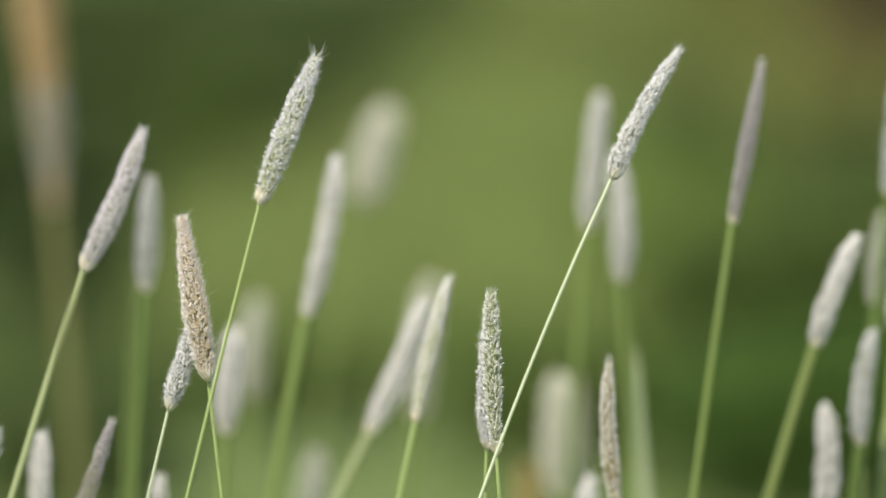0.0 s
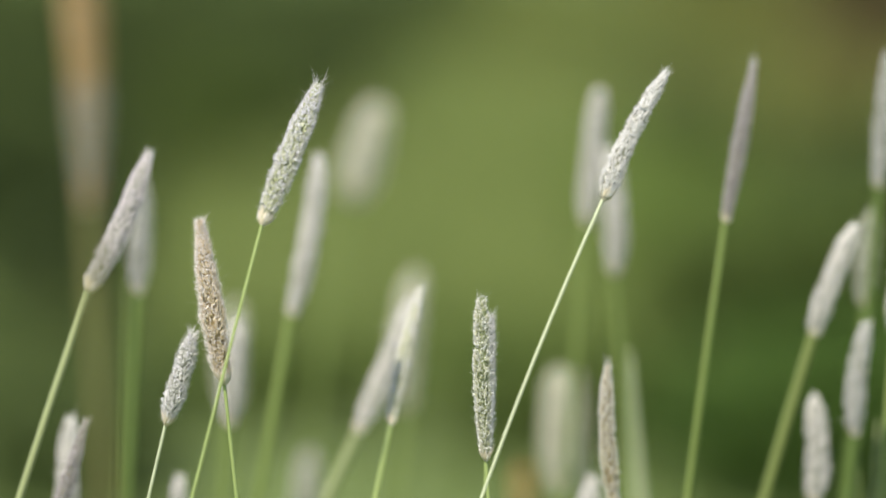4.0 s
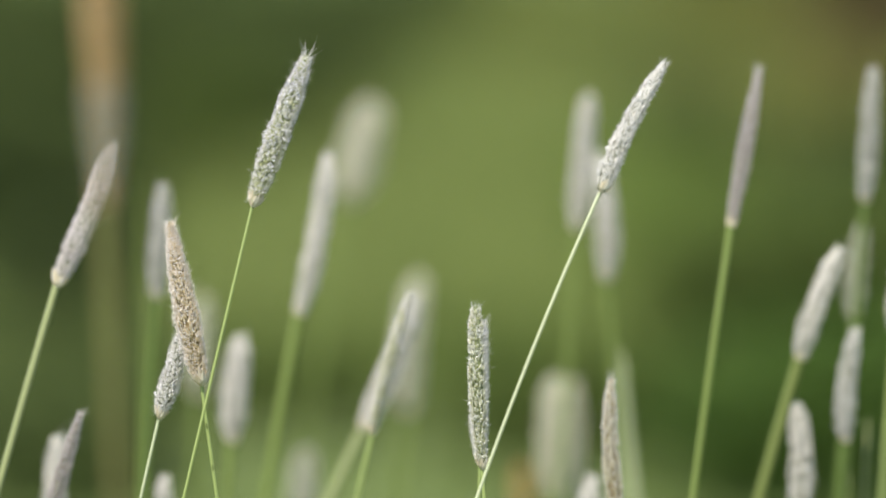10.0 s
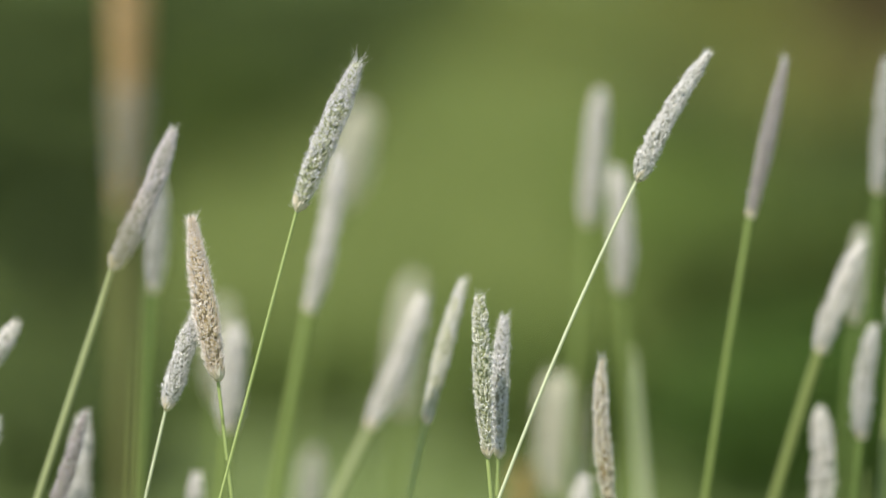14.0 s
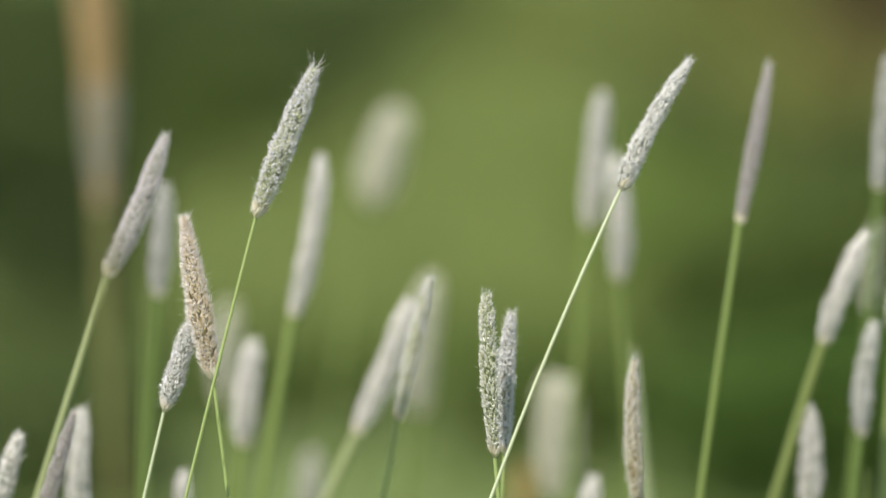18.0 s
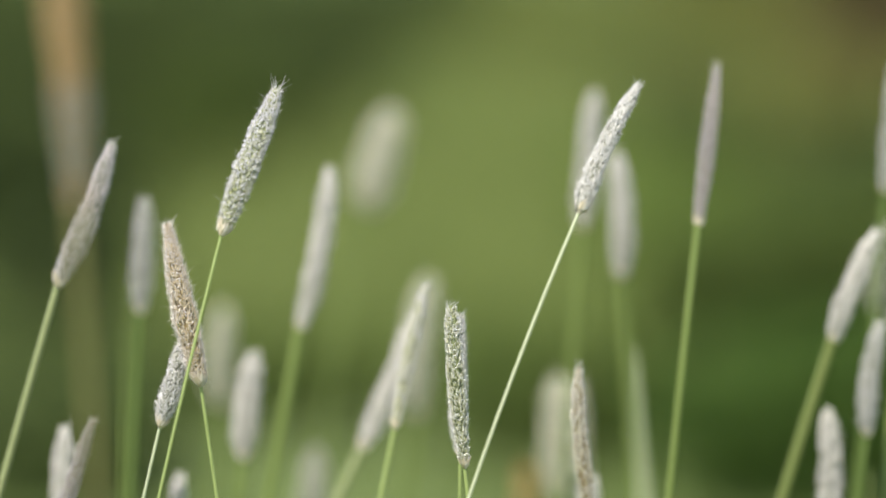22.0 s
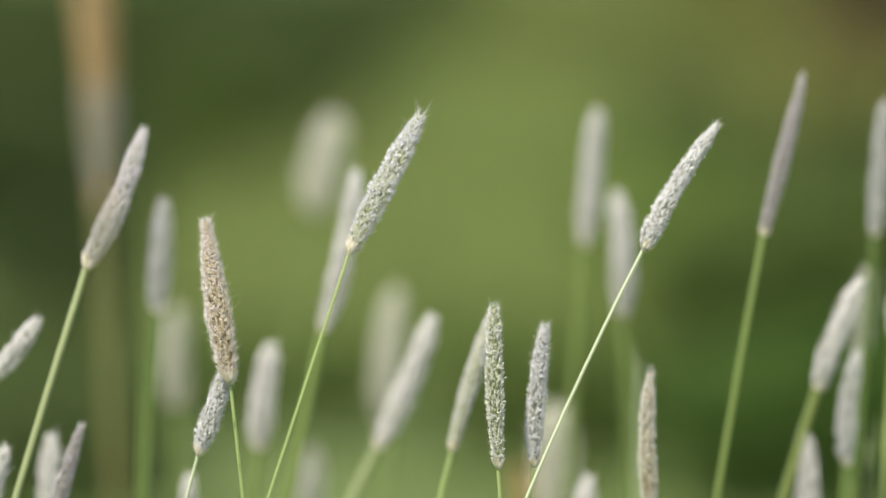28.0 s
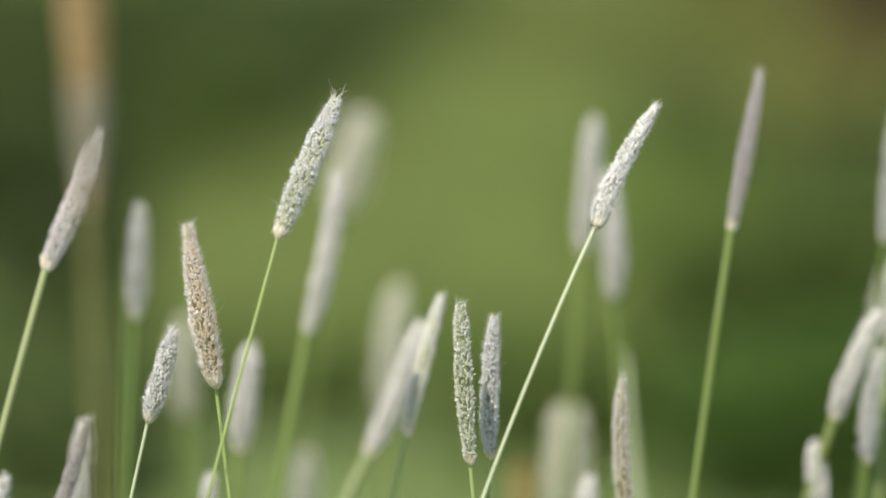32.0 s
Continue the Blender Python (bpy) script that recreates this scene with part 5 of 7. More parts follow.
    sway(plant_L, [(0, 0.0308, 0.5733, 3.1, 0), (0.5, 0.0334, 0.5715, 3.5, 0), (1, 0.0387, 0.5709, 4.3, 0), (1.5, 0.0451, 0.5709, 5.2, 0), (2, 0.0471, 0.5736, 5.5, 0), (2.5, 0.0392, 0.5743, 4.4, 0), (3, 0.0284, 0.5763, 2.8, 0), (3.5, 0.0283, 0.5733, 2.8, 0), (5.5, 0.0264, 0.5711, 2.5, 0), (6, 0.0287, 0.5730, 2.8, 0), (6.5, 0.0341, 0.5730, 3.6, 0), (7, 0.0388, 0.5711, 4.3, 0), (7.5, 0.0377, 0.5711, 4.2, 0), (8, 0.0308, 0.5723, 3.1, 0), (8.5, 0.0264, 0.5723, 2.5, 0), (9, 0.0287, 0.5711, 2.8, 0), (9.5, 0.0334, 0.5707, 3.5, 0), (10, 0.0356, 0.5700, 3.8, 0)],
         [(10.5, 0.0356, 0.5711, 3.8, 0), (11, 0.0345, 0.5715, 3.7, 0), (11.5, 0.0334, 0.5748, 3.5, 0), (12, 0.0330, 0.5756, 3.5, 0), (12.5, 0.0323, 0.5748, 3.3, 0), (13, 0.0323, 0.5744, 3.3, 0), (13.5, 0.0330, 0.5727, 3.5, 0), (15.5, 0.0360, 0.5748, 3.9, 0), (16, 0.0349, 0.5763, 3.7, 0), (16.5, 0.0345, 0.5763, 3.7, 0), (17, 0.0370, 0.5759, 4.0, 0), (17.5, 0.0388, 0.5730, 4.3, 0), (18, 0.0363, 0.5704, 3.9, 0), (18.5, 0.0300, 0.5686, 3.0, 0), (19, 0.0246, 0.5686, 2.2, 0), (19.5, 0.0239, 0.5719, 2.1, 0), (20, 0.0297, 0.5741, 3.0, 0), (20.5, 0.0384, 0.5737, 4.3, 0)],
         [(21, 0.0400, 0.5690, 4.5, 0), (21.5, 0.0363, 0.5692, 3.9, 0), (22, 0.0286, 0.5638, 2.8, 0), (22.5, 0.0231, 0.5655, 2.0, 0), (23, 0.0224, 0.5642, 1.9, 0), (23.5, 0.0246, 0.5660, 2.2, 0), (24, 0.0279, 0.5664, 2.7, 0), (24.5, 0.0290, 0.5664, 2.9, 0), (25, 0.0279, 0.5664, 2.7, 0), (25.5, 0.0256, 0.5660, 2.4, 0), (26, 0.0225, 0.5628, 1.9, 0), (26.5, 0.0208, 0.5623, 1.7, 0), (28.5, 0.0384, 0.5651, 4.3, 0), (29, 0.0380, 0.5671, 4.2, 0), (29.5, 0.0299, 0.5688, 3.0, 0), (30, 0.0215, 0.5695, 1.7, 0), (30.5, 0.0218, 0.5664, 1.8, 0), (31, 0.0242, 0.5628, 2.2, 0)],
         [(31.5, 0.0260, 0.5623, 2.4, 0), (32, 0.0267, 0.5618, 2.6, 0)])
    sway(plant_M, [(0, 0.1691, 0.5162, 22.2, 0), (0.5, 0.1688, 0.5175, 22.2, 0), (1, 0.1670, 0.5179, 21.9, 0), (1.5, 0.1680, 0.5191, 22.1, 0), (2, 0.1691, 0.5184, 22.2, 0), (2.5, 0.1691, 0.5188, 22.2, 0), (3, 0.1680, 0.5175, 22.1, 0), (3.5, 0.1642, 0.5162, 21.5, 0), (5.5, 0.1673, 0.5175, 22.0, 0), (6, 0.1688, 0.5188, 22.2, 0), (6.5, 0.1673, 0.5184, 22.0, 0), (7, 0.1638, 0.5168, 21.4, 0), (7.5, 0.1627, 0.5168, 21.3, 0), (8, 0.1648, 0.5154, 21.6, 0), (8.5, 0.1659, 0.5147, 21.8, 0), (9, 0.1645, 0.5164, 21.5, 0), (9.5, 0.1645, 0.5164, 21.5, 0), (10, 0.1663, 0.5175, 21.8, 0)],
         [(10.5, 0.1655, 0.5184, 21.7, 0), (11, 0.1623, 0.5175, 21.2, 0), (11.5, 0.1634, 0.5175, 21.4, 0), (12, 0.1642, 0.5164, 21.5, 0), (12.5, 0.1677, 0.5164, 22.0, 0), (13, 0.1713, 0.5164, 22.6, 0), (13.5, 0.1691, 0.5172, 22.2, 0), (15.5, 0.1701, 0.5194, 22.4, 0), (16, 0.1721, 0.5198, 22.7, 0), (16.5, 0.1717, 0.5205, 22.6, 0), (17, 0.1677, 0.5191, 22.0, 0), (17.5, 0.1638, 0.5175, 21.4, 0), (18, 0.1638, 0.5158, 21.4, 0), (18.5, 0.1663, 0.5158, 21.8, 0), (19, 0.1670, 0.5164, 21.9, 0), (19.5, 0.1667, 0.5194, 21.9, 0), (20, 0.1677, 0.5184, 22.0, 0), (20.5, 0.1713, 0.5158, 22.6, 0)],
         [(21, 0.1731, 0.5114, 22.8, 0), (21.5, 0.1721, 0.5096, 22.7, 0), (22, 0.1659, 0.5091, 21.8, 0), (22.5, 0.1576, 0.5129, 20.5, 0), (23, 0.1551, 0.5147, 20.2, 0), (23.5, 0.1580, 0.5136, 20.6, 0), (24, 0.1634, 0.5110, 21.4, 0), (24.5, 0.1666, 0.5107, 21.9, 0), (25, 0.1652, 0.5125, 21.7, 0), (25.5, 0.1597, 0.5143, 20.8, 0), (26, 0.1562, 0.5129, 20.3, 0), (26.5, 0.1543, 0.5074, 20.0, 0), (28.5, 0.1756, 0.5107, 23.2, 0), (29, 0.1680, 0.5114, 22.1, 0), (29.5, 0.1590, 0.5114, 20.7, 0), (30, 0.1547, 0.5107, 20.1, 0), (30.5, 0.1587, 0.5107, 20.7, 0), (31, 0.1659, 0.5091, 21.8, 0)],
         [(31.5, 0.1687, 0.5074, 22.2, 0), (32, 0.1684, 0.5066, 22.1, 0)])
    sway(plant_N, [(0, 0.1212, 0.5567, 20.7, 0), (0.5, 0.1202, 0.5574, 20.5, 0), (1, 0.1194, 0.5585, 20.4, 0), (1.5, 0.1198, 0.5592, 20.5, 0), (2, 0.1205, 0.5581, 20.6, 0), (2.5, 0.1205, 0.5581, 20.6, 0), (3, 0.1205, 0.5592, 20.6, 0), (3.5, 0.1205, 0.5613, 20.6, 0), (5.5, 0.1195, 0.5560, 20.4, 0), (6, 0.1178, 0.5533, 20.2, 0), (6.5, 0.1164, 0.5514, 20.0, 0), (7, 0.1153, 0.5538, 19.8, 0), (7.5, 0.1156, 0.5592, 19.9, 0), (8, 0.1181, 0.5613, 20.2, 0), (8.5, 0.1205, 0.5599, 20.6, 0), (9, 0.1206, 0.5550, 20.6, 0), (9.5, 0.1182, 0.5514, 20.2, 0), (10, 0.1149, 0.5511, 19.7, 0)],
         [(10.5, 0.1133, 0.5511, 19.5, 0), (11, 0.1139, 0.5518, 19.6, 0), (11.5, 0.1149, 0.5500, 19.7, 0), (12, 0.1164, 0.5487, 20.0, 0), (12.5, 0.1175, 0.5508, 20.1, 0), (13, 0.1198, 0.5538, 20.5, 0), (13.5, 0.1237, 0.5538, 21.1, 0), (15.5, 0.1189, 0.5553, 20.3, 0), (16, 0.1192, 0.5567, 20.4, 0), (16.5, 0.1215, 0.5567, 20.8, 0), (17, 0.1235, 0.5567, 21.0, 0), (17.5, 0.1244, 0.5560, 21.2, 0), (18, 0.1244, 0.5578, 21.2, 0), (18.5, 0.1231, 0.5596, 21.0, 0), (19, 0.1198, 0.5560, 20.5, 0), (19.5, 0.1178, 0.5536, 20.2, 0), (20, 0.1149, 0.5533, 19.7, 0), (20.5, 0.1135, 0.5563, 19.5, 0)],
         [(21, 0.1170, 0.5588, 20.1, 0), (21.5, 0.1240, 0.5621, 21.1, 0), (22, 0.1283, 0.5588, 21.8, 0), (22.5, 0.1258, 0.5571, 21.4, 0), (23, 0.1139, 0.5538, 19.6, 0), (23.5, 0.1041, 0.5496, 18.1, 0), (24, 0.1024, 0.5458, 17.8, 0), (24.5, 0.1087, 0.5446, 18.8, 0), (25, 0.1193, 0.5464, 20.4, 0), (25.5, 0.1261, 0.5483, 21.5, 0), (26, 0.1251, 0.5514, 21.3, 0), (26.5, 0.1180, 0.5425, 20.2, 0), (28.5, 0.1285, 0.5386, 21.8, 0), (29, 0.1380, 0.5425, 23.2, 0), (29.5, 0.1418, 0.5458, 23.8, 0), (30, 0.1331, 0.5411, 22.5, 0), (30.5, 0.1238, 0.5408, 21.1, 0), (31, 0.1184, 0.5340, 20.2, 0)],
         [(31.5, 0.1219, 0.5278, 20.8, 0), (32, 0.1293, 0.5265, 21.9, 0)])
    sway(plant_O, [(0, 0.0053, 0.4884, -0.3, 0), (0.5, 0.0035, 0.4908, -0.6, 0), (1, 0.0007, 0.4894, -1.0, 0), (1.5, -0.0007, 0.4865, -1.3, 0), (2, 0.0014, 0.4880, -0.9, 0), (2.5, 0.0024, 0.4901, -0.8, 0), (3, 0.0021, 0.4905, -0.8, 0), (3.5, 0.0007, 0.4922, -1.0, 0), (5.5, 0.0046, 0.4890, -0.4, 0), (6, 0.0032, 0.4872, -0.7, 0), (6.5, -0.0028, 0.4872, -1.6, 0), (7, -0.0064, 0.4876, -2.1, 0), (7.5, -0.0025, 0.4912, -1.5, 0), (8, 0.0049, 0.4887, -0.4, 0), (8.5, 0.0070, 0.4880, -0.1, 0), (9, 0.0021, 0.4862, -0.8, 0), (9.5, -0.0032, 0.4868, -1.6, 0), (10, -0.0050, 0.4887, -1.9, 0)],
         [(10.5, -0.0004, 0.4908, -1.2, 0), (11, 0.0032, 0.4830, -0.7, 0), (11.5, 0.0012, 0.4805, -1.0, 0), (12, -0.0049, 0.4837, -1.9, 0), (12.5, -0.0064, 0.4872, -2.1, 0), (13, -0.0018, 0.4894, -1.4, 0), (13.5, 0.0046, 0.4865, -0.4, 0), (15.5, -0.0025, 0.4890, -1.5, 0), (16, -0.0011, 0.4884, -1.3, 0), (16.5, 0.0014, 0.4865, -0.9, 0), (17, 0.0025, 0.4855, -0.8, 0), (17.5, 0.0004, 0.4884, -1.1, 0), (18, -0.0014, 0.4894, -1.4, 0), (18.5, 0.0007, 0.4897, -1.0, 0), (19, 0.0032, 0.4894, -0.7, 0), (19.5, 0.0014, 0.4855, -0.9, 0), (20, -0.0036, 0.4862, -1.7, 0), (20.5, -0.0071, 0.4880, -2.2, 0)],
         [(21, -0.0040, 0.4890, -1.7, 0), (21.5, 0.0028, 0.4890, -0.7, 0), (22, 0.0064, 0.4862, -0.2, 0), (22.5, 0.0053, 0.4876, -0.3, 0), (23, 0.0004, 0.4876, -1.1, 0), (23.5, -0.0061, 0.4872, -2.1, 0), (24, -0.0095, 0.4833, -2.6, 0), (24.5, -0.0077, 0.4797, -2.3, 0), (25, -0.0035, 0.4815, -1.7, 0), (25.5, -0.0004, 0.4851, -1.2, 0), (26, -0.0021, 0.4840, -1.5, 0), (26.5, -0.0056, 0.4801, -2.0, 0), (28.5, -0.0016, 0.4783, -1.4, 0), (29, -0.0013, 0.4797, -1.4, 0), (29.5, 0.0008, 0.4811, -1.0, 0), (30, 0.0018, 0.4797, -0.9, 0), (30.5, -0.0007, 0.4797, -1.3, 0), (31, -0.0039, 0.4786, -1.7, 0)],
         [(31.5, -0.0010, 0.4751, -1.3, 0), (32, 0.0015, 0.4732, -0.9, 0)])
    sway(plant_P, [(0, 0.0358, 0.5174, 6.4, 0), (0.5, 0.0336, 0.5184, 6.0, 0), (1, 0.0336, 0.5184, 6.0, 0), (1.5, 0.0350, 0.5199, 6.2, 0), (2, 0.0340, 0.5195, 6.1, 0), (2.5, 0.0332, 0.5192, 6.0, 0), (3, 0.0332, 0.5192, 6.0, 0), (3.5, 0.0336, 0.5206, 6.0, 0), (5.5, 0.0336, 0.5202, 6.0, 0), (6, 0.0312, 0.5192, 5.7, 0), (6.5, 0.0298, 0.5184, 5.4, 0), (7, 0.0302, 0.5166, 5.5, 0), (7.5, 0.0316, 0.5195, 5.7, 0), (8, 0.0318, 0.5202, 5.8, 0), (8.5, 0.0332, 0.5180, 6.0, 0), (9, 0.0347, 0.5180, 6.2, 0), (9.5, 0.0316, 0.5163, 5.7, 0), (10, 0.0298, 0.5180, 5.4, 0)],
         [(10.5, 0.0316, 0.5170, 5.7, 0), (11, 0.0323, 0.5142, 5.8, 0), (11.5, 0.0313, 0.5127, 5.7, 0), (12, 0.0305, 0.5138, 5.6, 0), (12.5, 0.0302, 0.5166, 5.5, 0), (13, 0.0318, 0.5184, 5.8, 0), (13.5, 0.0372, 0.5192, 6.6, 0), (15.5, 0.0316, 0.5199, 5.7, 0), (16, 0.0322, 0.5209, 5.8, 0), (16.5, 0.0332, 0.5202, 6.0, 0), (17, 0.0344, 0.5199, 6.1, 0), (17.5, 0.0361, 0.5199, 6.4, 0), (18, 0.0364, 0.5206, 6.5, 0), (18.5, 0.0340, 0.5206, 6.1, 0), (19, 0.0329, 0.5206, 5.9, 0), (19.5, 0.0326, 0.5188, 5.9, 0), (20, 0.0298, 0.5184, 5.4, 0), (20.5, 0.0287, 0.5188, 5.3, 0)],
         [(21, 0.0330, 0.5195, 5.9, 0), (21.5, 0.0382, 0.5202, 6.7, 0), (22, 0.0386, 0.5209, 6.8, 0), (22.5, 0.0354, 0.5192, 6.3, 0), (23, 0.0298, 0.5166, 5.4, 0), (23.5, 0.0242, 0.5149, 4.6, 0), (24, 0.0221, 0.5131, 4.3, 0), (24.5, 0.0249, 0.5152, 4.7, 0), (25, 0.0305, 0.5152, 5.6, 0), (25.5, 0.0323, 0.5149, 5.8, 0), (26, 0.0295, 0.5152, 5.4, 0), (26.5, 0.0285, 0.5099, 5.2, 0), (28.5, 0.0323, 0.5085, 5.8, 0), (29, 0.0355, 0.5117, 6.3, 0), (29.5, 0.0393, 0.5131, 6.9, 0), (30, 0.0397, 0.5120, 6.9, 0), (30.5, 0.0365, 0.5113, 6.5, 0), (31, 0.0345, 0.5081, 6.1, 0)],
         [(31.5, 0.0376, 0.5063, 6.6, 0), (32, 0.0391, 0.5095, 6.8, 0)])
    sway(plant_Q, [(0, 0.0390, 0.6148, 4.5, 0), (0.5, 0.0377, 0.6163, 4.3, 0), (1, 0.0334, 0.6163, 3.6, 0), (1.5, 0.0327, 0.6152, 3.5, 0), (2, 0.0341, 0.6170, 3.7, 0), (2.5, 0.0359, 0.6174, 4.0, 0), (3, 0.0359, 0.6174, 4.0, 0), (3.5, 0.0351, 0.6181, 3.9, 0), (5.5, 0.0345, 0.6167, 3.8, 0), (6, 0.0338, 0.6148, 3.7, 0), (6.5, 0.0338, 0.6148, 3.7, 0), (7, 0.0338, 0.6145, 3.7, 0), (7.5, 0.0319, 0.6181, 3.4, 0), (8, 0.0319, 0.6181, 3.4, 0), (8.5, 0.0352, 0.6159, 3.9, 0), (9, 0.0359, 0.6134, 4.0, 0), (9.5, 0.0316, 0.6119, 3.4, 0), (10, 0.0292, 0.6119, 3.0, 0)],
         [(10.5, 0.0309, 0.6112, 3.3, 0), (11, 0.0331, 0.6101, 3.6, 0), (11.5, 0.0331, 0.6084, 3.6, 0), (12, 0.0302, 0.6084, 3.2, 0), (12.5, 0.0277, 0.6101, 2.8, 0), (13, 0.0294, 0.6112, 3.1, 0), (13.5, 0.0352, 0.6156, 3.9, 0), (15.5, 0.0305, 0.6152, 3.2, 0), (16, 0.0309, 0.6152, 3.3, 0), (16.5, 0.0338, 0.6170, 3.7, 0), (17, 0.0362, 0.6178, 4.1, 0), (17.5, 0.0370, 0.6170, 4.2, 0), (18, 0.0349, 0.6170, 3.9, 0), (18.5, 0.0345, 0.6156, 3.8, 0), (19, 0.0327, 0.6156, 3.5, 0), (19.5, 0.0298, 0.6145, 3.1, 0), (20, 0.0309, 0.6145, 3.3, 0), (20.5, 0.0363, 0.6134, 4.1, 0)],
         [(21, 0.0386, 0.6158, 4.4, 0), (21.5, 0.0395, 0.6158, 4.5, 0), (22, 0.0377, 0.6158, 4.3, 0), (22.5, 0.0349, 0.6156, 3.9, 0), (23, 0.0301, 0.6127, 3.2, 0), (23.5, 0.0255, 0.6109, 2.5, 0), (24, 0.0219, 0.6091, 1.9, 0), (24.5, 0.0219, 0.6084, 1.9, 0), (25, 0.0255, 0.6088, 2.5, 0), (25.5, 0.0288, 0.6094, 2.9, 0), (26, 0.0309, 0.6088, 3.3, 0), (26.5, 0.0332, 0.6068, 3.6, 0), (28.5, 0.0337, 0.5945, 3.6, 0), (29, 0.0393, 0.5926, 4.5, 0), (30, 0.0363, 0.6049, 4.1, 0), (31, 0.0396, 0.6067, 4.5, 0), (32, 0.0379, 0.5950, 4.3, 0)])
    sway(plant_Q2, [(0, 0.0444, 0.5648, 5.5, 0), (1, 0.0404, 0.5604, 4.9, 0), (2, 0.0413, 0.5648, 5.1, 0), (3, 0.0403, 0.5648, 4.9, 0), (6, 0.0378, 0.5642, 4.6, 0), (7, 0.0342, 0.5622, 4.1, 0), (8, 0.0408, 0.5635, 5.0, 0), (9, 0.0378, 0.5578, 4.6, 0), (10, 0.0355, 0.5586, 4.2, 0), (11, 0.0383, 0.5574, 4.7, 0), (12, 0.0360, 0.5513, 4.3, 0), (13, 0.0355, 0.5574, 4.2, 0), (16, 0.0355, 0.5574, 4.2, 0), (17, 0.0409, 0.5622, 5.0, 0), (18, 0.0415, 0.5610, 5.1, 0), (19, 0.0390, 0.5622, 4.8, 0), (20, 0.0328, 0.5597, 3.9, 0), (20.5, 0.0350, 0.5597, 4.2, 0)],
         [(21, 0.0405, 0.5615, 5.0, 0), (21.5, 0.0439, 0.5620, 5.5, 0), (22, 0.0449, 0.5601, 5.6, 0), (22.5, 0.0432, 0.5586, 5.4, 0), (23, 0.0324, 0.5566, 3.8, 0), (23.5, 0.0251, 0.5548, 2.7, 0), (24, 0.0244, 0.5526, 2.6, 0), (24.5, 0.0273, 0.5529, 3.1, 0), (25, 0.0337, 0.5542, 4.0, 0), (25.5, 0.0377, 0.5533, 4.6, 0), (26, 0.0347, 0.5526, 4.1, 0), (26.5, 0.0356, 0.5486, 4.2, 0), (28.5, 0.0404, 0.5404, 4.9, 0), (29, 0.0430, 0.5476, 5.3, 0), (30, 0.0470, 0.5404, 5.9, 0), (31, 0.0431, 0.5427, 5.3, 0), (32, 0.0447, 0.5404, 5.5, 0)])
    sway(plant_S, [(0, 0.0662, 0.5793, 15.0, 0), (0.5, 0.0628, 0.5800, 14.6, 0), (1, 0.0619, 0.5807, 14.5, 0), (1.5, 0.0646, 0.5800, 14.8, 0), (2, 0.0676, 0.5793, 15.2, 0), (2.5, 0.0655, 0.5800, 14.9, 0), (3, 0.0655, 0.5807, 14.9, 0), (3.5, 0.0596, 0.5807, 14.2, 0), (5.5, 0.0775, 0.5807, 16.4, 0), (6, 0.0807, 0.5807, 16.7, 0), (6.5, 0.0793, 0.5807, 16.6, 0), (7, 0.0619, 0.5807, 14.5, 0), (7.5, 0.0482, 0.5807, 12.8, 0), (8, 0.0540, 0.5807, 13.5, 0), (8.5, 0.0651, 0.5800, 14.9, 0), (9, 0.0684, 0.5793, 15.3, 0), (9.5, 0.0677, 0.5800, 15.2, 0), (10, 0.0590, 0.5807, 14.1, 0)],
         [(10.5, 0.0531, 0.5800, 13.4, 0), (11, 0.0604, 0.5793, 14.3, 0), (11.5, 0.0620, 0.5800, 14.5, 0), (12, 0.0655, 0.5807, 14.9, 0), (12.5, 0.0615, 0.5791, 14.4, 0), (13, 0.0581, 0.5773, 14.0, 0), (13.5, 0.0535, 0.5779, 13.5, 0), (16, 0.0621, 0.5807, 14.5, 0), (17, 0.0696, 0.5770, 15.4, 0), (18, 0.0705, 0.5784, 15.5, 0), (19, 0.0647, 0.5743, 14.8, 0), (20, 0.0552, 0.5705, 13.7, 0), (21, 0.0566, 0.5725, 13.8, 0), (22, 0.0682, 0.5768, 15.2, 0), (23, 0.0566, 0.5725, 13.8, 0), (24, 0.0566, 0.5738, 13.8, 0), (25, 0.0558, 0.5725, 13.7, 0), (26, 0.0494, 0.5725, 13.0, 0)],
         [(26.5, 0.0494, 0.5725, 13.0, 0), (28.5, 0.0396, 0.5743, 11.8, 0), (29, 0.0425, 0.5740, 12.1, 0), (30, 0.0732, 0.5796, 15.8, 0), (31, 0.0597, 0.5773, 14.2, 0), (32, 0.0552, 0.5755, 13.7, 0)])
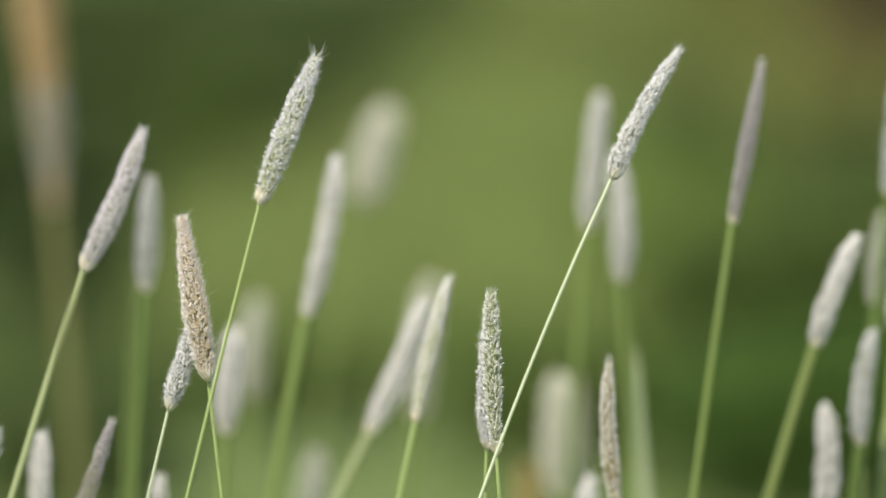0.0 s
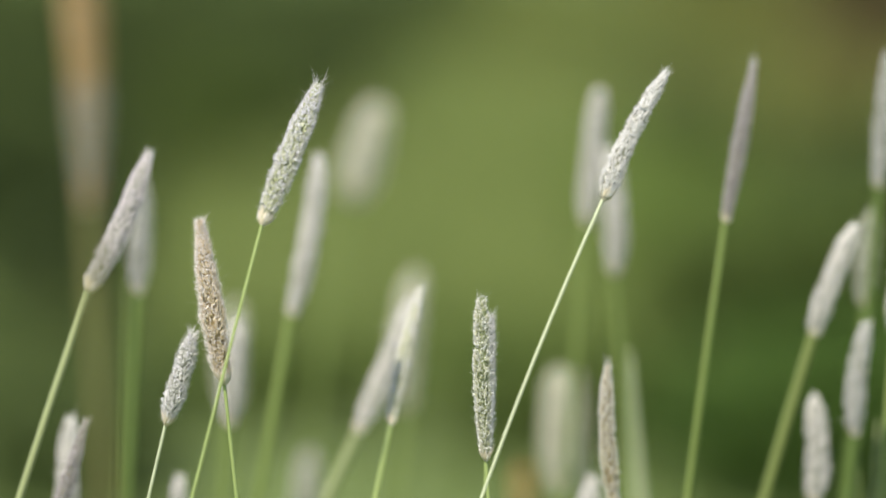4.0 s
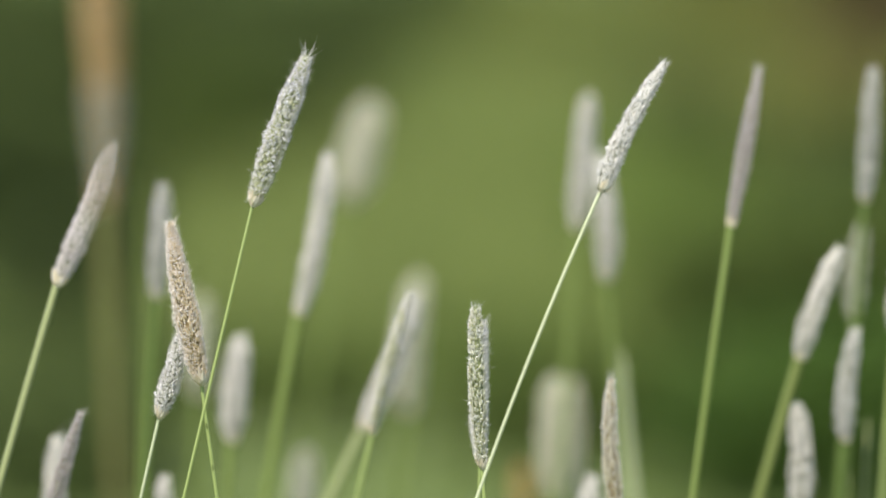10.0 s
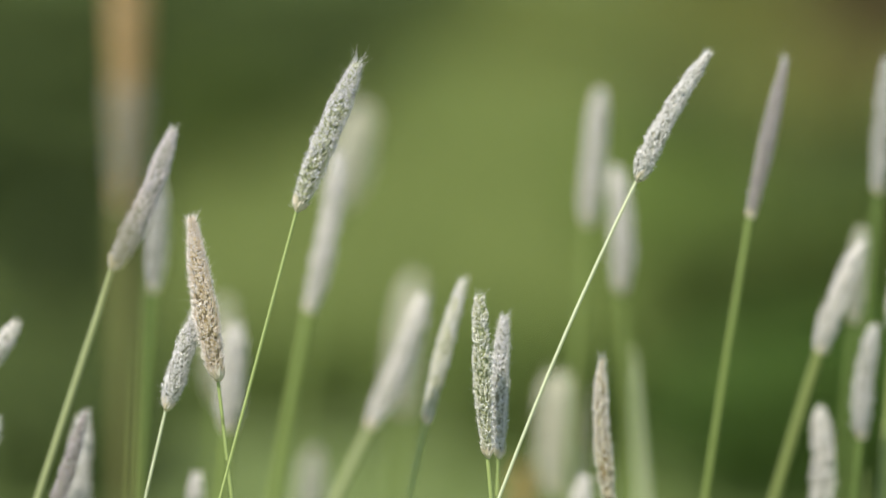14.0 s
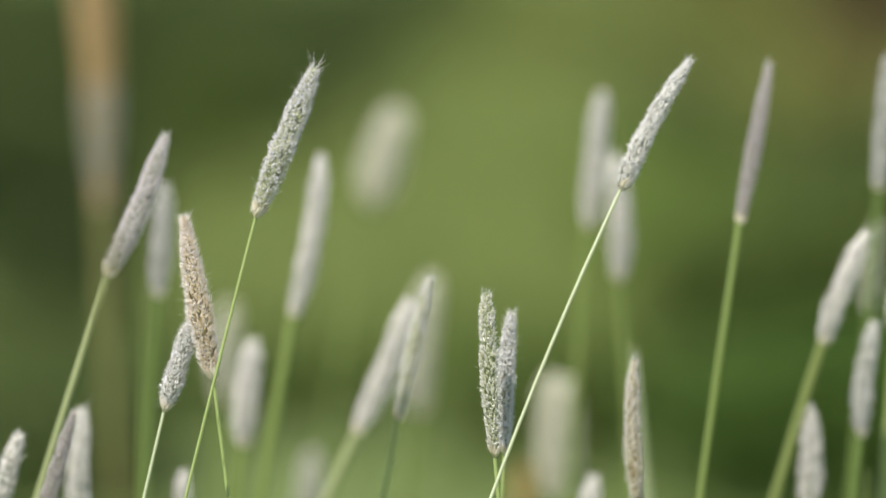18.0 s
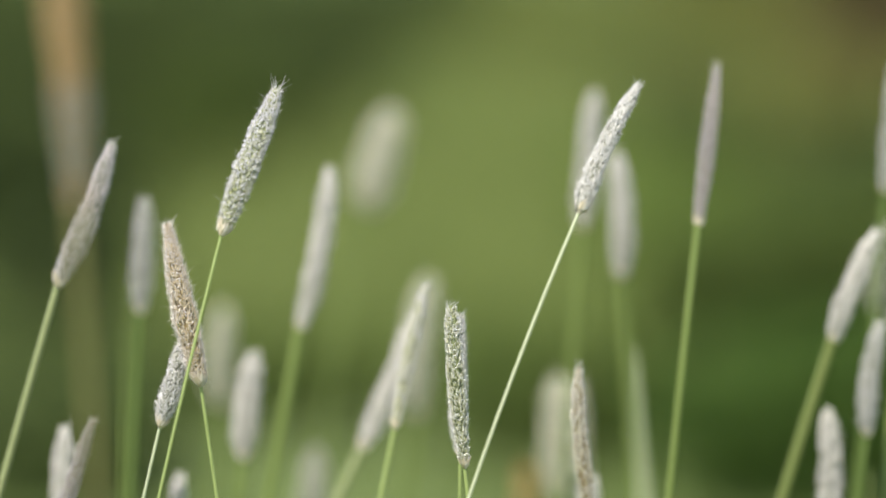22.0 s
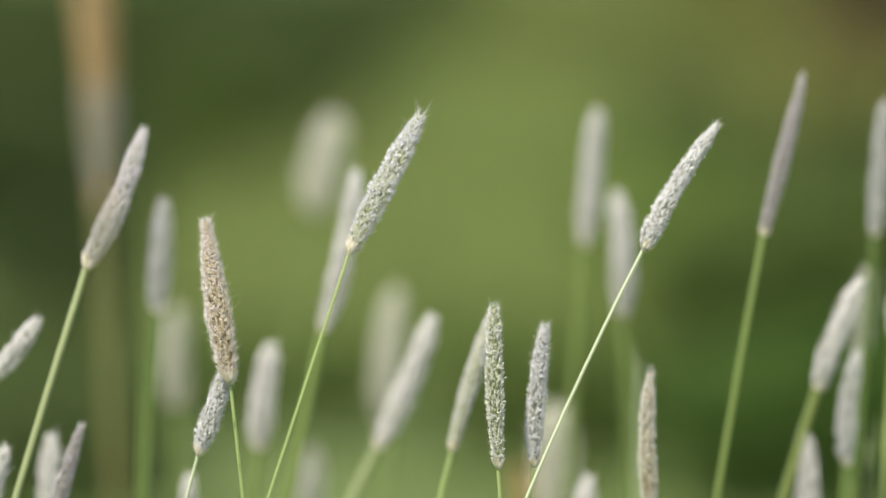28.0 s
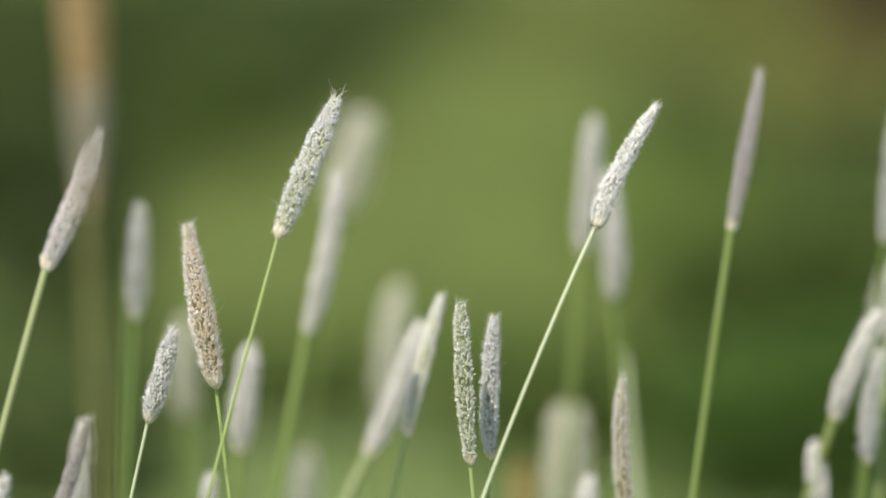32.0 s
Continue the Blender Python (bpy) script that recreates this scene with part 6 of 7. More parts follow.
    sway(plant_T, [(0, 0.0339, 0.5905, 5.4, 0), (0.5, 0.0304, 0.5894, 4.9, 0), (1, 0.0332, 0.5901, 5.2, 0), (1.5, 0.0381, 0.5913, 5.9, 0), (2, 0.0361, 0.5913, 5.7, 0), (2.5, 0.0311, 0.5905, 5.0, 0), (3, 0.0307, 0.5924, 4.9, 0), (3.5, 0.0339, 0.5937, 5.4, 0), (5.5, 0.0312, 0.5862, 5.0, 0), (6, 0.0335, 0.5874, 5.3, 0), (6.5, 0.0345, 0.5921, 5.5, 0), (7, 0.0320, 0.5917, 5.1, 0), (7.5, 0.0300, 0.5898, 4.8, 0), (8, 0.0323, 0.5894, 5.1, 0), (8.5, 0.0343, 0.5913, 5.4, 0), (9, 0.0327, 0.5905, 5.2, 0), (9.5, 0.0281, 0.5905, 4.5, 0), (10, 0.0293, 0.5898, 4.7, 0)],
         [(10.5, 0.0316, 0.5890, 5.0, 0), (11, 0.0322, 0.5909, 5.1, 0), (11.5, 0.0316, 0.5921, 5.0, 0), (12, 0.0307, 0.5878, 4.9, 0), (12.5, 0.0316, 0.5901, 5.0, 0), (13, 0.0322, 0.5924, 5.1, 0), (13.5, 0.0330, 0.5924, 5.2, 0), (15.5, 0.0350, 0.5909, 5.5, 0), (16, 0.0322, 0.5909, 5.1, 0), (16.5, 0.0320, 0.5909, 5.1, 0), (17, 0.0327, 0.5909, 5.2, 0), (17.5, 0.0334, 0.5909, 5.3, 0), (18, 0.0345, 0.5909, 5.5, 0), (18.5, 0.0334, 0.5909, 5.3, 0), (19, 0.0296, 0.5848, 4.8, 0), (19.5, 0.0257, 0.5886, 4.2, 0), (20, 0.0257, 0.5924, 4.2, 0), (20.5, 0.0342, 0.5937, 5.4, 0)],
         [(21, 0.0307, 0.5867, 4.9, 0), (21.5, 0.0330, 0.5951, 5.2, 0), (22, 0.0316, 0.5909, 5.0, 0), (22.5, 0.0312, 0.5894, 5.0, 0), (23, 0.0289, 0.5886, 4.7, 0), (23.5, 0.0257, 0.5882, 4.2, 0), (24, 0.0250, 0.5867, 4.1, 0), (24.5, 0.0270, 0.5867, 4.4, 0), (25, 0.0289, 0.5867, 4.7, 0), (25.5, 0.0284, 0.5839, 4.6, 0), (26, 0.0243, 0.5832, 4.0, 0), (26.5, 0.0246, 0.5878, 4.1, 0), (28.5, 0.0339, 0.5812, 5.4, 0), (29, 0.0307, 0.5805, 4.9, 0), (29.5, 0.0304, 0.5844, 4.9, 0), (30, 0.0307, 0.5855, 4.9, 0), (30.5, 0.0277, 0.5836, 4.5, 0), (31, 0.0254, 0.5848, 4.2, 0)],
         [(31.5, 0.0296, 0.5816, 4.8, 0), (32, 0.0316, 0.5798, 5.0, 0)])
    sway(plant_U, [(0, -0.0307, 0.5698, -3.0, 0), (1, -0.0336, 0.5635, -3.4, 0), (2, -0.0290, 0.5698, -2.7, 0), (3, -0.0339, 0.5747, -3.4, 0), (5.5, -0.0335, 0.5664, -3.4, 0), (6, -0.0357, 0.5648, -3.7, 0), (6.5, -0.0346, 0.5698, -3.5, 0), (7, -0.0328, 0.5747, -3.2, 0), (7.5, -0.0308, 0.5716, -3.0, 0), (8, -0.0344, 0.5685, -3.5, 0), (8.5, -0.0354, 0.5648, -3.6, 0), (9, -0.0341, 0.5610, -3.5, 0), (9.5, -0.0339, 0.5656, -3.4, 0), (10, -0.0372, 0.5703, -3.9, 0), (10.5, -0.0323, 0.5693, -3.2, 0), (11, -0.0357, 0.5685, -3.7, 0), (11.5, -0.0339, 0.5673, -3.4, 0), (12, -0.0357, 0.5660, -3.7, 0)],
         [(12.5, -0.0328, 0.5635, -3.3, 0), (13, -0.0344, 0.5610, -3.5, 0), (13.5, -0.0316, 0.5629, -3.1, 0), (15.5, -0.0305, 0.5707, -2.9, 0), (16, -0.0326, 0.5728, -3.2, 0), (16.5, -0.0339, 0.5706, -3.4, 0), (17, -0.0342, 0.5685, -3.5, 0), (17.5, -0.0339, 0.5693, -3.4, 0), (18, -0.0317, 0.5703, -3.1, 0), (18.5, -0.0301, 0.5710, -2.9, 0), (19, -0.0342, 0.5717, -3.5, 0), (19.5, -0.0381, 0.5701, -4.0, 0), (20, -0.0416, 0.5685, -4.5, 0), (20.5, -0.0392, 0.5677, -4.2, 0), (21, -0.0292, 0.5667, -2.8, 0), (21.5, -0.0251, 0.5691, -2.2, 0), (22, -0.0309, 0.5715, -3.0, 0), (22.5, -0.0350, 0.5700, -3.6, 0)],
         [(23, -0.0357, 0.5685, -3.7, 0), (23.5, -0.0388, 0.5681, -4.1, 0), (24, -0.0416, 0.5678, -4.5, 0), (24.5, -0.0396, 0.5687, -4.2, 0), (25, -0.0377, 0.5698, -3.9, 0), (25.5, -0.0346, 0.5687, -3.5, 0), (26, -0.0382, 0.5678, -4.0, 0), (26.5, -0.0431, 0.5657, -4.7, 0), (28.5, -0.0281, 0.5527, -2.6, 0), (29, -0.0284, 0.5635, -2.6, 0), (30, -0.0377, 0.5673, -3.9, 0), (31, -0.0384, 0.5648, -4.0, 0), (32, -0.0344, 0.5623, -3.5, 0)])
    sway(plant_V, [(0, 0.0007, 0.4562, -0.9, 0), (1, 0.0031, 0.4548, -0.6, 0), (2, 0.0067, 0.4548, -0.1, 0), (3, -0.0014, 0.4575, -1.2, 0), (6, 0.0079, 0.4589, 0.1, 0), (7, -0.0053, 0.4562, -1.7, 0), (8, 0.0007, 0.4548, -0.9, 0), (9, 0.0074, 0.4575, 0.0, 0), (10, 0.0000, 0.4548, -1.0, 0), (11, -0.0027, 0.4535, -1.3, 0), (12, 0.0021, 0.4575, -0.7, 0), (13, -0.0027, 0.4562, -1.3, 0), (16, 0.0053, 0.4575, -0.3, 0), (17, -0.0014, 0.4562, -1.2, 0), (18, -0.0014, 0.4562, -1.2, 0), (19, 0.0014, 0.4562, -0.8, 0), (20, 0.0031, 0.4468, -0.6, 0), (21, -0.0053, 0.4468, -1.7, 0)],
         [(22, 0.0014, 0.4548, -0.8, 0), (23, 0.0048, 0.4548, -0.3, 0), (24, -0.0026, 0.4503, -1.3, 0), (25, -0.0053, 0.4449, -1.7, 0), (26, -0.0067, 0.4471, -1.9, 0), (26.5, -0.0040, 0.4471, -1.5, 0), (28.5, -0.0026, 0.4390, -1.3, 0), (29, -0.0026, 0.4362, -1.3, 0), (30, -0.0013, 0.4444, -1.2, 0), (31, 0.0067, 0.4524, -0.1, 0), (32, 0.0027, 0.4417, -0.6, 0)])
    sway(plant_V2, [(0, 0.0066, 0.4488, 0.6, 0), (1, 0.0090, 0.4473, 0.9, 0), (2, 0.0125, 0.4473, 1.4, 0), (3, 0.0044, 0.4502, 0.3, 0), (6, 0.0139, 0.4514, 1.5, 0), (7, 0.0004, 0.4488, -0.2, 0), (8, 0.0066, 0.4473, 0.6, 0), (9, 0.0132, 0.4502, 1.5, 0), (10, 0.0058, 0.4473, 0.5, 0), (11, 0.0030, 0.4460, 0.1, 0), (12, 0.0079, 0.4502, 0.8, 0), (13, 0.0030, 0.4488, 0.1, 0), (16, 0.0112, 0.4502, 1.2, 0), (17, 0.0044, 0.4488, 0.3, 0), (18, 0.0044, 0.4488, 0.3, 0), (19, 0.0072, 0.4488, 0.7, 0), (20, 0.0091, 0.4392, 0.9, 0), (21, 0.0004, 0.4392, -0.2, 0)],
         [(22, 0.0072, 0.4473, 0.7, 0), (23, 0.0106, 0.4473, 1.1, 0), (24, 0.0031, 0.4427, 0.1, 0), (25, 0.0004, 0.4373, -0.2, 0), (26, -0.0009, 0.4394, -0.4, 0), (26.5, 0.0018, 0.4394, -0.0, 0), (28.5, 0.0031, 0.4313, 0.1, 0), (29, 0.0031, 0.4285, 0.1, 0), (30, 0.0045, 0.4367, 0.3, 0), (31, 0.0125, 0.4449, 1.4, 0), (32, 0.0086, 0.4340, 0.8, 0)])
    sway(plant_W, [(0, 0.0350, 0.5130, 5.3, 0), (0.5, 0.0374, 0.5124, 5.7, 0), (1, 0.0410, 0.5117, 6.2, 0), (1.5, 0.0426, 0.5153, 6.4, 0), (2, 0.0412, 0.5154, 5.9, 0), (2.5, 0.0357, 0.5183, 5.4, 0), (3, 0.0334, 0.5154, 5.1, 0), (3.5, 0.0371, 0.5164, 5.6, 0), (5.5, 0.0327, 0.5157, 5.0, 0), (6, 0.0363, 0.5154, 5.5, 0), (6.5, 0.0405, 0.5164, 6.1, 0), (7, 0.0421, 0.5117, 6.4, 0), (7.5, 0.0396, 0.5157, 6.0, 0), (8, 0.0350, 0.5106, 5.3, 0), (8.5, 0.0342, 0.5127, 5.2, 0), (9, 0.0362, 0.5117, 5.5, 0), (9.5, 0.0386, 0.5135, 5.9, 0), (10, 0.0374, 0.5093, 5.7, 0)],
         [(10.5, 0.0336, 0.5115, 5.5, 0), (11, 0.0350, 0.5117, 5.3, 0), (11.5, 0.0346, 0.5171, 5.3, 0), (12, 0.0319, 0.5154, 4.9, 0), (12.5, 0.0327, 0.5167, 5.0, 0), (13, 0.0310, 0.5154, 4.7, 0), (13.5, 0.0361, 0.5139, 5.5, 0), (15.5, 0.0342, 0.5145, 5.2, 0), (16, 0.0343, 0.5177, 5.2, 0), (16.5, 0.0339, 0.5197, 5.2, 0), (17, 0.0406, 0.5154, 6.1, 0), (17.5, 0.0419, 0.5124, 6.3, 0), (18, 0.0421, 0.5077, 6.4, 0), (18.5, 0.0313, 0.5057, 4.8, 0), (19, 0.0290, 0.5106, 4.5, 0), (19.5, 0.0272, 0.5145, 4.2, 0), (20, 0.0334, 0.5154, 5.1, 0), (20.5, 0.0413, 0.5160, 6.0, 0)],
         [(21, 0.0453, 0.5106, 6.6, 0), (21.5, 0.0453, 0.5049, 6.6, 0), (22, 0.0421, 0.5021, 6.4, 0), (22.5, 0.0364, 0.5046, 5.5, 0), (23, 0.0310, 0.5070, 4.7, 0), (23.5, 0.0264, 0.5061, 4.1, 0), (24, 0.0290, 0.5057, 4.5, 0), (24.5, 0.0313, 0.5046, 4.8, 0), (25, 0.0395, 0.5057, 5.9, 0), (25.5, 0.0357, 0.5057, 5.4, 0), (26, 0.0302, 0.5082, 4.6, 0), (26.5, 0.0255, 0.5082, 3.9, 0), (28.5, 0.0529, 0.5057, 8.0, 0), (29, 0.0524, 0.5077, 7.9, 0), (30, 0.0290, 0.5057, 4.5, 0), (31, 0.0242, 0.5045, 3.8, 0), (32, 0.0410, 0.5057, 6.2, 0)])
    sway(plant_X, [(0, 0.0376, 0.4897, 5.0, 0), (1, 0.0195, 0.4924, 2.7, 0), (2, 0.0166, 0.4883, 2.4, 0), (3, 0.0335, 0.4868, 4.5, 0), (6, 0.0097, 0.4868, 1.5, 0), (7, 0.0138, 0.4826, 2.0, 0), (8, 0.0124, 0.4784, 1.9, 0), (9, 0.0264, 0.4868, 3.6, 0), (10, 0.0125, 0.4897, 1.9, 0), (11, 0.0153, 0.4868, 2.2, 0), (12, 0.0166, 0.4868, 2.4, 0), (13, 0.0236, 0.4910, 3.3, 0), (16, 0.0138, 0.4812, 2.0, 0), (17, 0.0097, 0.4812, 1.5, 0), (18, 0.0251, 0.4868, 3.4, 0), (19, 0.0292, 0.4840, 4.0, 0), (20, 0.0111, 0.4854, 1.7, 0), (21, 0.0139, 0.4910, 2.0, 0)],
         [(22, 0.0222, 0.4854, 3.1, 0), (23, 0.0054, 0.4798, 1.0, 0), (24, 0.0054, 0.4854, 1.0, 0), (25, 0.0096, 0.4798, 1.5, 0), (26, 0.0054, 0.4840, 1.0, 0), (26.5, 0.0074, 0.4883, 1.2, 0), (28.5, -0.0002, 0.4840, 0.3, 0), (29, 0.0082, 0.4868, 1.3, 0), (30, 0.0054, 0.4826, 1.0, 0), (31, 0.0068, 0.4868, 1.2, 0), (32, 0.0054, 0.4798, 1.0, 0)])
    sway(plant_Y, [(0, 0.0371, 0.4804, 6.5, 0), (1, 0.0343, 0.4774, 6.1, 0), (2, 0.0371, 0.4831, 6.5, 0), (3, 0.0288, 0.4831, 5.4, 0), (6, 0.0343, 0.4860, 6.1, 0), (7, 0.0120, 0.4831, 3.3, 0), (8, 0.0316, 0.4831, 5.8, 0), (9, 0.0441, 0.4831, 7.3, 0), (10, 0.0316, 0.4817, 5.8, 0), (11, 0.0301, 0.4831, 5.6, 0), (12, 0.0343, 0.4804, 6.1, 0), (13, 0.0288, 0.4817, 5.4, 0), (16, 0.0316, 0.4817, 5.8, 0), (17, 0.0288, 0.4831, 5.4, 0), (18, 0.0371, 0.4817, 6.5, 0), (19, 0.0414, 0.4860, 7.0, 0), (20, 0.0301, 0.4774, 5.6, 0), (21, 0.0288, 0.4804, 5.4, 0)],
         [(22, 0.0358, 0.4804, 6.3, 0), (23, 0.0343, 0.4804, 6.1, 0), (24, 0.0288, 0.4817, 5.4, 0), (25, 0.0274, 0.4774, 5.2, 0), (26, 0.0274, 0.4774, 5.2, 0), (26.5, 0.0288, 0.4774, 5.4, 0), (28.5, 0.0203, 0.4732, 4.4, 0), (29, 0.0316, 0.4719, 5.8, 0), (30, 0.0441, 0.4817, 7.3, 0), (31, 0.0343, 0.4804, 6.1, 0), (32, 0.0231, 0.4774, 4.7, 0)])
    sway(plant_Z, [(0, -0.0366, 0.6531, -5.5, 0), (1, -0.0310, 0.6531, -2.3, 0), (2, -0.0277, 0.6531, -3.1, 0), (3, -0.0253, 0.6531, -2.3, 0), (5.5, -0.0372, 0.6531, -2.7, 0), (6, -0.0415, 0.6531, -3.1, 0), (6.5, -0.0413, 0.6531, -4.2, 0), (7, -0.0326, 0.6531, -3.9, 0), (7.5, -0.0250, 0.6531, -2.9, 0), (8, -0.0294, 0.6531, -3.9, 0), (8.5, -0.0354, 0.6531, -4.5, 0), (9, -0.0342, 0.6531, -3.9, 0), (9.5, -0.0284, 0.6531, -2.8, 0), (10, -0.0221, 0.6531, -1.6, 0), (10.5, -0.0190, 0.6531, 0.2, 0), (11, -0.0188, 0.6531, 1.6, 0), (11.5, -0.0176, 0.6531, 0.9, 0), (12, -0.0221, 0.6531, -0.8, 0)],
         [(12.5, -0.0226, 0.6531, 0.2, 0), (13, -0.0205, 0.6531, 1.6, 0), (13.5, -0.0165, 0.6531, 1.7, 0), (15.5, -0.0209, 0.6531, -1.4, 0), (16, -0.0188, 0.6531, -1.6, 0), (16.5, -0.0165, 0.6531, -0.7, 0), (17, -0.0196, 0.6531, -0.8, 0), (17.5, -0.0190, 0.6531, -1.2, 0), (18, -0.0229, 0.6531, -2.3, 0), (18.5, -0.0267, 0.6531, -3.9, 0), (19, -0.0310, 0.6531, -5.5, 0), (19.5, -0.0331, 0.6531, -5.4, 0), (20, -0.0318, 0.6531, -4.7, 0), (20.5, -0.0274, 0.6531, -3.4, 0), (21, -0.0285, 0.6531, -3.1, 0), (21.5, -0.0307, 0.6531, -3.7, 0), (22, -0.0302, 0.6531, -3.9, 0), (22.5, -0.0313, 0.6531, -3.6, 0)],
         [(23, -0.0310, 0.6531, -3.1, 0), (23.5, -0.0313, 0.6531, -4.3, 0), (24, -0.0310, 0.6531, -5.5, 0), (24.5, -0.0326, 0.6531, -4.7, 0), (25, -0.0294, 0.6531, -3.1, 0), (25.5, -0.0202, 0.6531, -1.9, 0), (26, -0.0115, 0.6531, -0.8, 0), (26.5, -0.0115, 0.6531, -3.1, 0), (28.5, -0.0253, 0.6531, -2.3, 0), (29, -0.0253, 0.6531, -2.3, 0), (30, -0.0294, 0.6531, -4.7, 0), (31, -0.0269, 0.6531, -4.7, 0), (32, -0.0269, 0.6531, -2.3, 0)])
    sway(plant_AA, [(0, 0.0336, 0.4233, 6.7, 0), (1, 0.0340, 0.4233, 6.7, 0), (2, 0.0314, 0.4233, 6.4, 0), (3, 0.0309, 0.4233, 6.3, 0), (6, 0.0298, 0.4233, 6.1, 0), (7, 0.0326, 0.4233, 6.5, 0), (8, 0.0335, 0.4233, 6.6, 0), (9, 0.0337, 0.4233, 6.7, 0), (10, 0.0292, 0.4233, 6.1, 0), (11, 0.0336, 0.4233, 6.7, 0), (12, 0.0336, 0.4233, 6.7, 0), (13, 0.0321, 0.4233, 6.5, 0), (16, 0.0340, 0.4233, 6.7, 0), (17, 0.0304, 0.4233, 6.2, 0), (18, 0.0320, 0.4233, 6.4, 0), (19, 0.0336, 0.4233, 6.7, 0), (20, 0.0339, 0.4233, 6.7, 0), (21, 0.0292, 0.4233, 6.1, 0)],
         [(22, 0.0335, 0.4233, 6.6, 0), (23, 0.0336, 0.4233, 6.6, 0), (24, 0.0328, 0.4233, 6.5, 0), (25, 0.0297, 0.4233, 6.1, 0), (26, 0.0341, 0.4233, 6.7, 0), (26.5, 0.0355, 0.4233, 6.9, 0), (28.5, 0.0313, 0.4233, 6.4, 0), (29, 0.0312, 0.4233, 6.3, 0), (30, 0.0338, 0.4233, 6.7, 0), (31, 0.0338, 0.4233, 6.7, 0), (32, 0.0296, 0.4233, 6.1, 0)])
    sway(plant_BB, [(0, 0.0079, 0.4205, 1.2, 0), (1, 0.0058, 0.4205, 1.0, 0), (2, 0.0053, 0.4205, 0.9, 0), (3, 0.0056, 0.4205, 0.9, 0), (6, 0.0055, 0.4205, 0.9, 0), (7, 0.0064, 0.4205, 1.0, 0), (8, 0.0076, 0.4205, 1.2, 0), (9, 0.0048, 0.4205, 0.8, 0), (10, 0.0055, 0.4205, 0.9, 0), (11, 0.0075, 0.4205, 1.2, 0), (12, 0.0063, 0.4205, 1.0, 0), (13, 0.0052, 0.4205, 0.9, 0), (16, 0.0052, 0.4205, 0.9, 0), (17, 0.0055, 0.4205, 0.9, 0), (18, 0.0061, 0.4205, 1.0, 0), (19, 0.0081, 0.4205, 1.2, 0), (20, 0.0047, 0.4205, 0.8, 0), (21, 0.0057, 0.4205, 0.9, 0)],
         [(22, 0.0070, 0.4205, 1.1, 0), (23, 0.0069, 0.4205, 1.1, 0), (24, 0.0049, 0.4205, 0.8, 0), (25, 0.0057, 0.4205, 0.9, 0), (26, 0.0079, 0.4205, 1.2, 0), (26.5, 0.0066, 0.4205, 1.1, 0), (28.5, 0.0052, 0.4205, 0.9, 0), (29, 0.0059, 0.4205, 1.0, 0), (30, 0.0082, 0.4205, 1.3, 0), (31, 0.0047, 0.4205, 0.8, 0), (32, 0.0057, 0.4205, 1.0, 0)])
    sway(plant_DD, [(0, 0.0035, 0.4591, 1.0, 0), (1, 0.0099, 0.4596, 1.9, 0), (2, 0.0093, 0.4571, 1.8, 0), (3, 0.0069, 0.4596, 1.5, 0), (6, 0.0220, 0.4571, 3.8, 0), (7, 0.0042, 0.4596, 1.1, 0), (8, 0.0151, 0.4596, 2.7, 0), (9, 0.0093, 0.4571, 1.8, 0), (10, 0.0054, 0.4586, 1.2, 0), (11, 0.0170, 0.4596, 3.0, 0), (12, 0.0059, 0.4596, 1.3, 0), (13, 0.0202, 0.4596, 3.5, 0), (16, 0.0086, 0.4609, 1.7, 0), (17, 0.0151, 0.4609, 2.7, 0), (18, 0.0123, 0.4609, 2.3, 0), (19, 0.0158, 0.4596, 2.8, 0), (20, 0.0081, 0.4596, 1.7, 0), (21, 0.0128, 0.4596, 2.4, 0)],
         [(22, 0.0109, 0.4596, 2.1, 0), (23, 0.0099, 0.4571, 1.9, 0), (24, 0.0128, 0.4586, 2.4, 0), (25, 0.0104, 0.4548, 2.0, 0), (26, 0.0151, 0.4571, 2.7, 0), (26.5, 0.0232, 0.4596, 3.9, 0), (28.5, 0.0128, 0.4596, 2.4, 0), (29, 0.0279, 0.4596, 4.6, 0), (30, 0.0185, 0.4586, 3.2, 0), (31, -0.0007, 0.4596, 0.3, 0), (32, 0.0220, 0.4596, 3.8, 0)])
    sway(plant_EE, [(0, 0.0122, 0.4498, 1.6, 0), (1, 0.0113, 0.4498, 1.5, 0), (2, 0.0101, 0.4498, 1.3, 0), (3, 0.0135, 0.4498, 1.8, 0), (6, 0.0116, 0.4498, 1.5, 0), (7, 0.0130, 0.4498, 1.7, 0), (8, 0.0120, 0.4498, 1.6, 0), (9, 0.0094, 0.4498, 1.2, 0), (10, 0.0130, 0.4498, 1.7, 0), (11, 0.0123, 0.4498, 1.6, 0), (12, 0.0116, 0.4498, 1.5, 0), (13, 0.0097, 0.4498, 1.2, 0), (16, 0.0106, 0.4498, 1.4, 0), (17, 0.0110, 0.4498, 1.4, 0), (18, 0.0134, 0.4498, 1.8, 0), (19, 0.0119, 0.4498, 1.6, 0), (20, 0.0097, 0.4498, 1.3, 0), (21, 0.0125, 0.4498, 1.7, 0)],
         [(22, 0.0126, 0.4498, 1.7, 0), (23, 0.0117, 0.4498, 1.6, 0), (24, 0.0095, 0.4498, 1.2, 0), (25, 0.0136, 0.4498, 1.8, 0), (26, 0.0120, 0.4498, 1.6, 0), (26.5, 0.0112, 0.4498, 1.5, 0), (28.5, 0.0117, 0.4498, 1.5, 0), (29, 0.0137, 0.4498, 1.8, 0), (30, 0.0117, 0.4498, 1.6, 0), (31, 0.0101, 0.4498, 1.3, 0), (32, 0.0119, 0.4498, 1.6, 0)])
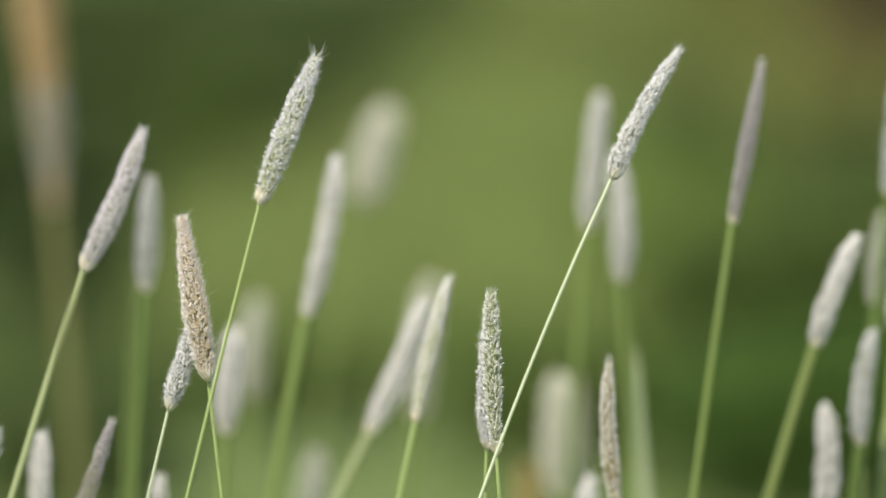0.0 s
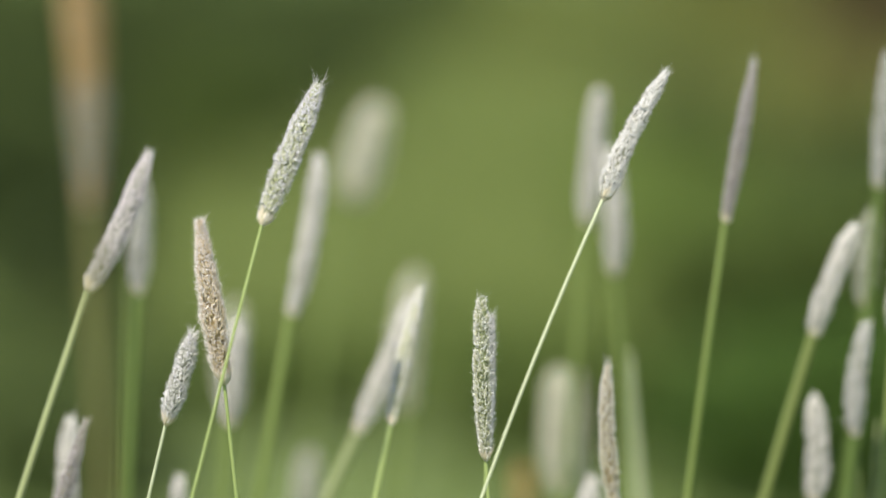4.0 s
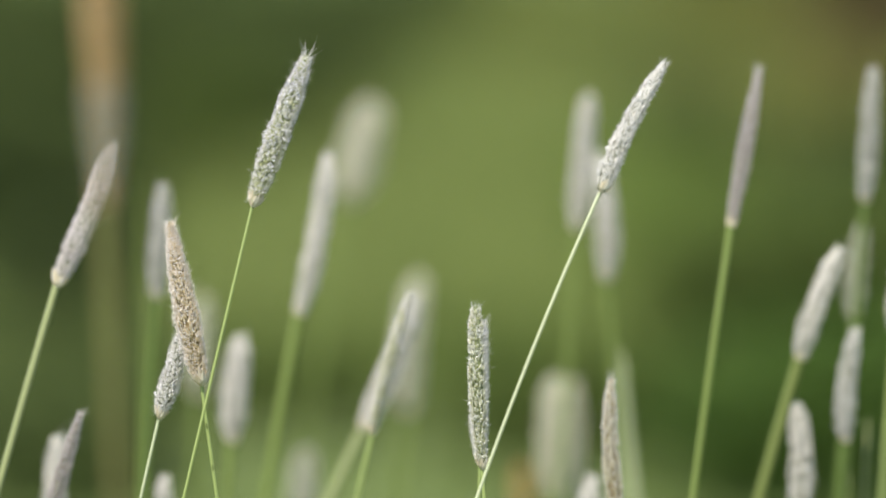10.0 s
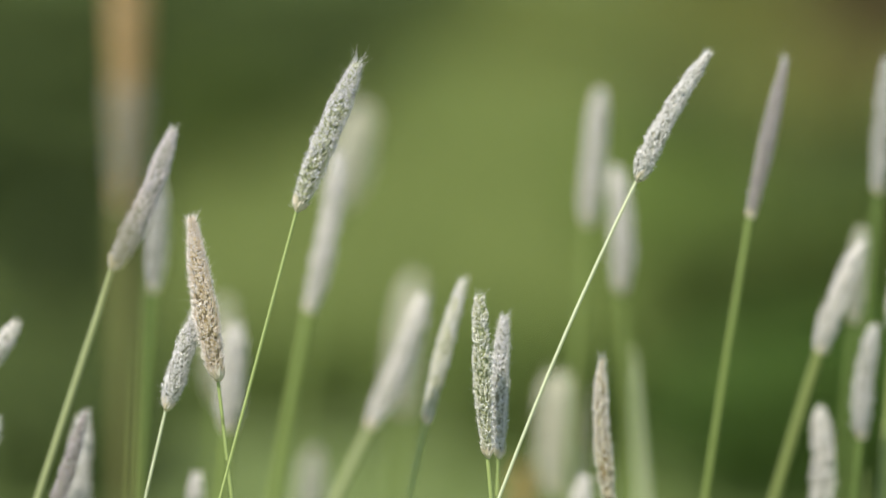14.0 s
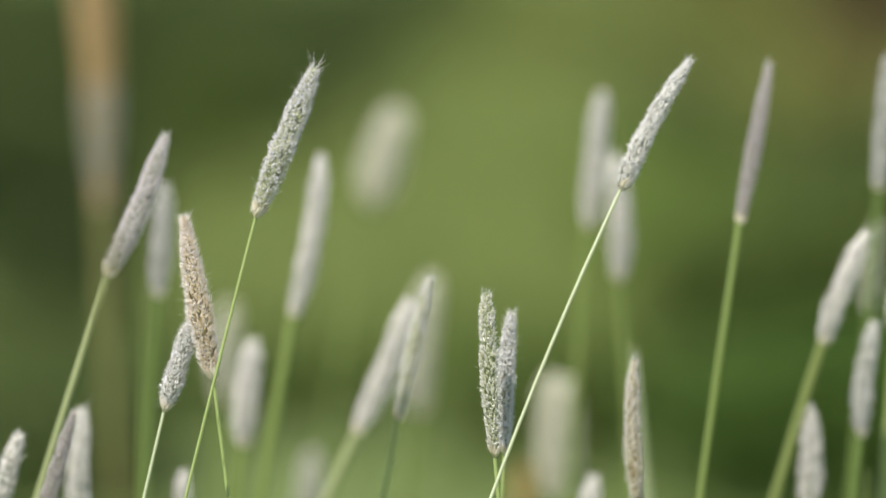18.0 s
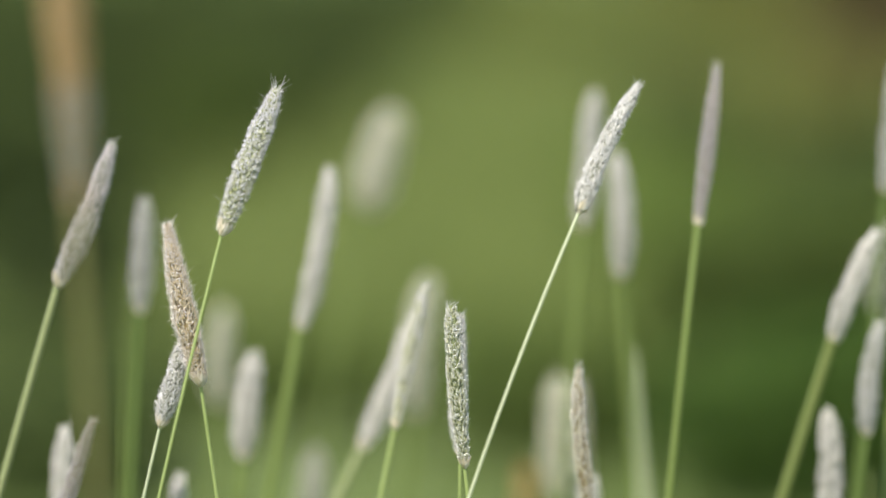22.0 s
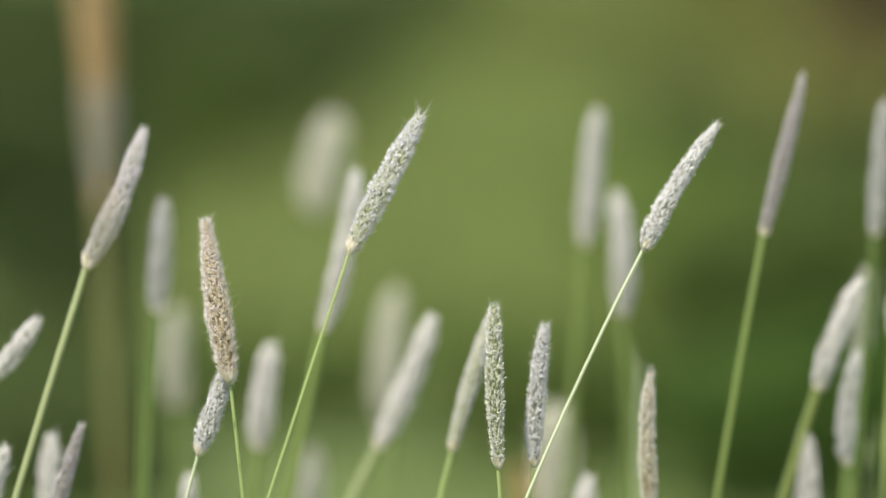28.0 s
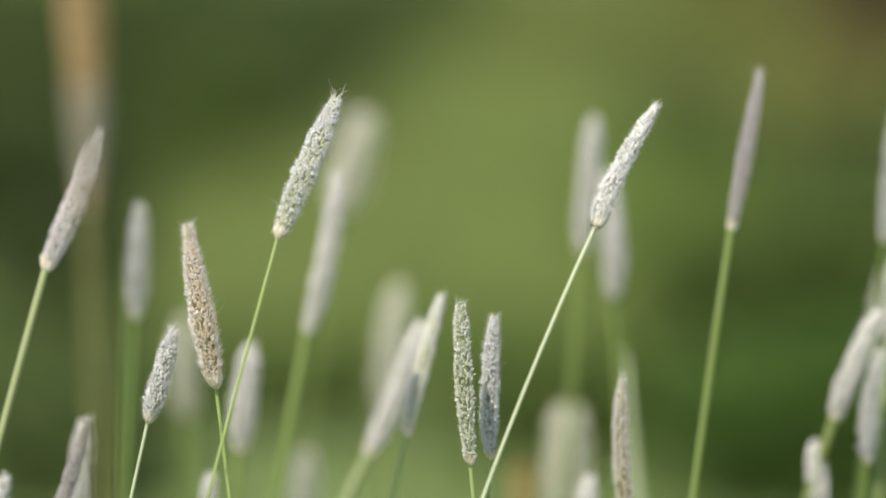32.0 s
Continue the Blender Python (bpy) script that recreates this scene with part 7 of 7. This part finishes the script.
    sway(plant_FF, [(0, 0.0949, 0.4914, 14.4, 0), (1, 0.0960, 0.4902, 14.6, 0), (2, 0.0948, 0.4880, 14.4, 0), (3, 0.0860, 0.4891, 13.0, 0), (6, 0.0984, 0.4925, 15.0, 0), (7, 0.0973, 0.4779, 14.8, 0), (8, 0.1000, 0.4815, 15.2, 0), (9, 0.0903, 0.4802, 13.7, 0), (10, 0.0882, 0.4846, 13.3, 0), (11, 0.0975, 0.4869, 14.8, 0), (12, 0.1028, 0.4896, 15.7, 0), (13, 0.0954, 0.4958, 14.5, 0), (16, 0.0943, 0.4958, 14.3, 0), (17, 0.0953, 0.4925, 14.5, 0), (18, 0.1028, 0.4893, 15.7, 0), (19, 0.1053, 0.4936, 16.0, 0), (20, 0.1118, 0.4837, 17.1, 0), (21, 0.0973, 0.4757, 14.8, 0)],
         [(22, 0.0881, 0.4802, 13.3, 0), (23, 0.0970, 0.4880, 14.7, 0), (24, 0.0996, 0.4781, 15.2, 0), (25, 0.0903, 0.4779, 13.7, 0), (26, 0.0859, 0.4802, 13.0, 0), (26.5, 0.0859, 0.4802, 13.0, 0), (28.5, 0.1001, 0.4846, 15.2, 0), (29, 0.0882, 0.4846, 13.3, 0), (30, 0.0859, 0.4802, 13.0, 0), (31, 0.1018, 0.4804, 15.5, 0), (32, 0.0977, 0.4725, 14.9, 0)])
    sway(plant_GG, [(0, 0.2326, 0.5323, 33.4, 0), (2, 0.2326, 0.5323, 33.4, 0), (3, 0.2349, 0.5368, 33.8, 0), (6, 0.2326, 0.5323, 33.4, 0), (7, 0.2304, 0.5323, 33.1, 0), (8, 0.2370, 0.5323, 34.1, 0), (9, 0.2520, 0.5406, 36.5, 0), (10, 0.2370, 0.5323, 34.1, 0), (12, 0.2393, 0.5368, 34.5, 0), (13, 0.2550, 0.5503, 36.9, 0), (16, 0.2394, 0.5413, 34.5, 0), (18, 0.2326, 0.5323, 33.4, 0), (19, 0.2395, 0.5503, 34.5, 0), (20, 0.2485, 0.5559, 35.9, 0), (21, 0.2486, 0.5332, 36.0, 0), (22, 0.2348, 0.5323, 33.8, 0), (24, 0.2326, 0.5323, 33.4, 0), (26, 0.2326, 0.5323, 33.4, 0)],
         [(26.5, 0.2394, 0.5413, 34.5, 0), (28.5, 0.2617, 0.5521, 38.0, 0), (29, 0.2524, 0.5534, 36.5, 0), (30, 0.2348, 0.5323, 33.8, 0), (32, 0.2326, 0.5323, 33.4, 0)])
    sway(plant_RR, [(0, 0.0307, 0.5583, 4.8, 0), (3, 0.0307, 0.5583, 4.8, 0), (6, 0.0307, 0.5583, 4.8, 0), (7, 0.0307, 0.5583, 4.8, 0), (8, 0.0233, 0.5559, 3.7, 0), (9, 0.0307, 0.5583, 4.8, 0), (13, 0.0307, 0.5583, 4.8, 0), (16, 0.0307, 0.5583, 4.8, 0), (20, 0.0307, 0.5583, 4.8, 0), (24, 0.0332, 0.5559, 5.2, 0), (25, 0.0224, 0.5583, 3.6, 0), (26, 0.0218, 0.5688, 3.5, 0), (26.5, 0.0260, 0.5653, 4.1, 0), (28.5, 0.0307, 0.5559, 4.8, 0), (30, 0.0307, 0.5559, 4.8, 0), (31, 0.0225, 0.5507, 3.6, 0), (32, 0.0285, 0.5559, 4.5, 0)])
    lean_stalk(stalk_broad, [(0, -4.63), (1, -4.99), (2, -4.45), (3, -4.92), (5.5, -4.95), (6, -5.19), (6.5, -5.04), (7, -4.79), (7.5, -4.63), (8, -5.03), (8.5, -5.17), (9, -5.07), (9.5, -5.00), (10, -5.30), (10.5, -4.81), (11, -5.16), (11.5, -4.98), (12, -5.18), (12.5, -4.90), (13, -5.09), (13.5, -4.78), (15.5, -4.60), (16, -4.81), (16.5, -4.96), (17, -5.00), (17.5, -4.97), (18, -4.73), (18.5, -4.56), (19, -4.97), (19.5, -5.39), (20, -5.78), (20.5, -5.54), (21, -4.50), (21.5, -4.05), (22, -4.64), (22.5, -5.08), (23, -5.16), (23.5, -5.49), (24, -5.79), (24.5, -5.57)],
         [(25, -5.35), (25.5, -5.05), (26, -5.42), (26.5, -5.97), (28.5, -4.50), (29, -4.44), (30, -5.38), (31, -5.48), (32, -5.08)])
    lean_stalk(stalk_slim, [(0, 3.21), (0.5, 3.50), (1, 4.10), (1.5, 4.81), (2, 5.00), (2.5, 4.13), (3, 2.91), (3.5, 2.93), (5.5, 2.73), (6, 2.97), (6.5, 3.57), (7, 4.11), (7.5, 3.98), (8, 3.21), (8.5, 2.73), (9, 2.98), (9.5, 3.50), (10, 3.75), (10.5, 3.74), (11, 3.62), (11.5, 3.48), (12, 3.44), (12.5, 3.36), (13, 3.36), (13.5, 3.45), (15.5, 3.76), (16, 3.63), (16.5, 3.59), (17, 3.87), (17.5, 4.09), (18, 3.83), (18.5, 3.15), (19, 2.54), (19.5, 2.45), (20, 3.08), (20.5, 4.05), (21, 4.24), (21.5, 3.84), (22, 3.01), (22.5, 2.39)],
         [(23, 2.31), (23.5, 2.55), (24, 2.92), (24.5, 3.04), (25, 2.92), (25.5, 2.67), (26, 2.33), (26.5, 2.15), (28.5, 4.11), (29, 4.05), (29.5, 3.13), (30, 2.18), (30.5, 2.24), (31, 2.52), (31.5, 2.74), (32, 2.82)])
    lean_stalk(stalk_pale, [(0, 3.35), (0.5, 3.09), (1, 3.09), (1.5, 3.25), (2, 3.12), (2.5, 3.04), (3, 3.04), (3.5, 3.07), (5.5, 3.07), (6, 2.78), (6.5, 2.61), (7, 2.67), (7.5, 2.82), (8, 2.86), (8.5, 3.05), (9, 3.22), (9.5, 2.84), (10, 2.61), (10.5, 2.84), (11, 2.95), (11.5, 2.83), (12, 2.73), (12.5, 2.67), (13, 2.87), (13.5, 3.51), (15.5, 2.82), (16, 2.89), (16.5, 3.03), (17, 3.16), (17.5, 3.38), (18, 3.41), (18.5, 3.11), (19, 2.98), (19.5, 2.96), (20, 2.61), (20.5, 2.48), (21, 2.99), (21.5, 3.63), (22, 3.67), (22.5, 3.30)],
         [(23, 2.62), (23.5, 1.94), (24, 1.68), (24.5, 2.02), (25, 2.72), (25.5, 2.94), (26, 2.59), (26.5, 2.50), (28.5, 2.99), (29, 3.36), (29.5, 3.83), (30, 3.89), (30.5, 3.50), (31, 3.26), (31.5, 3.68), (32, 3.82)])
    lean_stalk(stalk_back, [(0, 2.37), (0.5, 2.09), (1, 2.09), (1.5, 2.26), (2, 2.13), (2.5, 2.04), (3, 2.04), (3.5, 2.08), (5.5, 2.08), (6, 1.77), (6.5, 1.60), (7, 1.65), (7.5, 1.82), (8, 1.86), (8.5, 2.05), (9, 2.23), (9.5, 1.84), (10, 1.60), (10.5, 1.83), (11, 1.94), (11.5, 1.81), (12, 1.71), (12.5, 1.65), (13, 1.87), (13.5, 2.54), (15.5, 1.81), (16, 1.90), (16.5, 2.04), (17, 2.17), (17.5, 2.40), (18, 2.44), (18.5, 2.12), (19, 1.99), (19.5, 1.96), (20, 1.60), (20.5, 1.46), (21, 2.00), (21.5, 2.67), (22, 2.70), (22.5, 2.31)],
         [(23, 1.61), (23.5, 0.89), (24, 0.62), (24.5, 0.98), (25, 1.71), (25.5, 1.93), (26, 1.57), (26.5, 1.46), (28.5, 1.97), (29, 2.36), (29.5, 2.86), (30, 2.91), (30.5, 2.50), (31, 2.25), (31.5, 2.68), (32, 2.84)])
    lean_stalk(stalk_low, [(0, 2.34), (0.5, 2.09), (1, 2.09), (1.5, 2.24), (2, 2.12), (2.5, 2.04), (3, 2.04), (3.5, 2.07), (5.5, 2.08), (6, 1.79), (6.5, 1.63), (7, 1.68), (7.5, 1.83), (8, 1.87), (8.5, 2.05), (9, 2.21), (9.5, 1.85), (10, 1.63), (10.5, 1.85), (11, 1.94), (11.5, 1.83), (12, 1.74), (12.5, 1.68), (13, 1.88), (13.5, 2.49), (15.5, 1.83), (16, 1.91), (16.5, 2.03), (17, 2.16), (17.5, 2.37), (18, 2.40), (18.5, 2.11), (19, 1.99), (19.5, 1.96), (20, 1.63), (20.5, 1.51), (21, 2.00), (21.5, 2.61), (22, 2.64), (22.5, 2.29)],
         [(23, 1.64), (23.5, 0.98), (24, 0.74), (24.5, 1.07), (25, 1.73), (25.5, 1.94), (26, 1.61), (26.5, 1.51), (28.5, 1.97), (29, 2.33), (29.5, 2.78), (30, 2.83), (30.5, 2.46), (31, 2.23), (31.5, 2.62), (32, 2.77)])


motions()
